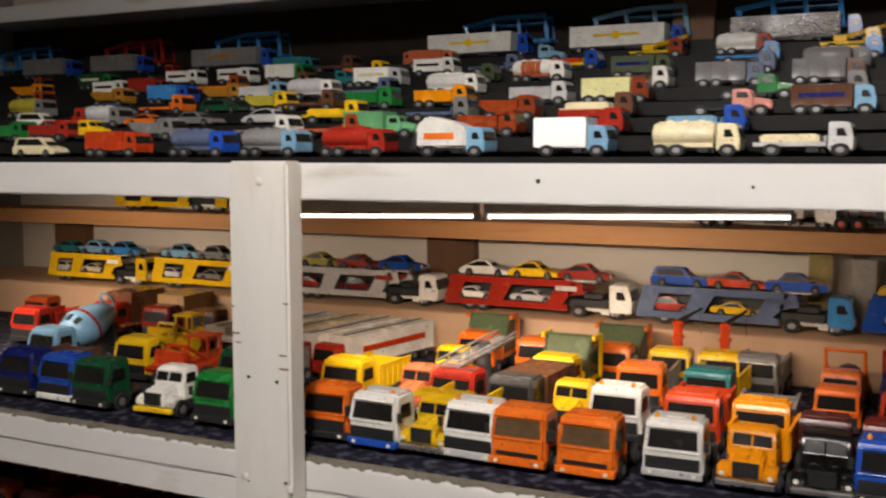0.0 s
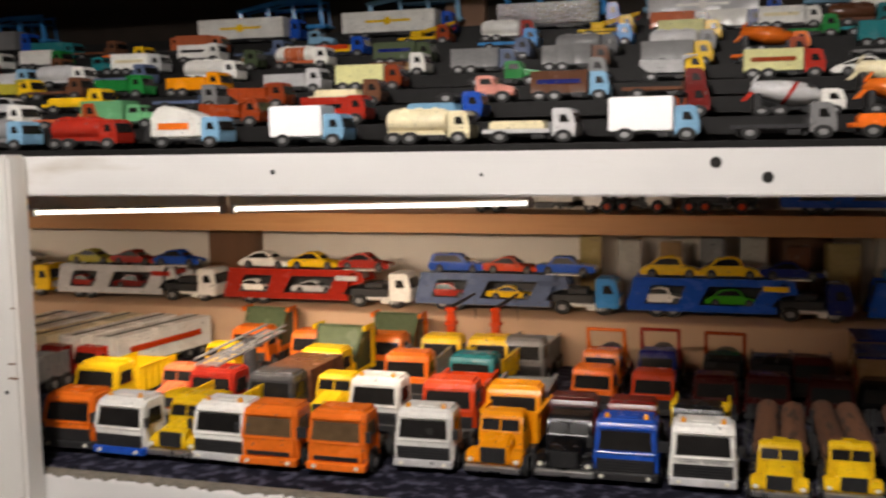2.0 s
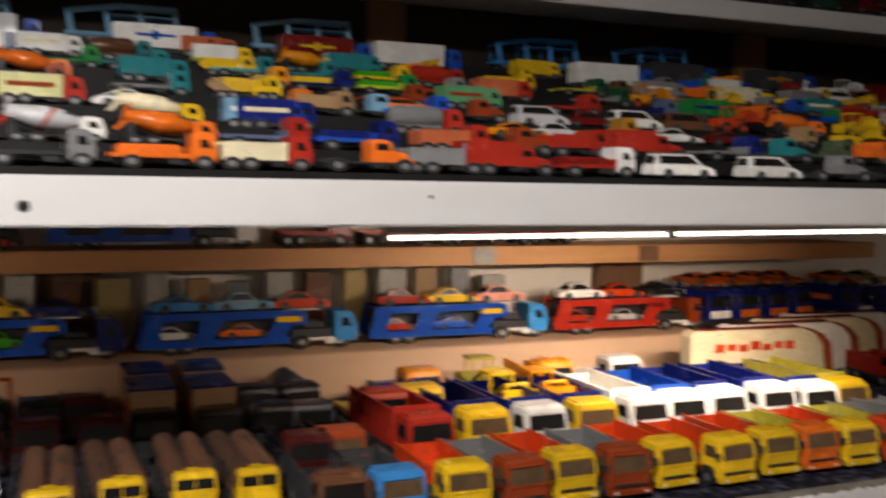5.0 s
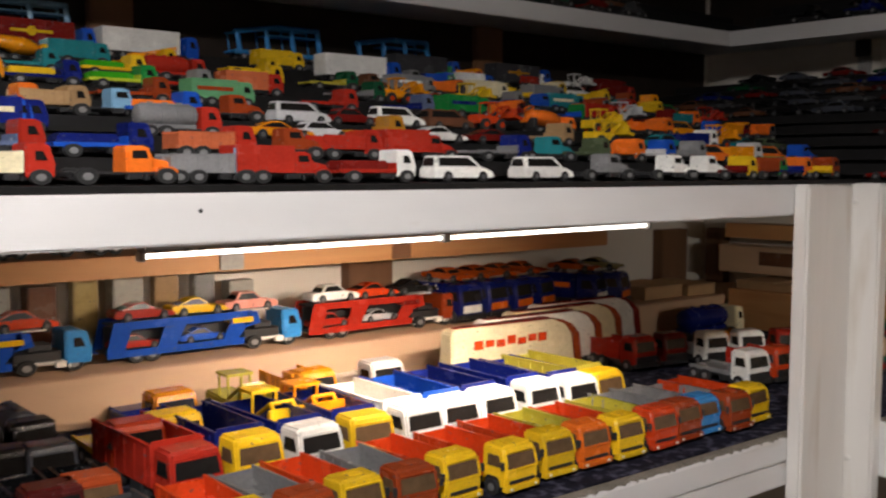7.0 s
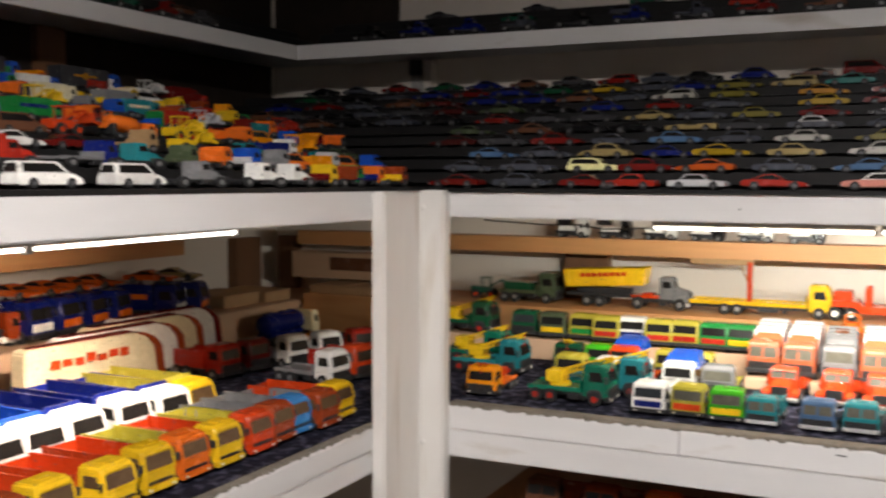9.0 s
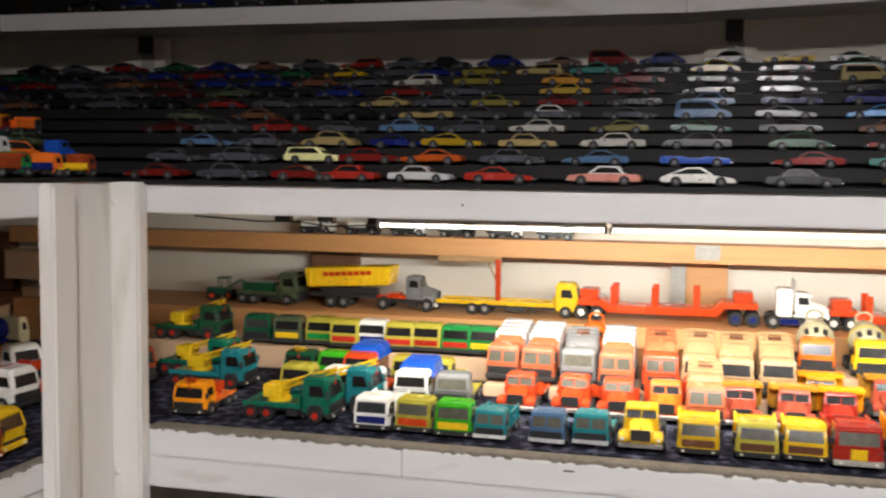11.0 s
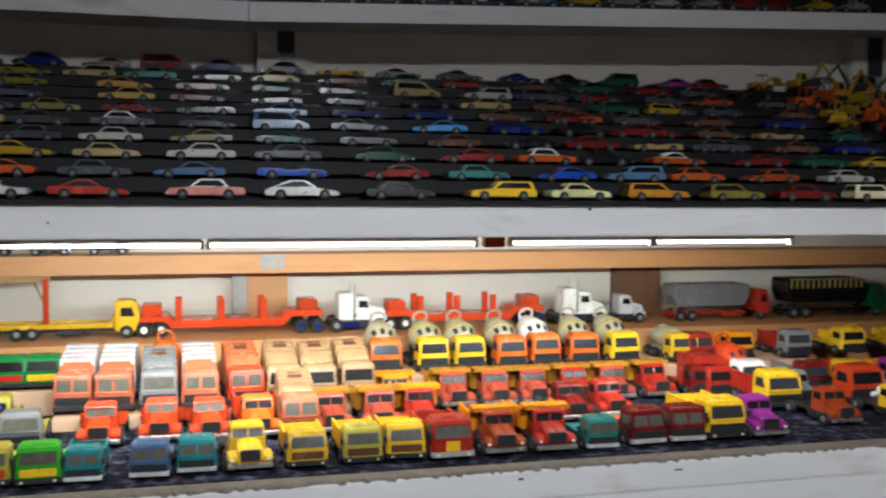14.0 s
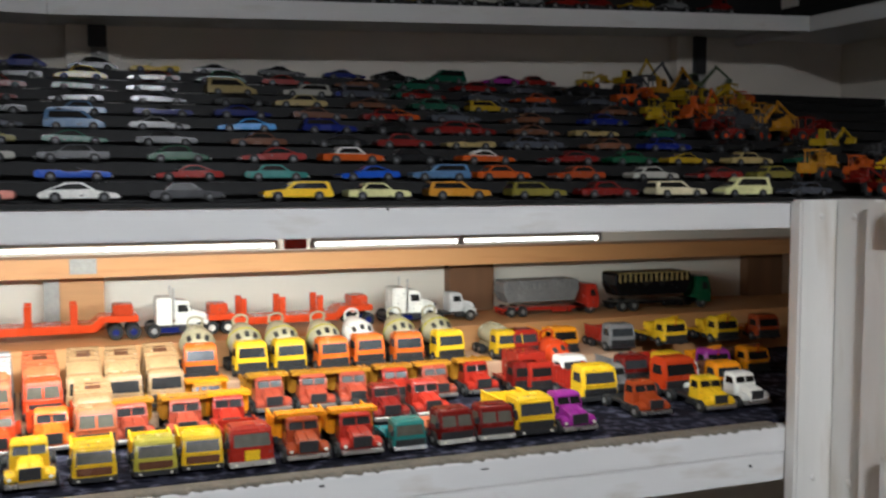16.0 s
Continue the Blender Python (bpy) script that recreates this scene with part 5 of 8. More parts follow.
def semi(body, colour, m, scale=1.0, mat=None, stripe=None, label="", cabcol="blue", n=0.155):
    """A trailer box on its wheels with a tractor unit."""
    root = new("toy_semi_trailer")
    cabover(root, cabcol, fine=False)
    chassis(root, 0, 0.05)
    wheels(root, (-0.019,), 0.0235, 0.0098, pairs=True)
    if body == "box":
        box_body(root, 0.044, n, colour, 0.047, mat=mat, stripe=stripe, oval=stripe != "redorange")
    elif body == "tank":
        tank(root, 0.044, n, colour, stripe)
    elif body == "hopper":
        def tub(bm):
            prism(bm, ((-0.044 - n, 0.046), (-0.044 - n * 0.94, 0.027), (-0.044 - n * 0.06, 0.027), (-0.044, 0.046), (-0.044, 0.064), (-0.044 - n * 0.03, 0.067), (-0.044 - n * 0.97, 0.067), (-0.044 - n, 0.064)), 0.0235)
            soften(bm, 0.0015)

        def ribs(bm):
            box(bm, -0.044 - n * 0.97, -0.044 - n * 0.03, -0.0006, 0.0004, 0.0655, 0.0675)
            for i in range(14):
                xx = -0.044 - n * (0.06 + 0.068 * i)
                box(bm, xx - 0.0014, xx + 0.0014, -0.0012, 0.0012, 0.051, 0.0665)
        t = part("hopper", ("hopper", n), tub, paint(colour), root, colour + " ribbed hopper")
        for side in (-1, 1):
            part("ribbed_rail", ("hopribs", n), ribs, paint("buff" if colour == "black" else "grey"), t, at=(0, side * 0.0240, 0))
    chassis(root, 0, 0.044 + n, stripe if body == "hopper" else None)
    wheels(root, (-0.044 - n * 0.75, -0.044 - n * 0.90), 0.0235, 0.0098, pairs=True)
    tagged(root, label or f"{colour} toy articulated truck on the top step", "toy truck", "toy articulated trucks")
    root.scale = (scale,) * 3
    root.matrix_basis = m @ Matrix.Diagonal((scale, scale, scale, 1))
    return root


def transporter(colour, cabcol, m, scale=1.0, label="", panel="white", top_cars=(), inner=()):
    """A two-deck car transporter: cab, panelled side frames with two openings a side, ramps and decks."""
    root = new("toy_car_transporter")
    cabover(root, cabcol, bumper="white", fine=False, low="white" if cabcol != "white" else None)
    chassis(root, 0, 0.075, "white")
    wheels(root, (-0.019, -0.066), 0.0235, 0.0105)
    x0, x1, half = 0.040, 0.245, 0.0235

    def side(bm):
        for s in (-1, 1):
            def bar(outline):
                prismed = [bm.verts.new((px, s * half, pz)) for px, pz in outline], [bm.verts.new((px, s * (half - 0.002), pz)) for px, pz in outline]
                a, b = prismed
                bm.faces.new(a)
                bm.faces.new(b[::-1])
                for i in range(len(a)):
                    j = (i + 1) % len(a)
                    bm.faces.new((a[i], a[j], b[j], b[i]))
            bar(((-x1, 0.010), (-x1 + 0.165, 0.010), (-x1 + 0.165, 0.0205), (-x1, 0.0205)))
            bar(((-x1 + 0.006, 0.049), (-x0 - 0.03, 0.049), (-x0 - 0.03, 0.0605), (-x1 + 0.008, 0.0605)))
            bar(((-x1, 0.0205), (-x1 + 0.020, 0.0205), (-x1 + 0.028, 0.049), (-x1 + 0.006, 0.049)))
            bar(((-x1 + 0.058, 0.0205), (-x1 + 0.080, 0.0205), (-x1 + 0.092, 0.049), (-x1 + 0.066, 0.049)))
            bar(((-x1 + 0.138, 0.0205), (-x1 + 0.158, 0.0205), (-x1 + 0.178, 0.049), (-x1 + 0.150, 0.049)))
            bar(((-x1 + 0.165, 0.034), (-x0 - 0.018, 0.040), (-x0 - 0.022, 0.058), (-x1 + 0.170, 0.058)))

    def decks(bm):
        box(bm, -x1 + 0.002, -x1 + 0.160, -half + 0.0025, half - 0.0025, 0.014, 0.0165)
        box(bm, -x1 + 0.010, -x0 - 0.032, -half + 0.0025, half - 0.0025, 0.053, 0.0555)
        # upright board added for the shade inside the side openings
        box(bm, -x1 + 0.004, -x0 - 0.034, -0.0012, 0.0012, 0.0165, 0.053)

    def ramp(bm):
        box(bm, -x0 - 0.045, -x0 - 0.005, -half + 0.004, half - 0.004, 0.0592, 0.0608)

    def sign(bm):
        box(bm, -x0 - 0.055, -x0 - 0.028, -half - 0.0007, half + 0.0007, 0.043, 0.051)
    f = part("side_frame", ("tframe",), side, paint(colour), root, colour + " panelled side frame")
    part("deck", ("tdeck",), decks, BLACKPLASTIC, root, "dark inner decks and an upright added to darken the openings")
    def coupling(bm):
        box(bm, -0.078, -0.030, -0.019, 0.019, 0.0166, 0.030)
        box(bm, -0.062, -0.038, -0.014, 0.014, 0.030, 0.039)
        soften(bm, 0.0012)
    part("coupling", ("tcoupling",), coupling, BLACKPLASTIC, root, "dark coupling behind the cab")
    part("ramp", ("tramp",), ramp, paint("white"), root, "white front ramp")
    part("sign_panel", ("tsign",), sign, paint(panel), f, panel + " sign panel")
    wheels(root, (-x1 + 0.034, -x1 + 0.052), 0.0225, 0.0098)
    tagged(root, label or f"{colour} toy car transporter on the rear step", "toy truck", "toy car transporters")
    root.matrix_basis = m @ Matrix.Diagonal((scale, 1.05, 0.88, 1))
    for i, (kind, c) in enumerate(top_cars):
        car(kind, c, m @ pose(scale * (-x1 + 0.084 + 0.066 * i), 0, 0.88 * 0.0556), 1.2, lamps=True, tall=1.25, label=f"{c} toy {kind} on the upper deck of a transporter", group="cars on transporters")
    for i, (kind, c) in enumerate(inner):
        car(kind, c, m @ pose(scale * (-x1 + 0.068 + 0.080 * i), -0.0115, 0.88 * 0.0166) @ Matrix.Diagonal((1, 0.72, 1, 1)), 1.05, tall=1.15, label=f"{c} toy {kind} on the lower deck of a transporter", group="cars on transporters")
    return root


def low_loader(colour, m, scale=1.0, stakes=3, label=""):
    """A low-loader trailer with goosenecks and upright stakes."""
    root = new("toy_low_loader")

    def bed(bm):
        prism(bm, ((0, 0.030), (-0.045, 0.030), (-0.055, 0.021), (-0.185, 0.021), (-0.192, 0.027), (-0.225, 0.027), (-0.225, 0.019), (-0.196, 0.019), (-0.187, 0.011), (-0.050, 0.011), (-0.040, 0.022), (0, 0.022)), 0.023)
        soften(bm, 0.001)

    def stake(bm):
        box(bm, -0.0042, 0.0042, -0.0225, -0.0165, 0.017, 0.046)
        box(bm, -0.0042, 0.0042, 0.0165, 0.0225, 0.017, 0.046)
        box(bm, -0.003, 0.003, -0.021, 0.021, 0.0165, 0.0205)
        soften(bm, 0.0006)

    def block(bm):
        box(bm, -0.012, 0.012, -0.018, 0.018, 0, 0.013)
        soften(bm, 0.0015, 2)
    part("bed", ("llbed",), bed, paint(colour), root)
    for px, pz in ((-0.018, 0.030), (-0.211, 0.027)):
        part("equipment_box", ("llblock",), block, paint(colour), root, at=(px, 0, pz))
    for i in range(stakes):
        part("stake", ("llstake",), stake, paint(colour), root, at=(-0.075 - 0.052 * i, 0, 0))
    wheels(root, (-0.200, -0.2205), 0.022, 0.0095, paint("white"))
    wheels(root, (-0.006, -0.027), 0.022, 0.0095, paint("navy"))
    tagged(root, label or f"{colour} toy low-loader trailer with upright stakes on the rear step", "toy trailer", "toy trailers")
    root.scale = (scale,) * 3
    root.matrix_basis = m @ Matrix.Diagonal((scale, scale, scale, 1))
    return root


def loader(colour, m, scale=1.0, label=""):
    """A digger: rear engine, cab frame, arms and a bucket."""
    root = new("toy_digger")

    def hull(bm):
        prism(bm, ((-0.08, 0.014), (-0.02, 0.014), (-0.014, 0.024), (-0.035, 0.030), (-0.08, 0.032)), 0.017)
        soften(bm, 0.002, 2)

    def cage(bm):
        for x in (-0.05, -0.028):
            for y in (-0.013, 0.013):
                rod(bm, (x, y, 0.029), (x, y, 0.054), 0.0014, n=6)
        box(bm, -0.053, -0.025, -0.0155, 0.0155, 0.054, 0.057)

    def arm(bm):
        for y in (-0.012, 0.012):
            rod(bm, (-0.030, y, 0.030), (0.004, y, 0.050), 0.0022, n=8)
            rod(bm, (0.004, y, 0.050), (0.020, y, 0.034), 0.0022, n=8)
        rod(bm, (0.004, -0.013, 0.050), (0.004, 0.013, 0.050), 0.0022, n=8)

    def bucket(bm):
        prism(bm, ((0.012, 0.028), (0.032, 0.024), (0.036, 0.030), (0.020, 0.033), (0.018, 0.047), (0.013, 0.047)), 0.021)
        soften(bm, 0.0006)
    part("hull", ("dighull",), hull, paint(colour), root, smooth=True)
    part("cab_frame", ("digcage",), cage, paint(colour), root)
    part("arm", ("digarm",), arm, paint(colour), root)
    part("bucket", ("digbucket",), bucket, paint(colour), root)
    wheels(root, (-0.022, -0.064), 0.0225, 0.0125, paint("redorange"))
    tagged(root, label or f"{colour} toy digger with a raised bucket on the shelf", "toy digger", "toy diggers")
    root.scale = (scale,) * 3
    root.matrix_basis = m @ Matrix.Diagonal((scale, scale, scale, 1))
    return root


def excavator(colour, m, scale=1.0, lift=1.0):
    """A tracked digger with a cab, a counterweight and a folded boom."""
    root = new("toy_excavator")

    def track(bm):
        prism(bm, ((-0.062, 0.004), (-0.056, 0), (-0.008, 0), (-0.002, 0.004), (-0.002, 0.009), (-0.008, 0.0135), (-0.056, 0.0135), (-0.062, 0.009)), 0.005)
        for i in range(10):
            box(bm, -0.057 + 0.0054 * i, -0.054 + 0.0054 * i, -0.0054, 0.0054, 0.0130, 0.0145)

    def house(bm):
        prism(bm, ((-0.064, 0.016), (-0.010, 0.016), (-0.010, 0.026), (-0.036, 0.030), (-0.064, 0.030)), 0.0175)
        box(bm, -0.040, -0.024, -0.008, 0.008, 0.011, 0.0165)
        soften(bm, 0.0014, 2)

    def cab(bm):
        prism(bm, ((-0.034, 0.026), (-0.010, 0.026), (-0.012, 0.044), (-0.017, 0.050), (-0.034, 0.050)), 0.0075)
        soften(bm, 0.0012)

    def panes(bm):
        prism(bm, ((-0.031, 0.031), (-0.0135, 0.031), (-0.0152, 0.0435), (-0.0185, 0.0468), (-0.031, 0.0468)), 0.0078)

    knee, tip = Vector((0.030, 0, 0.030 + 0.050 * lift)), Vector((0.062, 0, 0.030 + 0.014 * lift))

    def boom(bm):
        rod(bm, (-0.008, -0.006, 0.024), knee + Vector((0, -0.006, 0)), 0.0042, 0.0034, 8)
        rod(bm, knee + Vector((-0.004, -0.006, 0.003)), tip + Vector((0, -0.006, 0)), 0.0034, 0.0026, 8)

    def ram(bm):
        rod(bm, (-0.006, -0.006, 0.034), knee * 0.55 + Vector((0, -0.006, 0.022)), 0.0014, n=6)

    def scoop(bm):
        prism(bm, ((0.052, 0), (0.066, 0.001), (0.068, 0.010), (0.060, 0.014), (0.057, 0.006)), 0.010)
        soften(bm, 0.0008)
    for y in (-0.013, 0.013):
        part("track", ("extrack",), track, RUBBER, root, "black crawler track", at=(0, y, 0))
    part("house", ("exhouse",), house, paint(colour), root, smooth=True)
    c = part("cab", ("excab",), cab, paint(colour), root, at=(0, 0.008, 0), smooth=True)
    part("window", ("expanes",), panes, GLASS, c, "dark cab window")
    part("boom", ("exboom", lift), boom, paint(colour), root, colour + " jointed boom", smooth=True)
    part("ram", ("exram", lift), ram, CHROME, root, "bright hydraulic ram")
    part("scoop", ("exscoop",), scoop, paint(colour), root, at=(0, -0.006, 0.018 + 0.010 * lift))
    tagged(root, colour + " toy excavator with a raised boom on the steps", "toy excavator", "toy diggers")
    root.matrix_basis = m @ Matrix.Diagonal((scale, scale, scale, 1))
    return root


def frame_trailer(colour, m, scale, label=""):
    """An open two-deck transporter frame with arched side rails."""
    root = new("toy_transporter_frame")

    def rail(bm):
        rod(bm, (-0.19, 0, 0.052), (-0.10, 0, 0.066), 0.0050, n=8)
        rod(bm, (-0.10, 0, 0.066), (-0.01, 0, 0.066), 0.0050, n=8)

    def sill(bm):
        rod(bm, (-0.19, 0, 0.016), (0, 0, 0.016), 0.0045, n=8)

    def deck(bm):
        box(bm, -0.19, 0, -0.021, 0.021, 0.016, 0.019)
        box(bm, -0.12, -0.01, -0.021, 0.021, 0.050, 0.0525)
    for s in (-0.022, 0.022):
        part("top_rail", ("ftrail",), rail, paint(colour), root, at=(0, s, 0), smooth=True)
        part("sill", ("ftsill",), sill, paint(colour), root, at=(0, s, 0), smooth=True)
        for x, z in ((-0.185, 0.053), (-0.125, 0.062), (-0.07, 0.066), (-0.012, 0.066)):
            def upright(bm):
                rod(bm, (0.006, 0, 0.016), (0, 0, z), 0.0048, n=8)
            part("upright", ("ftupright", z), upright, paint(colour), root, at=(x, s, 0), smooth=True)
    part("deck", ("ftdeck",), deck, paint(colour), root)
    wheels(root, (-0.02, -0.15, -0.17), 0.022, 0.0095, pairs=True)
    tagged(root, label or f"{colour} toy transporter trailer with arched rails on the back step", "toy trailer", "toy trailers")
    root.scale = (scale,) * 3
    root.matrix_basis = m @ Matrix.Diagonal((scale, scale, scale, 1))
    return root


# ---- where the toys stand: place along the run, kind, cab or body paint, load paint, options ----
TIER_A_0 = (
    (-0.869, "car:van", "cream", "-", ""),
    (-0.748, "box", "redorange", "redorange", ""),
    (-0.631, "tank", "blue", "slate", ""),
    (-0.541, "tank", "lightblue", "grey", ""),
    (-0.442, "tank", "red", "red", ""),
    (-0.339, "refuse", "lightblue", "white", "stripe=orange"),
    (-0.225, "foil", "lightblue", "white", ""),
    (-0.117, "tank", "cream", "cream", ""),
    (-0.032, "flat", "silver", "silver", "top=cream"),
    (0.061, "foil", "lightblue", "white", ""),
    (0.157, "flat", "grey", "darkgrey", ""),
    (0.241, "flat", "orange", "orange", "top=orange"),
    (0.313, "tipper", "red", "cream", ""),
    (0.393, "b_tractor", "orange", "orange", ""),
    (0.460, "tipper", "lightblue", "grey", ""),
    (0.523, "b_box", "red", "red", ""),
    (0.604, "flat", "white", "red", "top=maroon"),
    (0.695, "car:van", "white", "-", ""),
    (0.796, "car:van", "white", "-", ""),
    (0.874, "b_tractor", "grey", "grey", ""),
    (0.974, "b_tractor", "white", "white", ""),
)
TIER_A_1 = (
    (-1.004, "tipper", "green", "green", ""),
    (-0.925, "tipper", "red", "red", ""),
    (-0.878, "b_tractor", "yellow", "yellow", ""),
    (-0.762, "dumper", "grey", "grey", ""),
    (-0.601, "flat", "white", "grey", ""),
    (-0.513, "flat", "rust", "salmon", ""),
    (-0.451, "b_box", "mint", "mint", ""),
    (-0.339, "dumper", "rust", "rust", ""),
    (-0.234, "bus", "red", "red", ""),
    (-0.125, "flat", "blue", "lightblue", "top=lightblue"),
    (0.066, "flat", "maroon", "rust", "top=rust"),
    (0.169, "mixer", "white", "silver", "stripe=red"),
    (0.255, "mixer", "orange", "orange", ""),
    (0.331, "flat", "red", "slate", ""),
    (0.411, "flat", "navy", "blue", "top=navy"),
    (0.498, "tipper", "red", "salmon", ""),
    (0.559, "b_tractor", "rust", "rust", ""),
    (0.624, "dumper", "red", "red", ""),
    (0.712, "b_box", "red", "red", ""),
    (0.808, "flat", "navy", "grey", ""),
    (0.929, "flat", "army", "army", ""),
    (0.986, "dumper", "orange", "orange", ""),
    (1.099, "flat", "grey", "grey", ""),
)
TIER_A_2 = (
    (-1.035, "car:van", "white", "-", ""),
    (-0.973, "flat", "red", "red", ""),
    (-0.913, "tank", "grey", "silver", ""),
    (-0.837, "car:coupe", "orange", "-", ""),
    (-0.764, "car:saloon", "grey", "-", ""),
    (-0.654, "car:beetle", "silver", "-", ""),
    (-0.559, "flat", "yellow", "yellow", "top=yellow"),
    (-0.423, "flat", "grey", "slate", ""),
    (-0.348, "dumper", "rust", "rust", ""),
    (-0.246, "flat", "brown", "cream", "top=cream"),
    (-0.118, "b_tractor", "pink", "pink", ""),
    (-0.025, "box", "lightblue", "brown", ""),
    (0.061, "flat", "maroon", "brown", ""),
    (0.256, "mixer", "yellow", "cream", ""),
    (0.348, "box", "blue", "lightblue", ""),
    (0.358, "box", "navy", "navy", ""),
    (0.506, "tank", "red", "grey", ""),
    (0.602, "car:coupe", "amber", "-", ""),
    (0.646, "car:saloon", "silver", "-", ""),
    (0.706, "flat", "ochre", "ochre", ""),
    (0.791, "car:fastback", "white", "-", ""),
    (0.867, "car:coupe", "maroon", "-", ""),
    (0.948, "flat", "tan", "tan", ""),
    (1.052, "loader", "yellow", "-", ""),
    (1.164, "car:saloon", "teal", "-", ""),
)
TIER_A_3 = (
    (-1.128, "tank", "grey", "olive", ""),
    (-0.975, "car:saloon", "slate", "-", ""),
    (-0.873, "flat", "orange", "orange", ""),
    (-0.779, "car:estate", "darkgreen", "-", ""),
    (-0.707, "dumper", "yellow", "olive", ""),
    (-0.638, "flat", "brown", "brown", ""),
    (-0.557, "dumper", "green", "green", ""),
    (-0.459, "tipper", "amber", "amber", ""),
    (-0.339, "tipper", "silver", "silver", ""),
    (-0.250, "box", "rust", "paleyellow", ""),
    (-0.107, "b_tractor", "green", "green", ""),
    (-0.037, "flat", "grey", "brown", ""),
    (0.056, "dumper", "yellow", "silver", ""),
    (0.164, "box", "red", "paleyellow", ""),
    (0.238, "car:fastback", "white", "-", ""),
    (0.376, "flat", "orange", "slate", ""),
    (0.418, "dumper", "tan", "tan", ""),
    (0.470, "b_tractor", "lightblue", "lightblue", ""),
    (0.523, "flat", "blue", "blue", "top=orange"),
    (0.586, "b_tractor", "rust", "orange", ""),
    (0.670, "car:van", "silver", "-", ""),
    (0.730, "car:saloon", "maroon", "-", ""),
    (0.793, "car:van", "white", "-", ""),
    (0.934, "loader", "redorange", "-", ""),
    (1.031, "mixer", "orange", "orange", ""),
    (1.126, "loader", "yellow", "-", ""),
    (1.227, "dumper", "orange", "orange", ""),
)
TIER_A_4 = (
    (-1.210, "flat", "rust", "brown", ""),
    (-1.046, "dumper", "ochre", "ochre", ""),
    (-0.927, "box", "blue", "sky", ""),
    (-0.836, "dumper", "ochre", "ochre", ""),
    (-0.769, "tipper", "lightblue", "silver", ""),
    (-0.687, "tank", "white", "silver", ""),
    (-0.600, "flat", "slate", "slate", ""),
    (-0.479, "tank", "white", "white", ""),
    (-0.246, "flat", "white", "tan", "top=brown"),
    (-0.144, "box", "slate", "grey", ""),
    (-0.043, "box", "brown", "grey", ""),
    (0.062, "box", "yellow", "grey", ""),
    (0.154, "flat", "rust", "orange", ""),
    (0.268, "flat", "teal", "grey", ""),
    (0.352, "dumper", "yellow", "tan", ""),
    (0.363, "dumper", "yellow", "yellow", ""),
    (0.526, "flat", "rust", "rust", ""),
    (0.619, "box", "mint", "mint", ""),
    (0.751, "flat", "red", "red", ""),
    (0.863, "flat", "slate", "navy", ""),
    (0.953, "box", "green", "green", ""),
    (1.079, "car:coupe", "grey", "-", ""),
    (1.200, "box", "red", "red", ""),
    (1.331, "flat", "maroon", "maroon", ""),
)
TIER_A_5 = (
    (-1.292, "dumper", "amber", "amber", ""),
    (-1.117, "bus", "white", "white", ""),
    (-1.025, "b_box", "red", "red", ""),
    (-0.894, "flat", "rust", "orange", ""),
    (-0.773, "flat", "brown", "ochre", ""),
    (-0.697, "b_tractor", "teal", "teal", ""),
    (-0.625, "box", "silver", "white", ""),
    (-0.489, "flat", "army", "tan", ""),
    (-0.394, "tank", "white", "white", "stripe=salmon"),
    (-0.262, "box", "army", "army", ""),
    (-0.143, "flat", "slate", "slate", ""),
    (-0.043, "tank", "darkgrey", "grey", ""),
    (0.063, "tank", "grey", "silver", ""),
    (0.160, "mixer", "orange", "orange", ""),
    (0.279, "box", "teal", "teal", ""),
    (0.389, "flat", "amber", "yellow", ""),
    (0.465, "flat", "navy", "navy", "top=yellow"),
    (0.545, "flat", "green", "lime", "top=grassgreen"),
    (0.608, "flat", "grey", "red", ""),
    (0.698, "box", "red", "salmon", ""),
    (0.843, "flat", "darkgreen", "grey", ""),
    (0.968, "car:coupe", "redorange", "-", ""),
    (1.083, "flat", "grey", "slate", ""),
    (1.208, "box", "teal", "teal", ""),
    (1.390, "dumper", "yellow", "yellow", ""),
)
TIER_A_6 = (
    (-1.373, "flat", "rust", "orange", ""),
    (-1.214, "box", "green", "darkgreen", ""),
    (-1.032, "bus", "white", "white", ""),
    (-0.930, "bus", "white", "white", ""),
    (-0.829, "box", "green", "white", ""),
    (-0.695, "flat", "yellow", "rust", "top=orange"),
    (-0.582, "bus", "white", "white", ""),
    (-0.485, "flat", "slate", "slate", ""),
    (-0.374, "flat", "blue", "yellow", "top=redorange"),
    (-0.149, "flat", "sky", "sky", ""),
    (-0.035, "flat", "sky", "sky", "top=yellow"),
    (0.067, "box", "yellow", "paleyellow", ""),
    (0.194, "flat", "green", "green", ""),
    (0.269, "flat", "teal", "teal", ""),
    (0.368, "dumper", "yellow", "yellow", ""),
    (0.390, "flat", "teal", "turquoise", "top=white"),
    (0.469, "flat", "teal", "teal", ""),
    (0.564, "flat", "yellow", "yellow", "top=grassgreen"),
    (0.638, "tank", "red", "red", ""),
    (0.742, "flat", "yellow", "yellow", "stripe=y"),
    (0.853, "flat", "darkgreen", "olive", ""),
    (0.983, "box", "grey", "grey", ""),
    (1.123, "box", "cream", "cream", ""),
    (1.243, "box", "grey", "grey", ""),
    (1.348, "crane", "yellow", "yellow", ""),
    (1.472, "flat", "amber", "amber", ""),
)
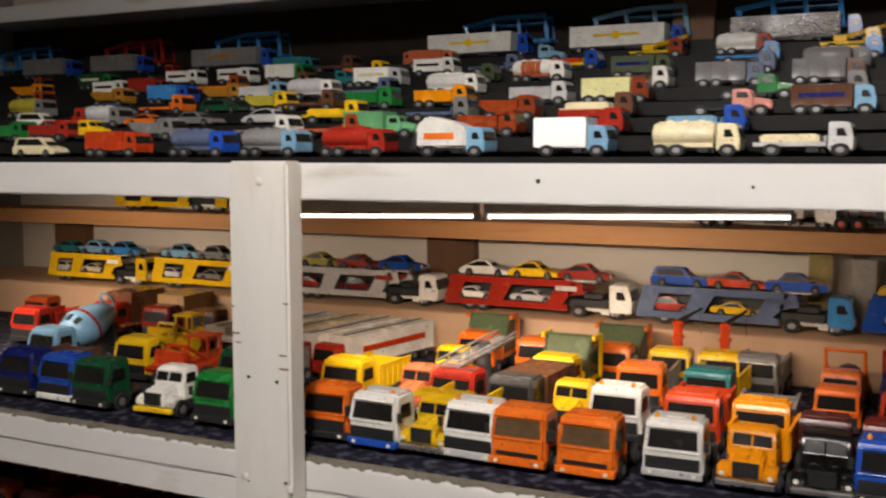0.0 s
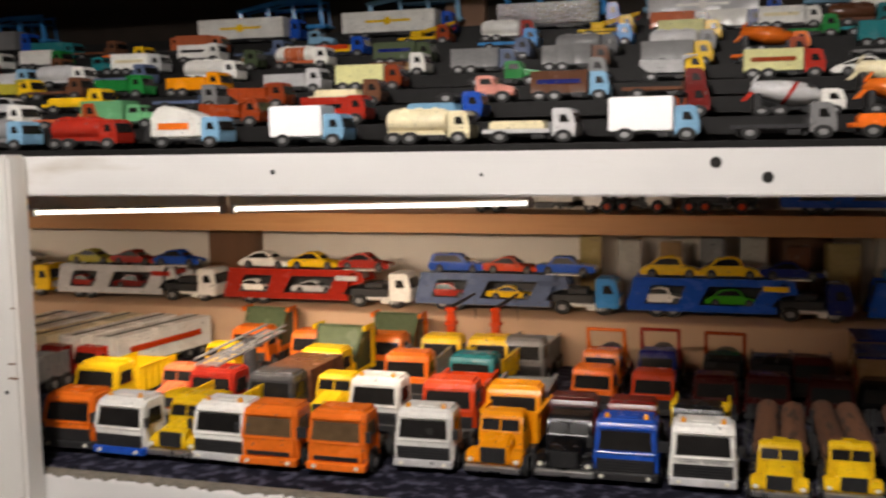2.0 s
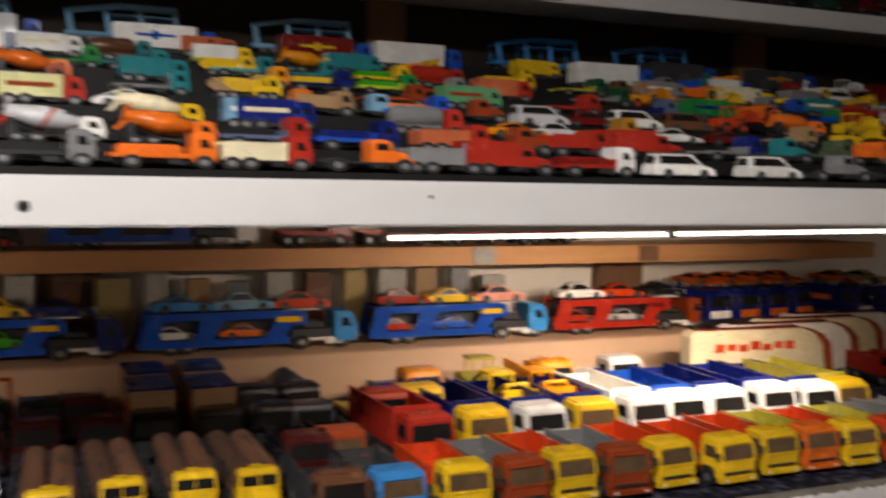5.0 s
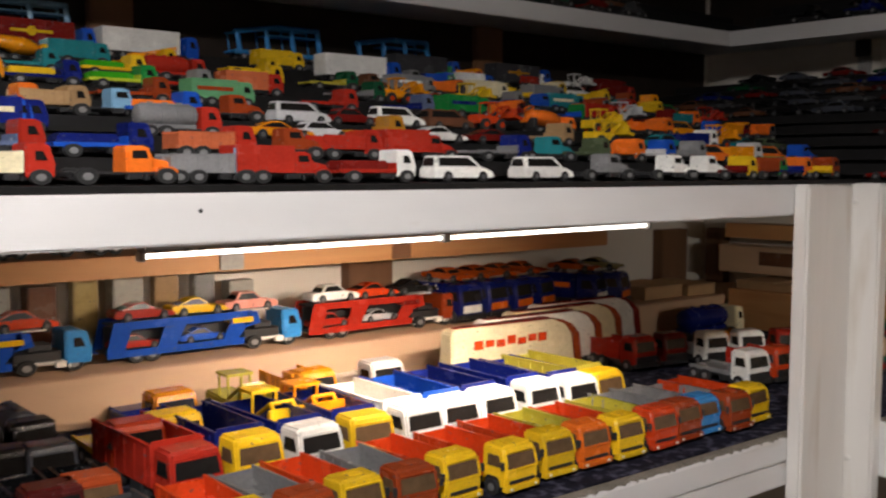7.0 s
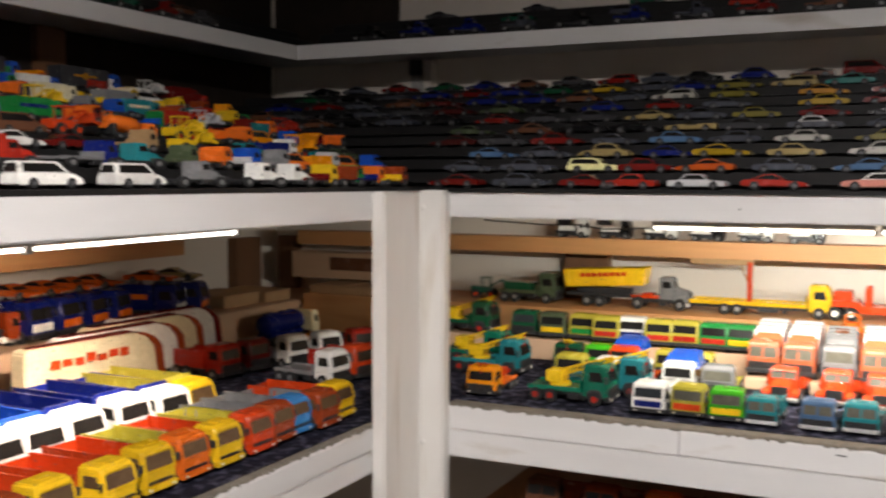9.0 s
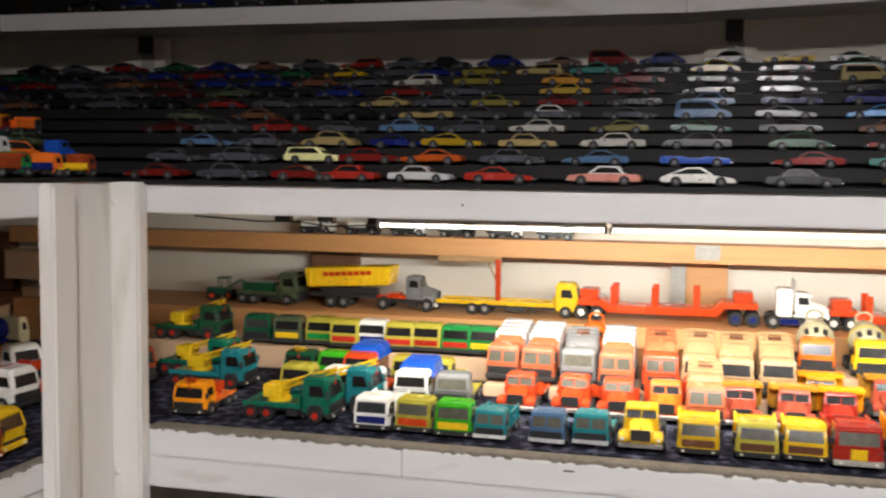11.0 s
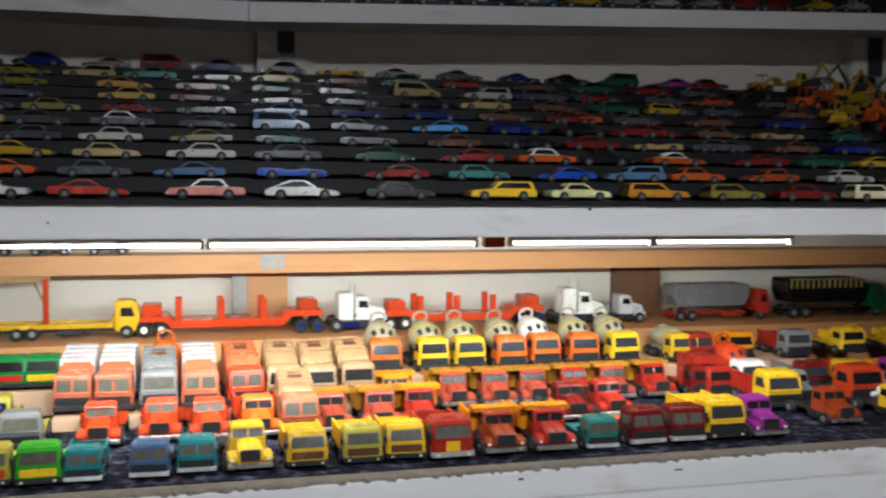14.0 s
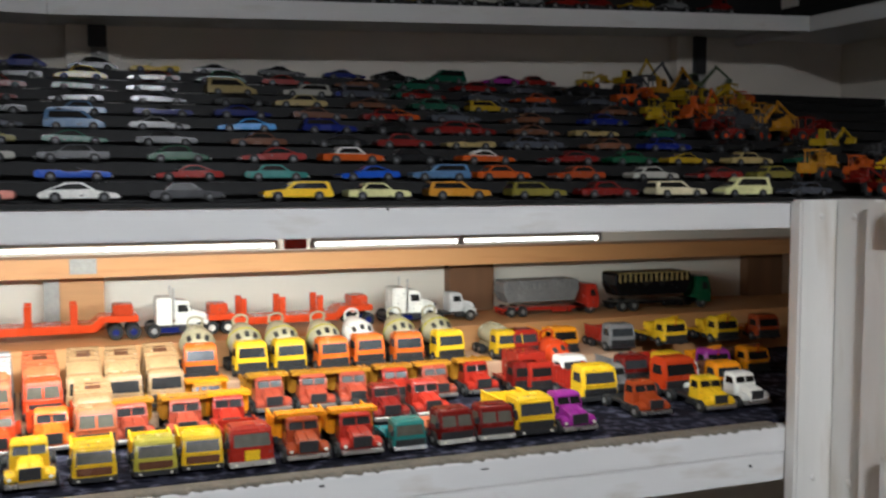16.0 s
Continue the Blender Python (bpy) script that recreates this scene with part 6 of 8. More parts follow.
TIER_A_7 = (
    (-1.131, "b_tractor", "red", "red", ""),
    (-0.864, "box", "teal", "teal", ""),
    (-0.789, "flat", "brown", "brown", ""),
    (-0.669, "b_tractor", "salmon", "salmon", ""),
    (-0.619, "box", "salmon", "salmon", ""),
    (-0.453, "b_tractor", "lightblue", "lightblue", ""),
    (-0.282, "crane", "rust", "yellow", ""),
    (-0.168, "tank", "red", "white", ""),
    (-0.040, "crane", "yellow", "yellow", ""),
    (0.052, "box", "brown", "salmon", ""),
    (0.115, "box", "navy", "white", ""),
    (0.180, "box", "white", "white", "stripe=cream"),
    (0.260, "tank", "teal", "brown", ""),
    (0.381, "flat", "yellow", "lime", ""),
    (0.381, "box", "yellow", "white", ""),
    (0.492, "mixer", "yellow", "amber", ""),
    (0.551, "box", "teal", "teal", ""),
    (0.636, "crane", "yellow", "amber", ""),
    (0.778, "flat", "yellow", "yellow", ""),
    (0.911, "semi:box", "white", "-", ""),
    (1.161, "box", "blue", "white", ""),
    (1.323, "dumper", "yellow", "cream", ""),
    (1.500, "box", "red", "maroon", ""),
)
TIER_A_8 = (
    (-1.522, "semi:box", "grey", "-", ""),
    (-1.345, "semi:box", "grey", "-", ""),
    (-1.068, "semi:box", "grey", "-", "stripe=ochre"),
    (-0.598, "semi:box", "white", "-", "stripe=yellow"),
    (-0.366, "semi:box", "white", "-", "stripe=yellow"),
    (-0.136, "semi:foil", "white", "-", ""),
    (0.068, "semi:box", "silver", "-", "stripe=white"),
    (0.282, "semi:box", "white", "-", "stripe=blue"),
    (0.373, "flat", "red", "yellow", "top=red"),
    (0.376, "box", "salmon", "salmon", ""),
    (0.495, "semi:box", "maroon", "-", "stripe=yellow"),
    (0.631, "semi:box", "white", "-", ""),
    (0.862, "box", "yellow", "yellow", ""),
    (1.085, "semi:box", "darkgrey", "-", ""),
    (1.292, "semi:box", "darkgrey", "-", "stripe=ochre"),
    (1.564, "box", "maroon", "maroon", ""),
)
TIER_A_9 = (
    (-1.619, "frame", "sky", "-", ""),
    (-1.330, "frame", "red", "-", ""),
    (-1.062, "frame", "sky", "-", ""),
    (-0.561, "frame", "sky", "-", ""),
    (-0.345, "frame", "lightblue", "-", ""),
    (-0.134, "frame", "sky", "-", ""),
    (0.064, "frame", "lightblue", "-", ""),
    (0.274, "frame", "lightblue", "-", ""),
    (0.518, "frame", "lightblue", "-", ""),
    (0.896, "frame", "sky", "-", ""),
    (1.108, "frame", "sky", "-", ""),
)
TIER_B_0 = (
    (-0.722, "saloon", "slate", "-", ""),
    (-0.622, "van", "paleyellow", "-", ""),
    (-0.522, "estate", "cream", "-", ""),
    (-0.424, "saloon", "maroon", "-", ""),
    (-0.328, "estate", "olive", "-", ""),
    (-0.230, "estate", "ochre", "-", ""),
    (-0.134, "saloon", "paleyellow", "-", ""),
    (-0.042, "estate", "yellow", "-", ""),
    (0.071, "saloon", "darkgrey", "-", ""),
    (0.174, "fastback", "white", "-", ""),
    (0.273, "saloon", "pink", "-", "roof=white"),
    (0.384, "coupe", "red", "-", ""),
    (0.475, "saloon", "silver", "-", ""),
    (0.563, "saloon", "red", "-", ""),
    (0.613, "coupe", "maroon", "-", ""),
)
TIER_B_1 = (
    (-0.728, "saloon", "lime", "-", ""),
    (-0.625, "coupe", "maroon", "-", ""),
    (-0.527, "saloon", "white", "-", ""),
    (-0.417, "saloon", "rust", "-", ""),
    (-0.311, "saloon", "redorange", "-", ""),
    (-0.229, "estate", "lightblue", "-", ""),
    (-0.141, "coupe", "blue", "-", ""),
    (-0.035, "saloon", "turquoise", "-", ""),
    (0.063, "coupe", "red", "-", ""),
    (0.178, "convertible", "blue", "-", ""),
    (0.288, "coupe", "lightblue", "-", ""),
    (0.383, "saloon", "slate", "-", ""),
    (0.480, "coupe", "orange", "-", ""),
    (0.555, "saloon", "maroon", "-", ""),
    (0.625, "estate", "paleyellow", "-", ""),
)
TIER_B_2 = (
    (-0.843, "coupe", "teal", "-", ""),
    (-0.726, "saloon", "cream", "-", ""),
    (-0.625, "coupe", "yellow", "-", ""),
    (-0.533, "saloon", "darkgreen", "-", ""),
    (-0.436, "coupe", "maroon", "-", ""),
    (-0.318, "coupe", "orange", "-", "roof=white"),
    (-0.218, "saloon", "black", "-", ""),
    (-0.140, "saloon", "redorange", "-", "roof=white"),
    (-0.042, "coupe", "red", "-", ""),
    (0.064, "beetle", "darkgreen", "-", ""),
    (0.179, "saloon", "darkgrey", "-", ""),
    (0.275, "saloon", "white", "-", ""),
    (0.375, "saloon", "tan", "-", ""),
    (0.468, "coupe", "yellow", "-", ""),
    (0.538, "coupe", "navy", "-", ""),
    (0.631, "beetle", "paleyellow", "-", ""),
)
TIER_B_3 = (
    (-0.856, "coupe", "rust", "-", ""),
    (-0.740, "estate", "turquoise", "-", ""),
    (-0.630, "saloon", "teal", "-", ""),
    (-0.530, "saloon", "silver", "-", ""),
    (-0.422, "coupe", "slate", "-", ""),
    (-0.410, "saloon", "lightblue", "-", ""),
    (-0.319, "convertible", "paleyellow", "-", ""),
    (-0.229, "saloon", "lightblue", "-", ""),
    (-0.140, "coupe", "maroon", "-", ""),
    (-0.037, "saloon", "brown", "-", ""),
    (0.070, "saloon", "black", "-", ""),
    (0.173, "coupe", "maroon", "-", ""),
    (0.274, "coupe", "olive", "-", ""),
    (0.376, "saloon", "white", "-", ""),
    (0.464, "saloon", "black", "-", ""),
    (0.544, "saloon", "lightblue", "-", ""),
)
TIER_B_4 = (
    (-0.788, "coupe", "redorange", "-", ""),
    (-0.683, "saloon", "turquoise", "-", ""),
    (-0.549, "convertible", "cream", "-", ""),
    (-0.450, "coupe", "sky", "-", ""),
    (-0.351, "saloon", "cream", "-", ""),
    (-0.317, "saloon", "black", "-", ""),
    (-0.238, "coupe", "red", "-", ""),
    (-0.145, "estate", "silver", "-", ""),
    (-0.034, "coupe", "sky", "-", ""),
    (0.071, "coupe", "silver", "-", ""),
    (0.171, "van", "lightblue", "-", ""),
    (0.262, "coupe", "lime", "-", ""),
    (0.363, "saloon", "pink", "-", "roof=white"),
    (0.459, "saloon", "darkgrey", "-", ""),
    (0.536, "convertible", "cream", "-", ""),
    (0.618, "coupe", "red", "-", ""),
)
TIER_B_5 = (
    (-0.695, "coupe", "maroon", "-", ""),
    (-0.601, "saloon", "lime", "-", ""),
    (-0.463, "coupe", "grey", "-", ""),
    (-0.351, "coupe", "slate", "-", ""),
    (-0.345, "coupe", "grey", "-", ""),
    (-0.255, "coupe", "redorange", "-", ""),
    (-0.245, "saloon", "maroon", "-", ""),
    (-0.149, "coupe", "brown", "-", ""),
    (-0.042, "coupe", "navy", "-", ""),
    (0.061, "convertible", "blue", "-", ""),
    (0.169, "saloon", "lightblue", "-", ""),
    (0.265, "coupe", "black", "-", ""),
    (0.355, "coupe", "maroon", "-", ""),
    (0.452, "saloon", "olive", "-", ""),
    (0.532, "saloon", "slate", "-", ""),
    (0.616, "coupe", "cream", "-", ""),
)
TIER_B_6 = (
    (-0.650, "coupe", "white", "-", ""),
    (-0.525, "saloon", "red", "-", ""),
    (-0.443, "estate", "amber", "-", ""),
    (-0.431, "estate", "amber", "-", ""),
    (-0.356, "coupe", "black", "-", ""),
    (-0.340, "saloon", "teal", "-", ""),
    (-0.245, "coupe", "grey", "-", ""),
    (-0.135, "saloon", "paleyellow", "-", ""),
    (0.059, "coupe", "slate", "-", ""),
    (0.168, "coupe", "teal", "-", ""),
    (0.272, "coupe", "maroon", "-", ""),
    (0.366, "saloon", "amber", "-", ""),
    (0.505, "coupe", "slate", "-", ""),
    (0.596, "coupe", "maroon", "-", ""),
    (0.709, "saloon", "navy", "-", ""),
)
TIER_B_7 = (
    (-0.622, "coupe", "maroon", "-", ""),
    (-0.538, "coupe", "rust", "-", ""),
    (-0.456, "coupe", "black", "-", ""),
    (-0.346, "coupe", "darkgreen", "-", ""),
    (-0.339, "coupe", "teal", "-", ""),
    (-0.250, "estate", "grey", "-", ""),
    (-0.242, "saloon", "white", "-", ""),
    (-0.158, "estate", "white", "-", ""),
    (-0.049, "van", "cream", "-", ""),
    (0.062, "coupe", "green", "-", ""),
    (0.159, "coupe", "darkgreen", "-", ""),
    (0.263, "saloon", "black", "-", ""),
    (0.369, "coupe", "ochre", "-", ""),
    (0.506, "saloon", "olive", "-", ""),
    (0.605, "estate", "white", "-", ""),
)
TIER_B_8 = (
    (-0.553, "coupe", "slate", "-", ""),
    (-0.458, "saloon", "silver", "-", ""),
    (-0.355, "saloon", "darkgreen", "-", ""),
    (-0.254, "coupe", "sky", "-", ""),
    (-0.144, "coupe", "red", "-", ""),
    (-0.041, "beetle", "darkgreen", "-", ""),
    (0.057, "coupe", "maroon", "-", ""),
    (0.158, "beetle", "yellow", "-", ""),
    (0.244, "coupe", "black", "-", ""),
    (0.338, "saloon", "turquoise", "-", ""),
    (0.423, "estate", "tan", "-", ""),
    (0.507, "coupe", "lime", "-", ""),
    (0.581, "coupe", "navy", "-", ""),
    (0.655, "saloon", "orange", "-", ""),
    (0.745, "coupe", "yellow", "-", ""),
)
TIER_B_9 = (
    (-0.606, "saloon", "darkgrey", "-", ""),
    (-0.536, "coupe", "purple", "-", ""),
    (-0.434, "van", "ochre", "-", ""),
    (-0.342, "coupe", "maroon", "-", ""),
    (-0.256, "coupe", "navy", "-", ""),
    (-0.152, "coupe", "darkgrey", "-", ""),
    (-0.049, "coupe", "silver", "-", ""),
    (0.048, "convertible", "yellow", "-", ""),
    (0.139, "beetle", "darkgreen", "-", ""),
    (0.238, "beetle", "red", "-", ""),
    (0.314, "van", "maroon", "-", ""),
    (0.498, "beetle", "blue", "-", ""),
    (0.584, "saloon", "grey", "-", ""),
    (0.653, "saloon", "salmon", "-", ""),
    (0.737, "estate", "red", "-", ""),
)
DECK_A_0 = (
    (-0.941, "tipper", "navy", "brown", ""),
    (-0.871, "tractor", "blue", "blue", "bumper=white"),
    (-0.812, "tractor", "darkgreen", "darkgreen", ""),
    (-0.723, "b_tractor", "white", "white", "bumper=yellow"),
    (-0.636, "tractor", "green", "darkgreen", ""),
    (-0.496, "tractor", "orange", "orange", ""),
    (-0.435, "tractor", "white", "white", "bumper=blue beacons=1"),
    (-0.383, "b_dumper", "yellow", "yellow", ""),
    (-0.333, "tractor", "white", "black", "beacons=1"),
    (-0.282, "tractor", "orange", "black", "glass=amber"),
    (-0.216, "tractor", "orange", "black", "glass=amber"),
    (-0.144, "tractor", "white", "black", "beacons=1"),
    (-0.080, "b_tipper", "amber", "amber", ""),
    (-0.018, "b_tractor", "black", "grey", ""),
    (0.034, "tractor", "blue", "blue", "beacons=1"),
    (0.098, "tractor", "white", "black", "beacons=1"),
    (0.158, "b_logs", "yellow", "yellow", ""),
    (0.215, "b_logs", "yellow", "yellow", ""),
    (0.272, "b_logs", "yellow", "yellow", ""),
    (0.324, "b_logs", "yellow", "yellow", ""),
)
DECK_A_0_AT = (0.865, 1.2)
DECK_A_1 = (
    (0.382, "tipper", "brown", "darkgrey", ""),
    (0.431, "tipper", "sky", "darkgrey", "glass=amber"),
    (0.490, "tipper", "yellow", "redorange", "glass=amber"),
    (0.546, "tipper", "rust", "grey", "glass=amber"),
    (0.599, "tipper", "yellow", "redorange", "glass=amber"),
    (0.652, "tipper", "rust", "grey", "glass=amber"),
    (0.709, "tipper", "yellow", "redorange", "glass=amber"),
    (0.773, "tipper", "yellow", "redorange", "glass=amber"),
    (0.833, "tipper", "yellow", "redorange", "glass=amber"),
    (0.885, "tipper", "orange", "olive", "glass=amber"),
    (0.936, "tipper", "yellow", "redorange", "glass=amber"),
    (0.992, "tipper", "redorange", "olive", "glass=amber"),
    (1.040, "tipper", "rust", "grey", "glass=amber"),
    (1.076, "tipper", "sky", "grey", "glass=amber"),
    (1.123, "tipper", "rust", "grey", "glass=amber"),
    (1.172, "tipper", "yellow", "redorange", "glass=amber"),
)
DECK_A_1_AT = (0.87, 0.92)
DECK_A_2 = (
    (-1.034, "mixer", "lightblue", "lightblue", "stripe=red"),
    (-0.872, "dumper", "yellow", "yellow", ""),
    (-0.787, "loader", "redorange", "-", ""),
    (-0.699, "tipper", "darkgreen", "grey", ""),
    (-0.553, "tipper", "yellow", "yellow", ""),
    (-0.470, "b_flat", "salmon", "salmon", ""),
    (-0.411, "ladder", "red", "red", ""),
    (-0.341, "box", "darkgrey", "brown", "h=s"),
    (-0.283, "b_tractor", "yellow", "yellow", ""),
    (-0.227, "tractor", "white", "white", "beacons=1"),
    (-0.150, "tipper", "redorange", "redorange", ""),
    (-0.083, "tipper", "amber", "grey", ""),
    # near-black cabs here and behind: dark toys, darkened further for the tube gap
    (-0.025, "tractor", "oxblood", "black", ""),
    (0.030, "tractor", "maroon", "black", ""),
    (0.090, "dumper", "black", "yellow", ""),
    (0.387, "tipper", "oxblood", "black", ""),
    (0.421, "tipper", "rust", "black", "glass=amber"),
)
DECK_A_2_AT = (1.0, 1.15)
DECK_A_3 = (
    (0.516, "tipper", "red", "red", ""),
    (0.581, "tipper", "yellow", "navy", "top=white glass=amber"),
    (0.646, "tipper", "white", "navy", "low=blue"),
    (0.708, "tipper", "yellow", "navy", "glass=amber"),
    (0.776, "tipper", "white", "white", ""),
    (0.829, "tipper", "white", "blue", ""),
    (0.888, "tipper", "white", "navy", ""),
    (0.961, "tipper", "white", "navy", "low=navy"),
    (1.015, "tipper", "white", "navy", "low=navy"),
    (1.069, "tipper", "yellow", "olive", "glass=amber"),
)
DECK_A_3_AT = (1.015, 1.08)
DECK_A_4 = (
    (-1.215, "tipper", "red", "red", ""),
    (-1.119, "b_flat", "yellow", "brown", ""),
    (-0.920, "loader", "yellow", "-", ""),
    (-0.490, "b_tractor", "yellow", "yellow", ""),
    (-0.341, "skip", "yellow", "army", ""),
    (-0.235, "tipper", "orange", "grey", ""),
    (-0.161, "tipper", "teal", "yellow", ""),
    (-0.026, "tractor", "orange", "redorange", ""),
    (0.039, "tractor", "redorange", "black", ""),
    (0.103, "tractor", "oxblood", "black", ""),
    (0.154, "tractor", "oxblood", "black", ""),
    (0.215, "tractor", "oxblood", "black", ""),
    (0.266, "box", "black", "tan", "top=navy stripe=red h=m"),
    (0.331, "box", "black", "tan", "top=navy stripe=red h=m"),
    (0.387, "flat", "black", "black", "top=black"),
    (0.428, "flat", "gunmetal", "black", "top=oxblood"),
    (0.511, "flat", "redorange", "yellow", ""),
    (0.556, "tipper", "yellow", "navy", ""),
    (0.666, "loader", "yellow", "-", ""),
    (0.718, "loader", "amber", "-", ""),
)
DECK_A_4_AT = (1.13, 1.12)
DECK_A_5 = (
    (-1.308, "flat", "rust", "red", ""),
    (-1.154, "box", "red", "brown", ""),
    (-1.047, "box", "maroon", "tan", ""),
    (-0.956, "flat", "brown", "ochre", ""),
    (-0.491, "skip", "orange", "army", ""),
    (-0.401, "tipper", "orange", "grey", ""),
    (-0.301, "skip", "orange", "army", ""),
    (-0.227, "pillar", "yellow", "yellow", "stripe=redorange"),
    (-0.168, "pillar", "yellow", "yellow", "stripe=redorange"),
    (-0.126, "tipper", "grey", "grey", ""),
    (-0.030, "gantry", "orange", "redorange", ""),
    (0.034, "gantry", "navy", "navy", "stripe=red"),
    (0.108, "gantry", "black", "amber", "stripe=rust"),
    (0.161, "tipper", "black", "black", ""),
    (0.204, "tipper", "oxblood", "grey", ""),
    (0.277, "box", "black", "tan", "top=navy h=m"),
    (0.335, "box", "black", "tan", "top=navy h=m"),
    (0.393, "tipper", "black", "black", ""),
    (0.444, "tank", "black", "gunmetal", ""),
    (0.598, "flat", "amber", "navy", ""),
    (0.688, "loader", "olive", "-", ""),
    (0.785, "dumper", "amber", "amber", ""),
    (0.888, "flat", "white", "white", ""),
)
DECK_A_5_AT = (1.235, 1.1)
DECK_B_0 = (
    (-0.399, "b_tractor", "purple", "purple", ""),
    (-0.341, "tipper", "yellow", "yellow", "size=1.2"),
    (-0.288, "flat", "maroon", "maroon", "glass=pale bumper=ivory size=1.05"),
    (-0.236, "flat", "maroon", "salmon", "glass=pale bumper=ivory size=1.05"),
    (-0.176, "flat", "seagreen", "teal", "glass=pale size=0.9 bumper=silver"),
    (-0.118, "b_dumper", "red", "amber", ""),
    (-0.057, "b_dumper", "rust", "amber", ""),
    (0.006, "tipper", "red", "red", "low=yellow glass=pale bumper=ivory size=1.12"),
    (0.057, "tipper", "yellow", "yellow", "low=brown glass=pale"),
    (0.106, "tipper", "olive", "yellow", "low=brown glass=pale"),
    (0.167, "tipper", "yellow", "yellow", "low=brown glass=pale"),
    (0.228, "b_tractor", "yellow", "yellow", ""),
    (0.283, "flat", "teal", "teal", "glass=pale bumper=silver size=0.92"),
    (0.331, "flat", "steelblue", "steelblue", "glass=pale bumper=silver size=0.92"),
    (0.396, "tipper", "teal", "teal", "glass=pale size=0.86 bumper=silver"),
    (0.438, "flat", "grassgreen", "grassgreen", "low=yellow glass=pale"),
    (0.487, "flat", "olive", "olive", "low=redorange glass=pale"),
    (0.536, "tipper", "white", "white", "low=navy"),
    (0.774, "crane", "amber", "orange", "stripe=redorange"),
)
DECK_B_0_AT = (1.378, 0.95)
DECK_B_1 = (
    (-0.696, "b_tractor", "white", "white", ""),
    (-0.631, "b_tractor", "yellow", "yellow", ""),
    (-0.533, "b_tractor", "rust", "rust", ""),
)
DECK_B_1_AT = (1.4, 0.9)
DECK_B_2 = (
    (-0.721, "tipper", "amber", "brown", ""),
    (-0.667, "b_tractor", "white", "white", ""),
    (-0.640, "tractor", "redorange", "redorange", "size=1.25"),
    (-0.548, "b_tractor", "grey", "red", ""),
    (-0.505, "tipper", "yellow", "red", "size=1.2"),
    (-0.258, "b_tractor", "red", "salmon", ""),
    (-0.199, "b_tractor", "maroon", "salmon", ""),
    (0.004, "b_dumper", "red", "amber", ""),
    (0.056, "b_dumper", "brick", "ochre", ""),
    (0.117, "b_dumper", "brick", "ochre", ""),
    (0.159, "refuse", "salmon", "tan", "glass=pale"),
    (0.206, "b_tipper", "orange", "redorange", ""),
    (0.264, "b_flat", "redorange", "redorange", "glass=pale"),
    (0.323, "b_flat", "redorange", "redorange", "glass=pale"),
    (0.391, "b_flat", "redorange", "redorange", "glass=pale"),
    (0.475, "flat", "grey", "olive", "glass=pale"),
    (0.530, "canvas", "white", "brown", "top=blue"),
    (0.592, "flat", "white", "redorange", ""),
    (0.628, "flat", "white", "navy", ""),
    (0.690, "flat", "olive", "grassgreen", ""),
)
DECK_B_2_AT = (1.5, 0.95)
DECK_B_3 = (
    (-0.852, "crane", "amber", "brown", ""),
    (-0.776, "crane", "purple", "amber", ""),
    (-0.691, "tipper", "yellow", "red", ""),
    (-0.625, "tipper", "maroon", "grey", ""),
    (-0.522, "mixer", "white", "redorange", ""),
    (-0.466, "box", "red", "red", ""),
    (-0.445, "flat", "maroon", "red", ""),
    (-0.375, "b_dumper", "red", "ochre", ""),
    (-0.307, "b_dumper", "brick", "ochre", ""),
    (-0.247, "b_dumper", "red", "ochre", ""),
    (-0.183, "b_dumper", "brick", "ochre", ""),
    (-0.128, "b_dumper", "brick", "ochre", ""),
    (-0.069, "b_dumper", "brick", "ochre", ""),
    (0.016, "b_dumper", "ochre", "amber", ""),
    (0.069, "refuse", "tan", "tan", ""),
    (0.122, "refuse", "tan", "tan", ""),
    (0.167, "refuse", "tan", "tan", ""),
    (0.216, "refuse", "redorange", "salmon", "stripe=salmon glass=pale"),
    (0.274, "refuse", "salmon", "salmon", "stripe=silver glass=pale"),
    (0.325, "refuse", "grey", "grey", "glass=pale"),
    (0.380, "refuse", "salmon", "salmon", "stripe=silver glass=pale"),
    (0.429, "refuse", "salmon", "salmon", "stripe=silver glass=pale"),
    (0.522, "flat", "olive", "olive", ""),
    (0.565, "flat", "olive", "olive", ""),
    (0.638, "canvas", "redorange", "brown", "top=blue"),
    (0.677, "flat", "grassgreen", "grassgreen", ""),
    (0.726, "crane", "darkgreen", "green", "stripe=yellow"),
)
DECK_B_3_AT = (1.6, 0.95)
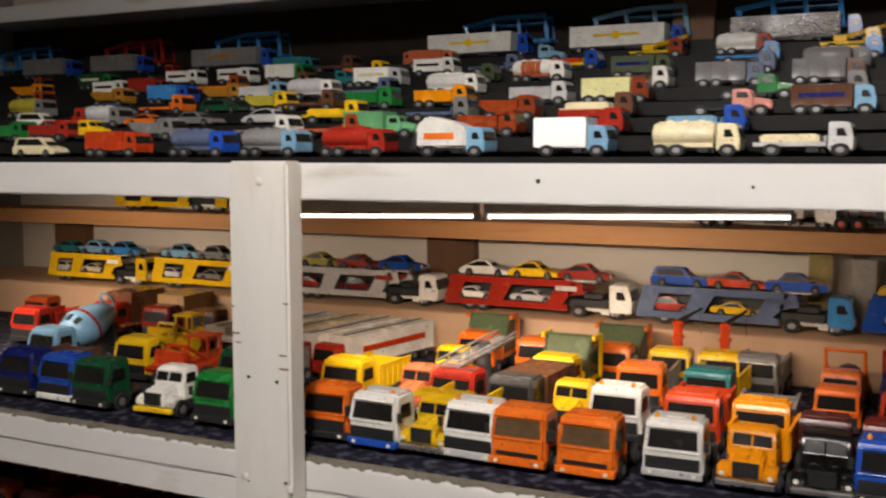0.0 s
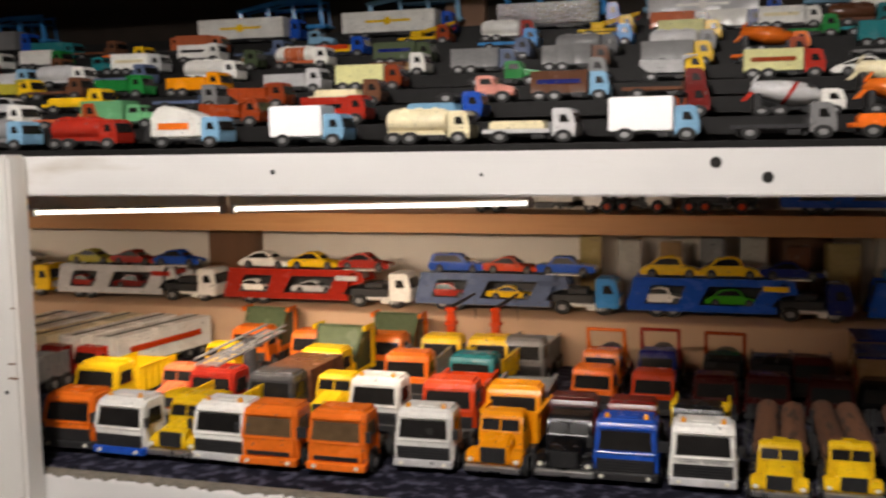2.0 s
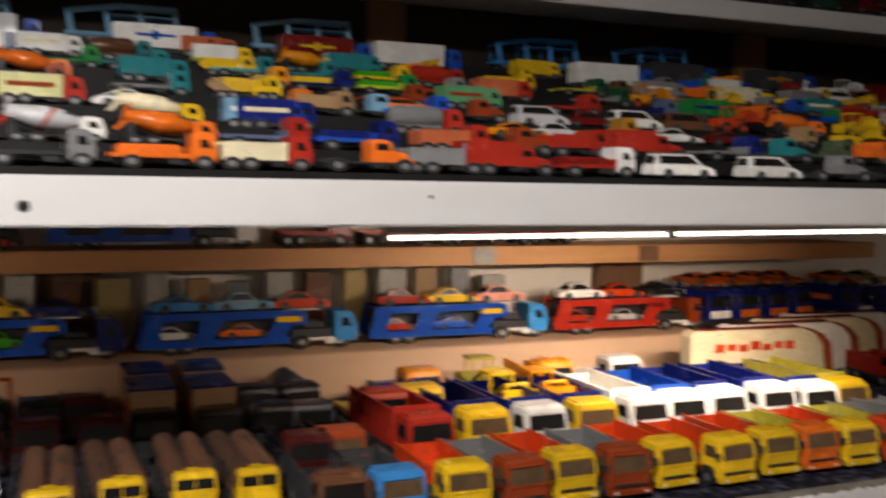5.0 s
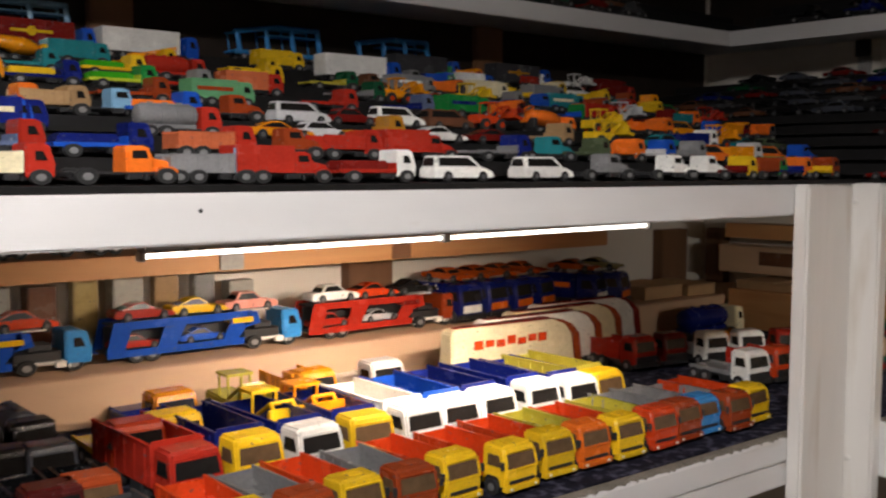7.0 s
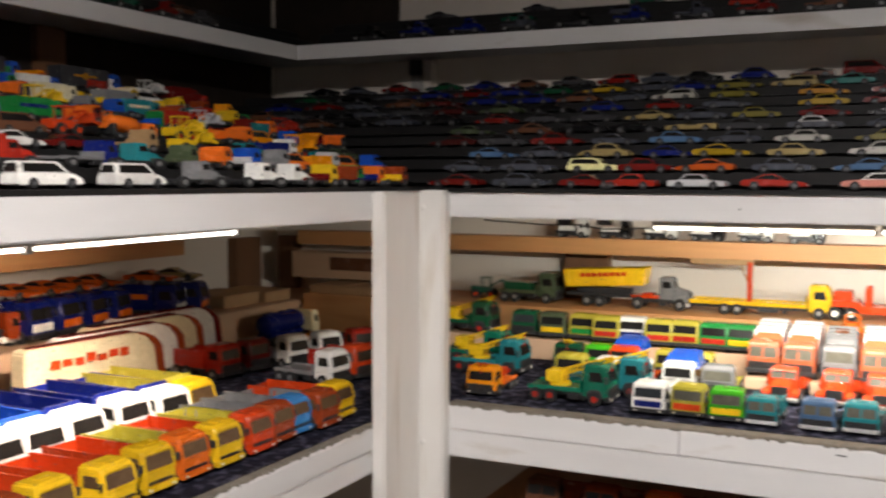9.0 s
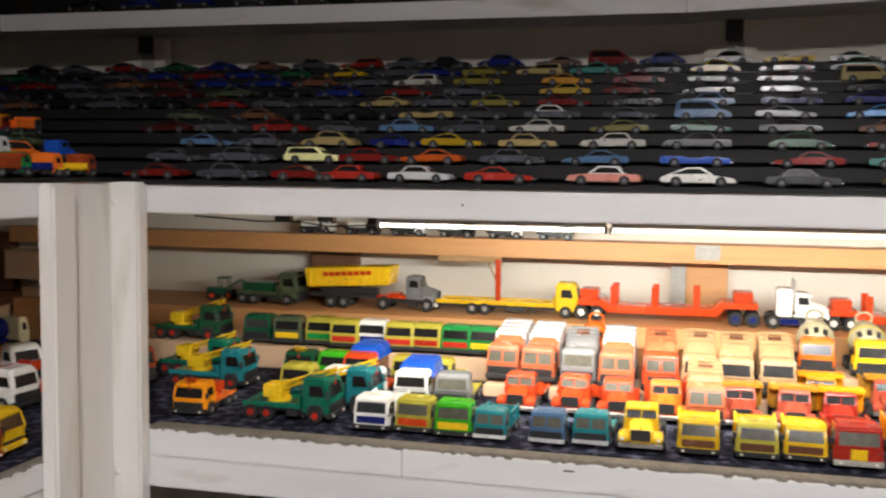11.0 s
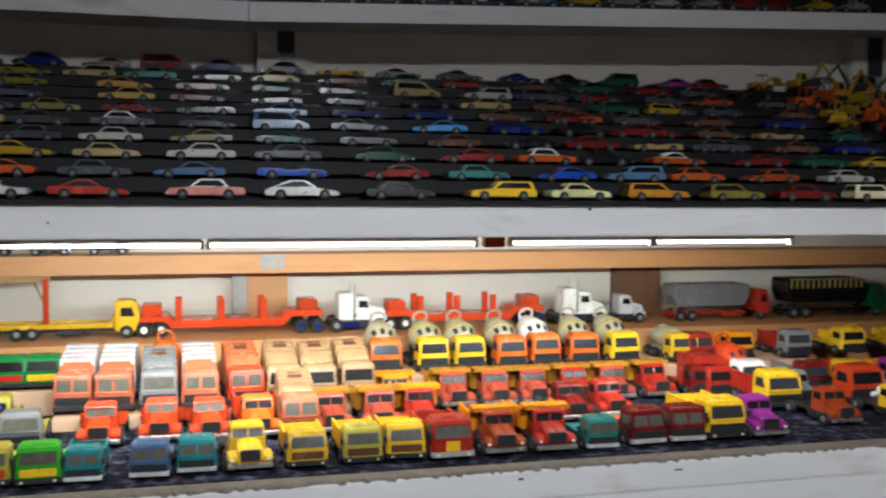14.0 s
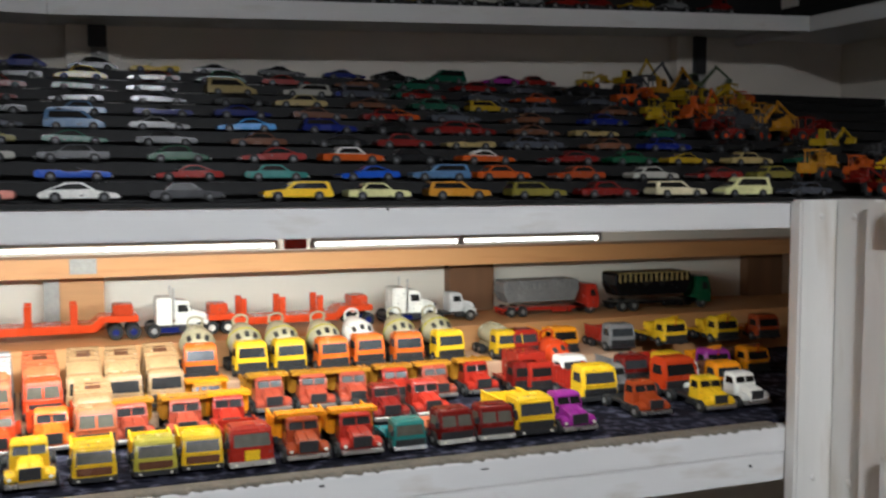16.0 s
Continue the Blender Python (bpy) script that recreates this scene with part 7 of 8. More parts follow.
DECK_B_4 = (
    (-0.953, "flat", "rust", "amber", ""),
    (-0.870, "crane", "yellow", "yellow", ""),
    (-0.767, "crane", "yellow", "yellow", ""),
    (-0.658, "tipper", "grey", "red", ""),
    (-0.555, "dumper", "amber", "amber", ""),
    (-0.485, "tipper", "red", "red", ""),
    (-0.458, "tank", "yellow", "putty", ""),
    (-0.360, "mixer", "yellow", "putty", "stripe=olive"),
    (-0.293, "mixer", "orange", "putty", "stripe=olive"),
    (-0.234, "mixer", "orange", "white", ""),
    (-0.176, "mixer", "orange", "putty", "stripe=olive"),
    (-0.114, "mixer", "yellow", "putty", "stripe=olive"),
    (-0.058, "mixer", "yellow", "putty", "stripe=olive glass=black"),
    (0.013, "mixer", "orange", "putty", ""),
    (0.322, "mixer", "orange", "orange", ""),
    (0.474, "flat", "green", "green", "low=yellow"),
    (0.516, "flat", "green", "green", "low=red"),
    (0.562, "flat", "olive", "olive", "low=red"),
    (0.603, "flat", "olive", "olive", "low=red"),
    (0.649, "flat", "white", "white", "low=navy"),
    (0.690, "flat", "olive", "olive", "low=red"),
    (0.734, "flat", "olive", "olive", "low=green"),
    (0.785, "flat", "army", "darkgreen", "low=yellow"),
    (0.838, "tipper", "darkgreen", "army", ""),
)
DECK_B_4_AT = (1.695, 0.95)
TOW_Y = 0.594


# ---- placing the toys ----
GLASSES = {"pale": PALEGLASS, "amber": AMBERGLASS, "black": GLASS}
rng = random.Random(7)
WRITTEN = []


def extras(text):
    """Reads the options of a listed toy."""
    o = dict(p.split("=") for p in text.split())
    made = {k: o[k] for k in ("low", "bumper", "top", "stripe") if o.get(k)}
    if o.get("glass"):
        made["glass"] = GLASSES[o["glass"]]
    if o.get("h"):
        made["tall"] = {"s": 0.036, "m": 0.058}[o["h"]]
    if o.get("beacons"):
        made["beacons"] = True
    if o.get("size"):
        made["size"] = float(o["size"])
    return made


def along(row):
    """How long each toy may be, so that neighbours on a step don't meet."""
    xs = [r[0] for r in row]
    return [min((abs(b - a) for b in xs if b != a), default=0.2) for a in xs]


def tier_toys(row, k):
    """Toys standing side-on on a step of the north run, noses to the east."""
    y, z = row_a(k)
    for (x, kind, cab, body, ex), room in zip(row, along(row)):
        tilt = rng.uniform(-2.5, 2.5)
        if kind.startswith("car:"):
            s = 1.0 if kind != "car:van" else 0.95
            car(kind[4:], cab, pose(x + 0.033 * s, y, z, 0, 0, tilt), s, group="toy cars among trucks")
        elif kind.startswith("semi:"):
            o = extras(ex)
            semi("box", cab, pose(x + 0.102, y, z, 0, 0, tilt * 0.3), 0.62, FOIL if kind == "semi:foil" else None, o.get("stripe"), label="crinkled foil-sided toy articulated truck on the top step" if kind == "semi:foil" else "", n=0.225 if room > 0.2 else 0.165)
        elif kind == "frame":
            frame_trailer(cab, pose(x + 0.075, y, z, 0, 0, tilt * 0.3), 0.78)
        elif kind == "loader":
            loader(cab, pose(x + 0.018, y, z, 0, 0, tilt), 0.6)
        else:
            o = extras(ex)
            if o.get("stripe") == "y":
                o["stripe"] = "yellow"
            if kind == "box" and "stripe" not in o and 0 < k < 7 and rng.random() < 0.5:
                o["stripe"] = rng.choice([c for c in ("red", "white", "mustard", "navy", "rust", "cream") if c != body])
            s = 0.60 if kind not in ("b_tractor", "tractor") else 0.66
            n = {"tractor": 0.05, "b_tractor": 0.05, "dumper": 0.055}.get(kind)
            truck(kind, cab, body, pose(x + 0.5 * s * 0.112, y, z, 0, 0, tilt), s, fine=False, length=n, group="toy trucks on the steps", stretch=(1.10, 1.0, 0.62 if "mixer" in kind else 0.80), **{"tall": 0.042, **o})


def tier_cars(row, k):
    """Toy cars standing side-on on a step of the east run."""
    x, z = row_b(k)
    # listed paints swapped for darker ones, more so behind the front step
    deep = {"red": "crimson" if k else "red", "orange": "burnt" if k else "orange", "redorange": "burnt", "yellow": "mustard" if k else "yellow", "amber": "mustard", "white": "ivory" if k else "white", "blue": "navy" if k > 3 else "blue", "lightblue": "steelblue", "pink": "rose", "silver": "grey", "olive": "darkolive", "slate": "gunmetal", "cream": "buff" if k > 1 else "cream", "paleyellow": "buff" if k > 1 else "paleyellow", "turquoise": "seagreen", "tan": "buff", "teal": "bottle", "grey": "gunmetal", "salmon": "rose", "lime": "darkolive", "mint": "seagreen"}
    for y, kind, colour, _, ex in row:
        # more near-black cars at the rear and south put the dim light into paint
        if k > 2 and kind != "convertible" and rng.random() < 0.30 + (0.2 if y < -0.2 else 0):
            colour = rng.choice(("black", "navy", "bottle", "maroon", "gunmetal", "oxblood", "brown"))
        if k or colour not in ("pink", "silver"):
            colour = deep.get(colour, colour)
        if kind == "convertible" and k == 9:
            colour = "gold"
        way = rng.random() < 0.62
        s = rng.uniform(1.02, 1.14)
        turn = (-90 if way else 90) + rng.uniform(-3, 3)
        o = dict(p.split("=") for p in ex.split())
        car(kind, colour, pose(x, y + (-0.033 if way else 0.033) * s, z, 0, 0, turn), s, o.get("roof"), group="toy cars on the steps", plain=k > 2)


LIFT = 0.034     # how much the rear rows of the east deck are raised


def deck_toys(row, at, run):
    """Toys parked nose outward on a lower deck."""
    for v, kind, cab, body, ex in row:
        d, s = at
        if at == (0.865, 1.2):
            d, s = (0.907, 1.12) if v > -0.17 else (0.872, 1.15)
        o = extras(ex)
        bonneted, front_b = kind.startswith("b_"), at[0] == 1.378 and not kind.startswith("b_")
        jig, yaw = rng.uniform(-0.006, 0.006), rng.uniform(-3, 3)
        if at[0] == 1.378:
            d = 1.364
        if run == "b":
            s *= o.pop("size", 1.16 if kind.startswith("b_") else 1.0)
        if run == "a" and at == (0.865, 1.2) and cab == "white":
            o.setdefault("bumper", "silver")
        if o.get("glass") is AMBERGLASS:
            o.setdefault("bumper", cab)
        if kind == "b_logs":
            s = 0.98
        m = pose(v, d + jig, ZDECK, 0, 0, -90 + yaw) if run == "a" else pose(d + jig, v, ZDECK + 0.0005 + (LIFT / 2 if d > 1.58 and 0.03 < v < 0.455 else LIFT if d > 1.66 else 0), 0, 0, 180 + yaw)
        if run == "b" and kind in ("mixer", "tank", "tipper") and "glass" not in o:
            o["glass"] = STEELGLASS
        if run == "a" and d > 0.98 and -0.06 < v < 0.46:
            s = at[1] * 0.86
        if kind == "loader":
            loader(cab, m, s)
        else:
            n = None
            if run == "a" and at[0] < 0.9:
                n = 0.12 if kind == "b_logs" else None if "tractor" in kind else 0.064 if s > 1 else 0.105
            if run == "a" and s == 1.08:
                n = 0.12
            if run == "b":
                n = 0.045 if kind.startswith("b_") else 0.058
            if run == "b" and kind == "refuse":
                n = 0.100 if d == 1.6 and cab != "grey" else 0.058
            made = truck(kind, cab, body, m, s, bed=0.036 if at[1] == 1.08 else 0.024, group="toy trucks on the lower deck", stretch=(1, 0.95 if run == "b" and bonneted else 0.94 if front_b else 1, 0.88 if kind == "b_logs" else 0.92 if run == "a" else 0.98 if kind == "refuse" else 0.94 if kind == "mixer" else 0.79 if front_b else 0.84), length=n, pairs=at[0] not in (0.865, 0.870, 1.378), fine=2 if at[0] in (0.865, 0.870, 1.378) else 1, **o)
            if run == "a" and at[1] == 1.2 and cab == "white" and v > 0.06:
                WRITTEN.append(made)



def fill_gaps(row, a, b, gap, kinds, colours):
    """Adds toys where a listed row leaves a stretch of its step free."""
    made, v = list(row), a
    while v < b:
        if all(abs(v - r[0]) > gap for r in made):
            kind = rng.choice(kinds)
            made.append((v + rng.uniform(-0.006, 0.006), kind, rng.choice(colours), rng.choice(colours), ""))
        v += 0.012
    return made


MIXED = ("red", "rust", "orange", "yellow", "amber", "teal", "green", "navy", "grey", "darkgrey", "silver", "maroon", "white", "army", "brown", "blue")
# filler paints; DARKEST and DIGGERS carry some of the dim light there
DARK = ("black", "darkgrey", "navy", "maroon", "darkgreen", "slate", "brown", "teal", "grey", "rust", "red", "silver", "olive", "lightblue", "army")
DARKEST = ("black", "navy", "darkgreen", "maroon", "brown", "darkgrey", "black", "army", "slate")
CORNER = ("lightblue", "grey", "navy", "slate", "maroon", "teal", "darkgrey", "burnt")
DIGGERS = ("mustard", "ochre", "mustard", "burnt", "brown", "mustard", "maroon", "darkgrey")
for k, row in enumerate((TIER_A_0, TIER_A_1, TIER_A_2, TIER_A_3, TIER_A_4, TIER_A_5, TIER_A_6, TIER_A_7, TIER_A_8, TIER_A_9)):
    tier_toys(fill_gaps(row, 0.86, (1.29, 1.37, 1.46, 1.50)[min(k, 3)], 0.054, ("dumper", "flat", "loader", "car:coupe", "car:saloon", "b_tractor", "tipper", "car:van"), MIXED) if k < 9 else row, k)
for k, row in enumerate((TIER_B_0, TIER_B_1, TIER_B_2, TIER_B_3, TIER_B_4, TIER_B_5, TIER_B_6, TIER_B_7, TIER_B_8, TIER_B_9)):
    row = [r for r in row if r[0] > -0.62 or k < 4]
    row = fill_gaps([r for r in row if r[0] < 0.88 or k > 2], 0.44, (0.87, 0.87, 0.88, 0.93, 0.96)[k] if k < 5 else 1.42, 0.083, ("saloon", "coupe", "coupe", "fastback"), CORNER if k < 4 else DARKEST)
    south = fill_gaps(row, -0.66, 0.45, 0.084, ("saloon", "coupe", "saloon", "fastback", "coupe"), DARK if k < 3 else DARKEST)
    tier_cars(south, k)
    x, z = row_b(k)
    taken = {9: (-0.815, -0.895, -0.965), 8: (-0.85,), 7: (-0.90,), 6: (-0.83,), 5: (-0.91,), 3: (-0.94,), 1: (-0.95,)}.get(k, ())
    standing = list(south) + [(y, "", "", "", "") for y in taken]
    for r in fill_gaps(standing, -0.97, -0.66, 0.066, ("loader",), DIGGERS)[len(standing):]:
        loader(r[2], pose(x, r[0], z, 0, 0, rng.choice((-90, -60, 90, 120))), rng.uniform(0.55, 0.8), label=r[2] + " toy digger among others on the steps")
for k, y, turn, c, lift in ((9, -0.815, -75, "mustard", 0.9), (9, -0.895, 100, "darkgrey", 0.8), (9, -0.965, -100, "army", 0.7), (8, -0.85, -80, "ochre", 0.9), (7, -0.90, -95, "mustard", 0.5), (6, -0.83, -60, "burnt", 0.7), (5, -0.91, -85, "ochre", 0.6), (3, -0.94, -70, "mustard", 0.4), (1, -0.95, 110, "yellow", 0.3)):
    x, z = row_b(k)
    excavator(c, pose(x, y, z, 0, 0, turn), 0.78, lift)
for row, at in ((DECK_A_0, DECK_A_0_AT), (DECK_A_1, DECK_A_1_AT), (DECK_A_2, DECK_A_2_AT), (DECK_A_3, DECK_A_3_AT), (DECK_A_4, DECK_A_4_AT), (DECK_A_5, DECK_A_5_AT)):
    deck_toys(row, at, "a")
for row, at in ((DECK_B_0, DECK_B_0_AT), (DECK_B_1, DECK_B_1_AT), (DECK_B_2, DECK_B_2_AT), (DECK_B_3, DECK_B_3_AT), (DECK_B_4, DECK_B_4_AT)):
    deck_toys(row, at, "b")
for x0, y0, y1, high in ((1.685, YC, 0.028, LIFT), (1.59, 0.032, 0.452, LIFT / 2), (1.685, 0.456, 1.12, LIFT)):
    slab("shelf_board", x0, 1.799, y0, y1, ZDECK + 0.0008, ZDECK + 0.0003 + high, PLYWOOD, label="low plywood board under the rear trucks", category="shelf")

# ---- rear step, north run: car transporters side-on ----
STEP = 1.172
YT = 1.432
transporter("yellow", "yellow", pose(-1.215, YT, STEP), 1.0, top_cars=(("coupe", "teal"), ("saloon", "lightblue"), ("saloon", "sky")), inner=(("saloon", "silver"), ("coupe", "cream")))
transporter("yellow", "yellow", pose(-0.925, YT + 0.004, STEP), 1.15, top_cars=(("saloon", "lightblue"), ("saloon", "grey"), ("coupe", "silver")), inner=(("coupe", "silver"), ("coupe", "grey")))
transporter("silver", "white", pose(-0.629, YT, STEP), 1.15, panel="red", top_cars=(("coupe", "olive"), ("coupe", "red"), ("fastback", "blue")), inner=(("coupe", "red"), ("saloon", "maroon")))
transporter("red", "white", pose(-0.321, YT, STEP), 1.2, panel="silver", top_cars=(("fastback", "white"), ("fastback", "yellow"), ("fastback", "red")), inner=(("coupe", "white"), ("coupe", "silver")))
transporter("slate", "sky", pose(-0.028, YT, STEP), 1.17, panel="slate", top_cars=(("estate", "blue"), ("coupe", "redorange"), ("saloon", "blue")), inner=(("saloon", "red"), ("coupe", "yellow")))
transporter("blue", "navy", pose(0.263, YT, STEP), 1.15, panel="yellow", top_cars=(("beetle", "yellow"), ("beetle", "yellow"), ("coupe", "navy")), inner=(("beetle", "white"), ("beetle", "grassgreen")))
transporter("blue", "sky", pose(0.568, YT, STEP), 1.18, panel="yellow", top_cars=(("coupe", "sky"), ("saloon", "lightblue"), ("fastback", "redorange")), inner=(("coupe", "white"), ("coupe", "orange")))
transporter("blue", "sky", pose(0.865, YT, STEP), 1.14, panel="yellow", top_cars=(("coupe", "red"), ("coupe", "yellow"), ("saloon", "pink")), inner=(("coupe", "red"), ("coupe", "blue")))
transporter("red", "rust", pose(1.150, YT, STEP), 1.12, panel="maroon", top_cars=(("saloon", "white"), ("coupe", "redorange"), ("coupe", "black")), inner=(("saloon", "red"), ("coupe", "silver")))
for i, (x, y) in enumerate(((1.170, 1.412), (1.232, 1.416), (1.294, 1.420), (1.352, 1.424), (1.462, 1.400), (1.520, 1.395))):
    # navy and burnt paint put the dimness of the corner into the toys' colour
    c = "navy"
    m = pose(x, y - 0.02, STEP, 0, 0, -82 + 3 * i)
    truck("box", c, c, m, 1.1, group="toy trucks on the rear step", length=0.07, low="white" if i in (0, 4) else "orange", stripe="orange", tall=0.040, label="blue toy transporter with white and orange panels, nose outward")
    car("coupe", "burnt" if i != 5 else "buff", m @ pose(-0.008, 0, 1.1 * 0.0570), 1.35, label="red toy car on top of a transporter", group="cars on transporters")
# white coach-sided articulated trucks in a row, noses outward
for i in range(5):
    root = semi("box", "cream" if i == 2 else "white", pose(-0.655 - 0.050 * i, 1.122 - 0.003 * i, ZDECK + 0.0005, 0, 0, -100 + i), 0.84, stripe="redorange", cabcol=("red", "maroon", "red", "white", "red")[i], n=0.215, label="pale toy articulated truck with a red band, nose outward")

    def roof_line(bm):
        box(bm, -0.254, -0.048, -0.0022, 0.0022, 0.0636, 0.0652)
        soften(bm, 0.0004)
    part("roof_line", "roof_line", roof_line, BLACKPLASTIC, root, "dark line along the roof")
# rounded box trailers parked side by side, noses to the east
for i, (c, nose) in enumerate((("cream", "rust"), ("white", "rust"), ("cream", "rust"), ("white", "maroon"))):
    def shell(bm):
        prism(bm, ((-0.225, 0.012), (-0.014, 0.012), (-0.020, 0.060), (-0.032, 0.076), (-0.052, 0.084), (-0.219, 0.087), (-0.225, 0.082)), 0.0155, 0.10, 0.05)
        soften(bm, 0.002, 2)

    def nose_shell(bm):
        prism(bm, ((-0.0138, 0.012), (0, 0.012), (-0.006, 0.060), (-0.018, 0.074), (-0.036, 0.0825), (-0.0515, 0.0835), (-0.0318, 0.076), (-0.0198, 0.060)), 0.0155, 0.10, 0.05)
        soften(bm, 0.0010)

    def rib(bm):
        box(bm, -0.214, -0.056, -0.0075, 0.0075, 0, 0.0030)
        soften(bm, 0.001)

    root = new("toy_trailer")
    root.matrix_basis = pose(1.245 + 0.088 * i, 1.240 + 0.0345 * i, ZDECK + 0.0005) @ Matrix.Diagonal((1.14, 1, 1.0, 1))
    tagged(root, c + " toy box trailer with rounded " + nose + " nose in a row", "toy trailer", "rounded trailers in a row")
    b = part("shell", "round_shell", shell, paint(c), root, smooth=True)
    part("nose", "round_nose", nose_shell, paint(nose), root, nose + " rounded nose", smooth=True)
    part("roof_rib", "trailer_rib", rib, paint("maroon"), b, "dark red roof rib", at=(0, 0, 0.0848))
    if i == 0:
        for j in range(7):
            def bar(bm):
                box(bm, 0, 0.013, -0.0010, 0.0010, 0, (0.012, 0.009, 0.010)[j % 3])
            part("red_bar", ("trailer_bar", j % 3), bar, paint("redorange"), b, "plain red bar of lettering", at=(-0.190 + 0.018 * j, -0.0147, 0.056 + 0.002 * (j % 2)))
    wheels(root, (-0.03, -0.17, -0.192), 0.0145, 0.0118, w=0.006, pairs=True)
semi("tank", "navy", pose(1.735, 1.295, ZDECK + 0.0005), 0.95, cabcol="cream", label="navy toy tank truck with a cream cab in the corner", n=0.12)
# mixed trucks standing about in the corner of the deck
for x, y, k, c, b, turn in ((1.315, 1.160, "tipper", "red", "red", -95), (1.375, 1.150, "flat", "maroon", "red", -100), (1.432, 1.115, "flat", "white", "silver", -105), (1.487, 1.090, "tipper", "white", "amber", -112), (1.545, 1.060, "flat", "red", "maroon", -118), (1.600, 1.030, "tipper", "grey", "brown", -125), (1.345, 0.985, "flat", "white", "grey", -95), (1.400, 0.975, "tipper", "redorange", "red", -100), (1.455, 0.950, "b_tractor", "grey", "grey", -110), (1.515, 0.925, "tipper", "rust", "brown", -118)):
    truck(k, c, b, pose(x, y, ZDECK + 0.0005, 0, 0, turn), 0.95, group="toy trucks in the corner", pairs=True, fine=1)


def carton(name, x0, x1, y0, y1, z0, z1, mat, label, panel=None, turn=0):
    """A carton with folded flaps and a label."""
    c, h = ((x0 + x1) / 2, (y0 + y1) / 2, z0), ((x1 - x0) / 2, (y1 - y0) / 2, z1 - z0)
    root = new(name)
    root.matrix_basis = pose(*c, 0, 0, turn)
    tagged(root, label, "box", "cardboard boxes")

    def body(bm):
        box(bm, -h[0], h[0], -h[1], h[1], 0, h[2] - 0.0082)
        soften(bm, 0.0012)
    part("case", (name, h), body, mat, root)

    def lid(bm):
        box(bm, -h[0] - 0.001, h[0] + 0.001, -h[1] - 0.001, -h[1] * 0.06, h[2] - 0.008, h[2] - 0.006)
        box(bm, -h[0] - 0.001, h[0] + 0.001, h[1] * 0.02, h[1] + 0.001, h[2] - 0.008, h[2] - 0.0055)
    part("flap", (name, "lid", h), lid, mat, root)
    if panel:
        def label_panel(bm):
            box(bm, -h[0] * 0.2, h[0] * 0.8, -h[1] - 0.0008, -h[1] - 0.0001, h[2] * 0.3, h[2] * 0.75)
        part("label_panel", (name, "panel", h), label_panel, panel, root, "dark printed label panel")


carton("carton", 1.605, 1.715, 1.40, 1.50, STEP, 1.202, CARD, "small brown cardboard tray in the corner")
carton("carton", 1.722, 1.806, 1.39, 1.50, STEP, 1.199, CARD, "open brown cardboard tray in the corner")
carton("carton", 1.822, 1.952, 1.185, 1.352, 1.1855, 1.207, CARD, "shallow brown cardboard tray in the corner")
carton("carton", 1.800, 2.040, 1.300, 1.350, 1.2075, 1.268, PLYWOOD, "long pale printed carton with a dark label", paint("brown"), -90)

# pale boxes standing behind the transporters
for i in range(17):
    w, h = rng.uniform(0.026, 0.044), rng.uniform(0.082, 0.106)
    x0 = -0.08 + 0.056 * i
    c = ("buff", "ivory", "tan", "grey", "ivory", "brown")[i % 6]

    def pack(bm):
        box(bm, -w / 2, w / 2, -0.012, 0.012, 0, h)
        soften(bm, 0.0015, 2)

    root = new("small_carton")
    root.matrix_basis = pose(x0, 1.505, STEP, 0, 0, rng.uniform(-8, 8))
    tagged(root, "small pale printed carton behind the car transporters", "box", "small cartons")
    part("case", ("pack", i), pack, paint(c), root)
# pale strips on the upper steps of the east run, where treads look lighter
for k, y, n in ((7, 0.126, 0.030), (7, 0.010, 0.045), (6, 0.204, 0.014), (6, 0.120, 0.025), (6, 0.030, 0.030), (8, 0.035, 0.035), (8, -0.30, 0.012), (7, -0.27, 0.012), (9, 0.205, 0.028), (9, 0.100, 0.022), (9, -0.002, 0.034), (8, 0.112, 0.040), (8, 0.215, 0.020), (7, 0.222, 0.022), (9, -0.100, 0.030), (8, -0.092, 0.026), (8, 0.300, 0.018)):
    x, z = row_b(k)
    slab("label_strip", x - 0.0295, x - 0.0200, y - n / 2, y + n / 2, z + 0.0002, z + 0.0012, paint("ivory"), "", "pale strip on a step between cars", "label", bevel=0.0002)
# lamp lead along the underside of the shelf
lead = bpy.data.curves.new("lamp_lead", "CURVE")
lead.dimensions, lead.bevel_depth, lead.bevel_resolution = "3D", 0.0011, 2
line = lead.splines.new("POLY")
line.points.add(4)
for q, p in zip(line.points, ((1.415, 0.546, 1.352), (1.415, 0.612, 1.3490), (1.417, 0.650, 1.354), (1.418, 0.700, 1.353), (1.417, 0.790, 1.358))):
    q.co = (*p, 1)
lead.materials.append(BLACKPLASTIC)
ob = new("lamp_lead", lead)
tagged(ob, "thin black lead running to the tube lamps", "cable")
for y in (0.612, 0.668):
    slab("cable_clip", 1.409, 1.423, y - 0.010, y + 0.010, 1.3545, 1.3768, BLACKPLASTIC, "", "black clip holding the lamp lead", "clip", bevel=0.001)

# rear shelf above the pine strip, north run
SHELF = 1.3042
for x, c in ((-1.08, "yellow"), (-0.78, "yellow")):
    transporter(c, c, pose(x, 1.497, SHELF), 1.1, panel="amber")
semi("box", "white", pose(-0.06, 1.497, SHELF), 0.95, cabcol="white", label="white toy articulated truck on the rear shelf")
for x, k, c, b in ((0.035, "mixer", "white", "orange"), (0.145, "flat", "black", "darkgrey")):
    truck(k, c, b, pose(x, 1.495, SHELF), 1.0, length=0.05, hub=paint("redorange"), group="toy trucks on the rear shelf")
transporter("blue", "white", pose(0.445, 1.497, SHELF), 1.1)
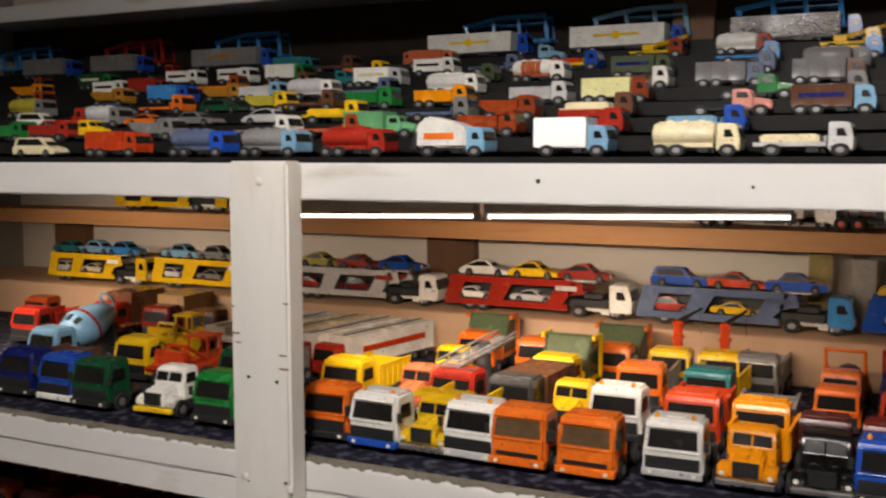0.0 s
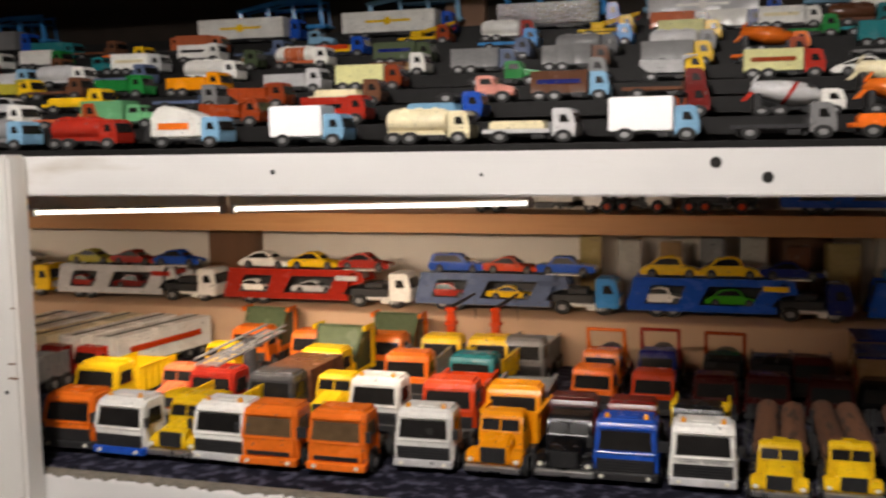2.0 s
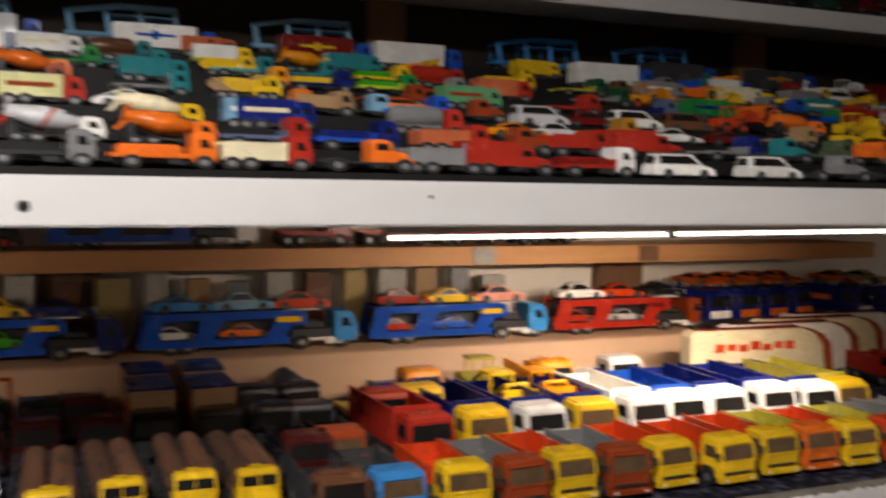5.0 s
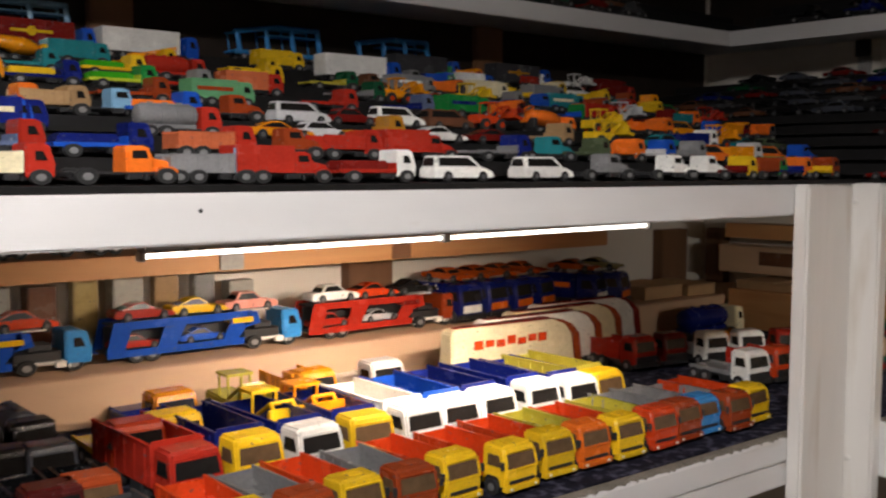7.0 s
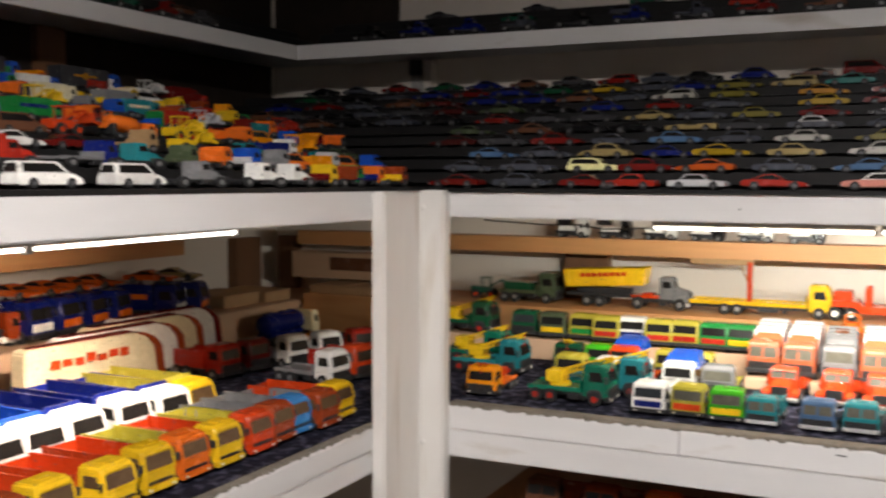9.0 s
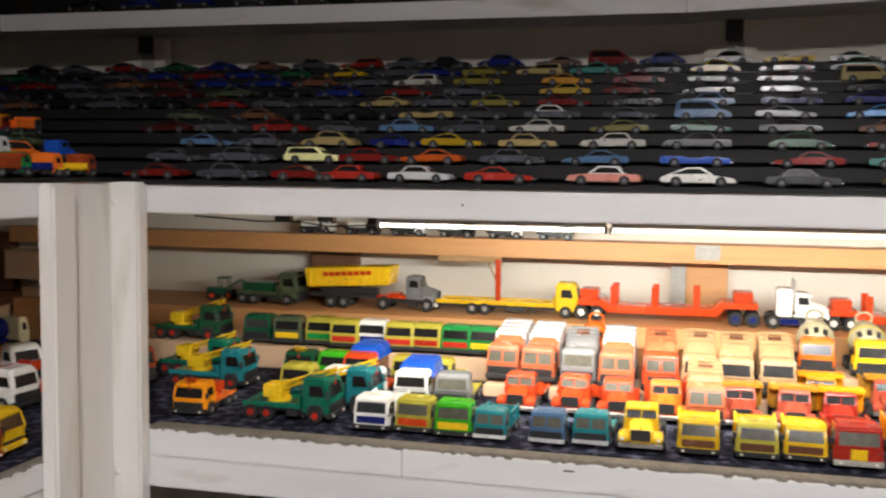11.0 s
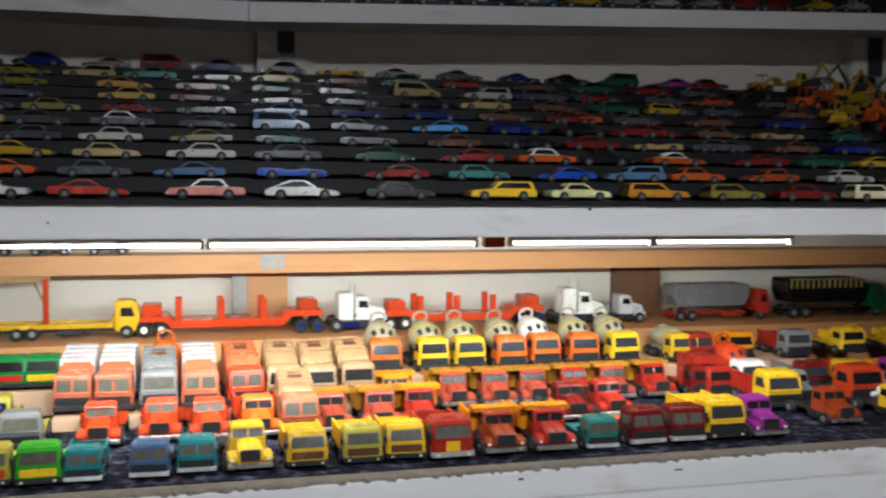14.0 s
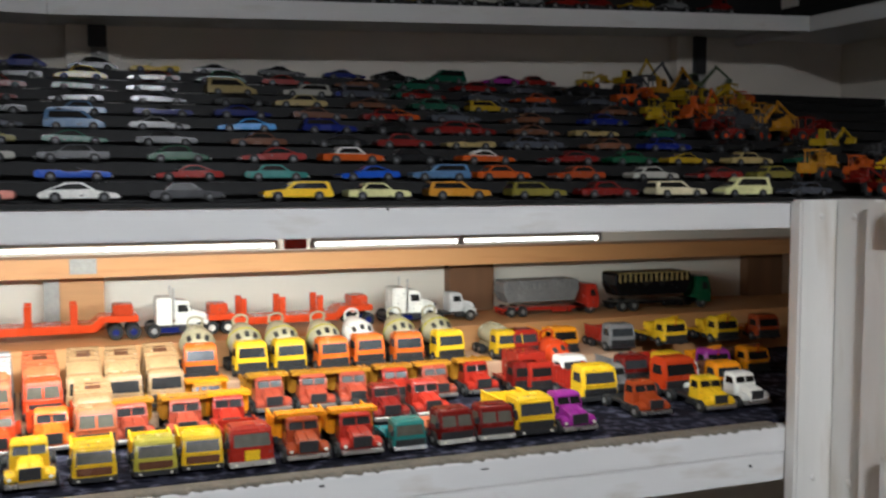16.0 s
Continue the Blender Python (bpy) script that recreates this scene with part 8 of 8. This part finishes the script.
for i, x in enumerate((0.58, 0.70, 0.82, 0.95)):
    truck("flat", "red" if i % 2 == 0 else "maroon", "red", pose(x, 1.495, SHELF), 0.95, length=0.07, group="toy trucks on the rear shelf")

# side-on breakdown trucks at the north end of the east deck
for x, y, c, up in ((1.405, TOW_Y, "breakdown", 0), (1.475, TOW_Y - 0.03, "teal", 0), (1.548, 0.775, "teal", 0), (1.618, 0.832, "breakdown", 0), (1.722, 0.900, "darkgreen", LIFT)):
    truck("crane", c, c, pose(x, y, ZDECK + 0.0007 + up, 0, 0, -90), 1.0, stripe="yellow", hub=paint("red"), fine=2, length=0.075, group="toy breakdown trucks", label="green toy breakdown truck with yellow crane and red hubs")

# rear step, east run: trailers side-on, noses to the south
XT, STEPB = 1.885, 1.1857
truck("flat", "army", "army", pose(XT, 0.836, STEPB, 0, 0, -90), 1.0, top="darkgreen", group="toy trucks on the rear step", length=0.075, label="dark green toy army truck on the rear step")
loader("bottle", pose(XT + 0.02, 0.965, STEPB, 0, 0, -80), 0.72, label="dark green toy field gun carrier on the rear step")
root = truck("b_tractor", "grey", "redorange", pose(XT, 0.592, STEPB, 0, 0, -90), 1.05, bumper="silver", group="toy trucks on the rear step", length=0.045, stretch=(1, 1, 1.1), label="grey toy tractor unit with a red chassis on the rear step")


def red_frame(bm):
    box(bm, -0.098, -0.050, -0.018, 0.018, 0.0168, 0.0215)
    box(bm, -0.080, -0.062, -0.012, 0.012, 0.0215, 0.0245)
    soften(bm, 0.0008)


part("fifth_wheel", "red_frame", red_frame, paint("redorange"), root, "red rear chassis with coupling plate")
root = new("toy_trailer")
root.matrix_basis = pose(XT, 0.668, STEPB, 0, 0, -90)
tagged(root, "yellow toy tipper trailer with red lettering bars, tilted up", "toy trailer", "toy trailers")


def tub(bm):
    prism(bm, ((-0.150, 0.034), (-0.004, 0.042), (0, 0.074), (-0.155, 0.066)), 0.0245, -0.04, 0.03)
    soften(bm, 0.0015)


def tub_ribs(bm):
    for i in range(11):
        x0 = -0.143 + 0.0135 * i
        box(bm, x0 - 0.0012, x0 + 0.0012, -0.0012, 0.0012, 0.035 + 0.0007 * i, 0.0655 + 0.0007 * i)


def tub_bar(bm):
    box(bm, 0, 0.0085, -0.0280, 0.0280, 0, 0.007)


def tub_frame(bm):
    box(bm, -0.150, 0.010, -0.014, 0.014, 0.0175, 0.0240)
    box(bm, -0.130, -0.030, -0.010, 0.010, 0.0240, 0.0335)
    soften(bm, 0.0008)


b = part("tub", "tub", tub, paint("yellow"), root, "yellow ribbed tub", smooth=False)
for side in (-1, 1):
    part("ribs", "tub_ribs", tub_ribs, paint("yellow"), b, at=(0, side * 0.0258, 0))
for i in range(8):
    part("red_bar", "tub_bar", tub_bar, paint("redorange"), b, "plain red bar of lettering", at=(-0.120 + 0.011 * i, 0, 0.0535 + 0.0007 * i))
part("frame", "tub_frame", tub_frame, BLACKPLASTIC, root, "black trailer frame")
wheels(root, (-0.085, -0.108), 0.0245, 0.0105)
root = truck("flat", "yellow", "yellow", pose(XT, 0.357, STEPB, 0, 0, -90), 1.0, group="toy trucks on the rear step", length=0.195, label="yellow toy flatbed truck with a small red crane")


def crane_post(bm):
    box(bm, -0.138, -0.130, -0.006, 0.006, 0.0212, 0.090)
    soften(bm, 0.001)


def crane_arm(bm):
    box(bm, -0.236, -0.128, -0.004, 0.004, 0.084, 0.095)
    rod(bm, (-0.150, 0, 0.084), (-0.138, 0, 0.056), 0.0018)
    soften(bm, 0.0008)


part("crane_post", "crane_post", crane_post, paint("redorange"), root, "red crane post")
part("crane_arm", "crane_arm", crane_arm, paint("tan"), root, "tan crane arm")
low_loader("redorange", pose(XT, 0.082, STEPB, 0, 0, -90), 1.22)
low_loader("redorange", pose(XT, -0.287, STEPB, 0, 0, -90), 1.18)
for y in (-0.023, -0.402):
    root = truck("b_tractor", "white", "white", pose(XT, y, STEPB, 0, 0, -90), 1.12, bumper="silver", group="toy trucks on the rear step", length=0.035, stretch=(0.95, 1, 0.98), label="white toy bonneted tractor unit with tall sleeper cab")

    def sleeper(bm):
        box(bm, -0.074, -0.052, -0.020, 0.020, 0.014, 0.055)
        soften(bm, 0.002, 2)

    def stack(bm):
        for s in (-0.019, 0.019):
            rod(bm, (-0.050, s, 0.02), (-0.050, s, 0.068), 0.0018, n=8)

    def skirt(bm):
        box(bm, -0.085, -0.030, -0.0225, 0.0225, 0.006, 0.0135)
    part("sleeper", "sleeper", sleeper, paint("white"), root, smooth=True)
    part("exhaust_stack", "stack", stack, CHROME, root, "chrome exhaust stack")
    part("blue_skirt", "skirt", skirt, paint("navy"), root, "navy blue side skirt")
truck("b_tractor", "silver", "silver", pose(XT, -0.475, STEPB, 0, 0, -90), 0.95, group="toy trucks on the rear step", length=0.03)
semi("hopper", "grey", pose(XT, -0.715, STEPB, 0, 0, -90), 0.95, cabcol="red", stripe="red", label="grey ribbed toy grain trailer with a red cab")
semi("hopper", "black", pose(XT, -0.955, STEPB, 0, 0, -90), 1.05, cabcol="darkgreen", stripe="black", label="black toy hopper trailer with a pale ribbed rim")
for i in range(6):
    truck("flat", "black" if i % 2 else "white", "darkgrey", pose(1.94, 0.80 - 0.085 * i, 1.3052, 0, 0, -90), 0.62, top="white", fine=False, group="toy trucks on the rear shelf", length=0.06)

# top shelf: bonneted trucks side-on along the edge
# dark and muted paints hold down the brightness of the top shelf toys
TOP = (("mustard", 0.068), ("grey", 0.0), ("navy", -0.085), ("navy", -0.165), ("steelblue", -0.25), ("mustard", -0.325), ("grey", -0.395), ("ivory", -0.465), ("grey", -0.54), ("crimson", -0.61), ("maroon", -0.67), ("mustard", -0.755), ("grey", -0.825), ("maroon", -0.92))
for c, y in TOP:
    z = ZUP1 + 0.0005 + RISE * max(0, (0.199 - y) / (0.199 - UP_C))
    truck("b_flat", c, "ivory" if c in ("steelblue", "navy") else c, pose(UP_B + 0.035, y - 0.03, z, 1.9, 0, -90), 0.62, fine=False, group="toy trucks on the top shelf", length=0.045)
for k in range(3):
    d, z = row_top_b(k)
    for i in range(0, 10, 1 if k == 0 else 2):
        c = rng.choice(("black", "navy", "maroon", "darkgrey", "brown", "bottle", "gunmetal", "black", "red" if k else "navy"))
        m = pose(d, 0.24 + 0.104 * i + 0.02 * (k % 2), z, 0, 0, -90)
        if k == 0:
            truck("b_flat", c, c, m, 0.62, fine=False, group="toy trucks on the top shelf", length=0.045)
        else:
            car(rng.choice(("saloon", "coupe", "estate")), c, m, 0.95, group="toy cars on the top shelf", plain=True)
    d, z = row_top_a(k)
    for i in range(0, 13, 1 if k == 0 else 2):
        c = rng.choice(("black", "navy", "darkgrey", "brown", "maroon", "bottle") + (("yellow", "yellow", "olive") if 2 < i < 8 else ()) + (("white", "rose") if 6 < i < 12 and k == 0 else ()))
        m = pose(0.42 + 0.095 * i + 0.02 * (k % 2), d, z)
        if k == 0:
            truck("b_flat", c, c, m, 0.62, fine=False, group="toy trucks on the top shelf", length=0.045)
        else:
            loader(c, m @ pose(0, 0, 0.0), 0.62, label=c + " toy digger on the top shelf steps") if i % 4 else car("saloon", c, m, 0.95, group="toy cars on the top shelf", plain=True)

for i in range(11):
    y = 0.06 - 0.105 * i
    c = rng.choice(("black", "maroon", "navy", "brown", "crimson", "darkgrey", "mustard"))
    m = pose(UP_B + 0.091, y, ZUP1 + RISE * (0.199 - y) / (0.199 - UP_C) + 0.0485, 1.9, 0, -90)
    car(rng.choice(("saloon", "estate", "coupe")), c, m, 0.95, group="toy cars on the top shelf", plain=True)

# bottom shelf below the deck
for i in range(9):
    c = ("red", "redorange", "red", "rust", "maroon", "red", "rust", "brown", "red")[i]
    truck("tipper", c, "brown", pose(-1.24 + 0.075 * i, 0.895, 0.9225, 0, 0, -90), 1.15, fine=False, group="toy trucks on the bottom shelf")
for i in range(9):
    c = ("brown", "rust", "orange", "brown", "redorange", "rust", "tan", "maroon", "orange")[i]
    truck("b_flat", c, "rust", pose(1.385, 0.70 - 0.085 * i, 0.9225, 0, 0, 180), 1.35, fine=False, group="toy trucks on the bottom shelf", length=0.08)
for i in range(6):
    c = ("red", "orange", "rust", "yellow", "red", "brown")[i]
    truck("tipper", c, "rust", pose(1.10 - 0.08 * i, -0.73, ZDECK - 0.0055, 0, 0, 90), 1.0, fine=False, group="toy trucks on the south deck")

# lettering on a white truck of the front row
text = bpy.data.curves.new("lettering", "FONT")
text.body, text.size, text.align_x, text.extrude = "COAST GUARD", 0.0050, "CENTER", 0.0002
text.materials.append(BLACKPLASTIC)
for owner in WRITTEN:
    ob = new("lettering", text)
    ob.parent = owner
    ob.matrix_basis = pose(0.0006, 0, 0.0262, 90, 0, 90)
    tagged(ob, "black lettering on the cab front")
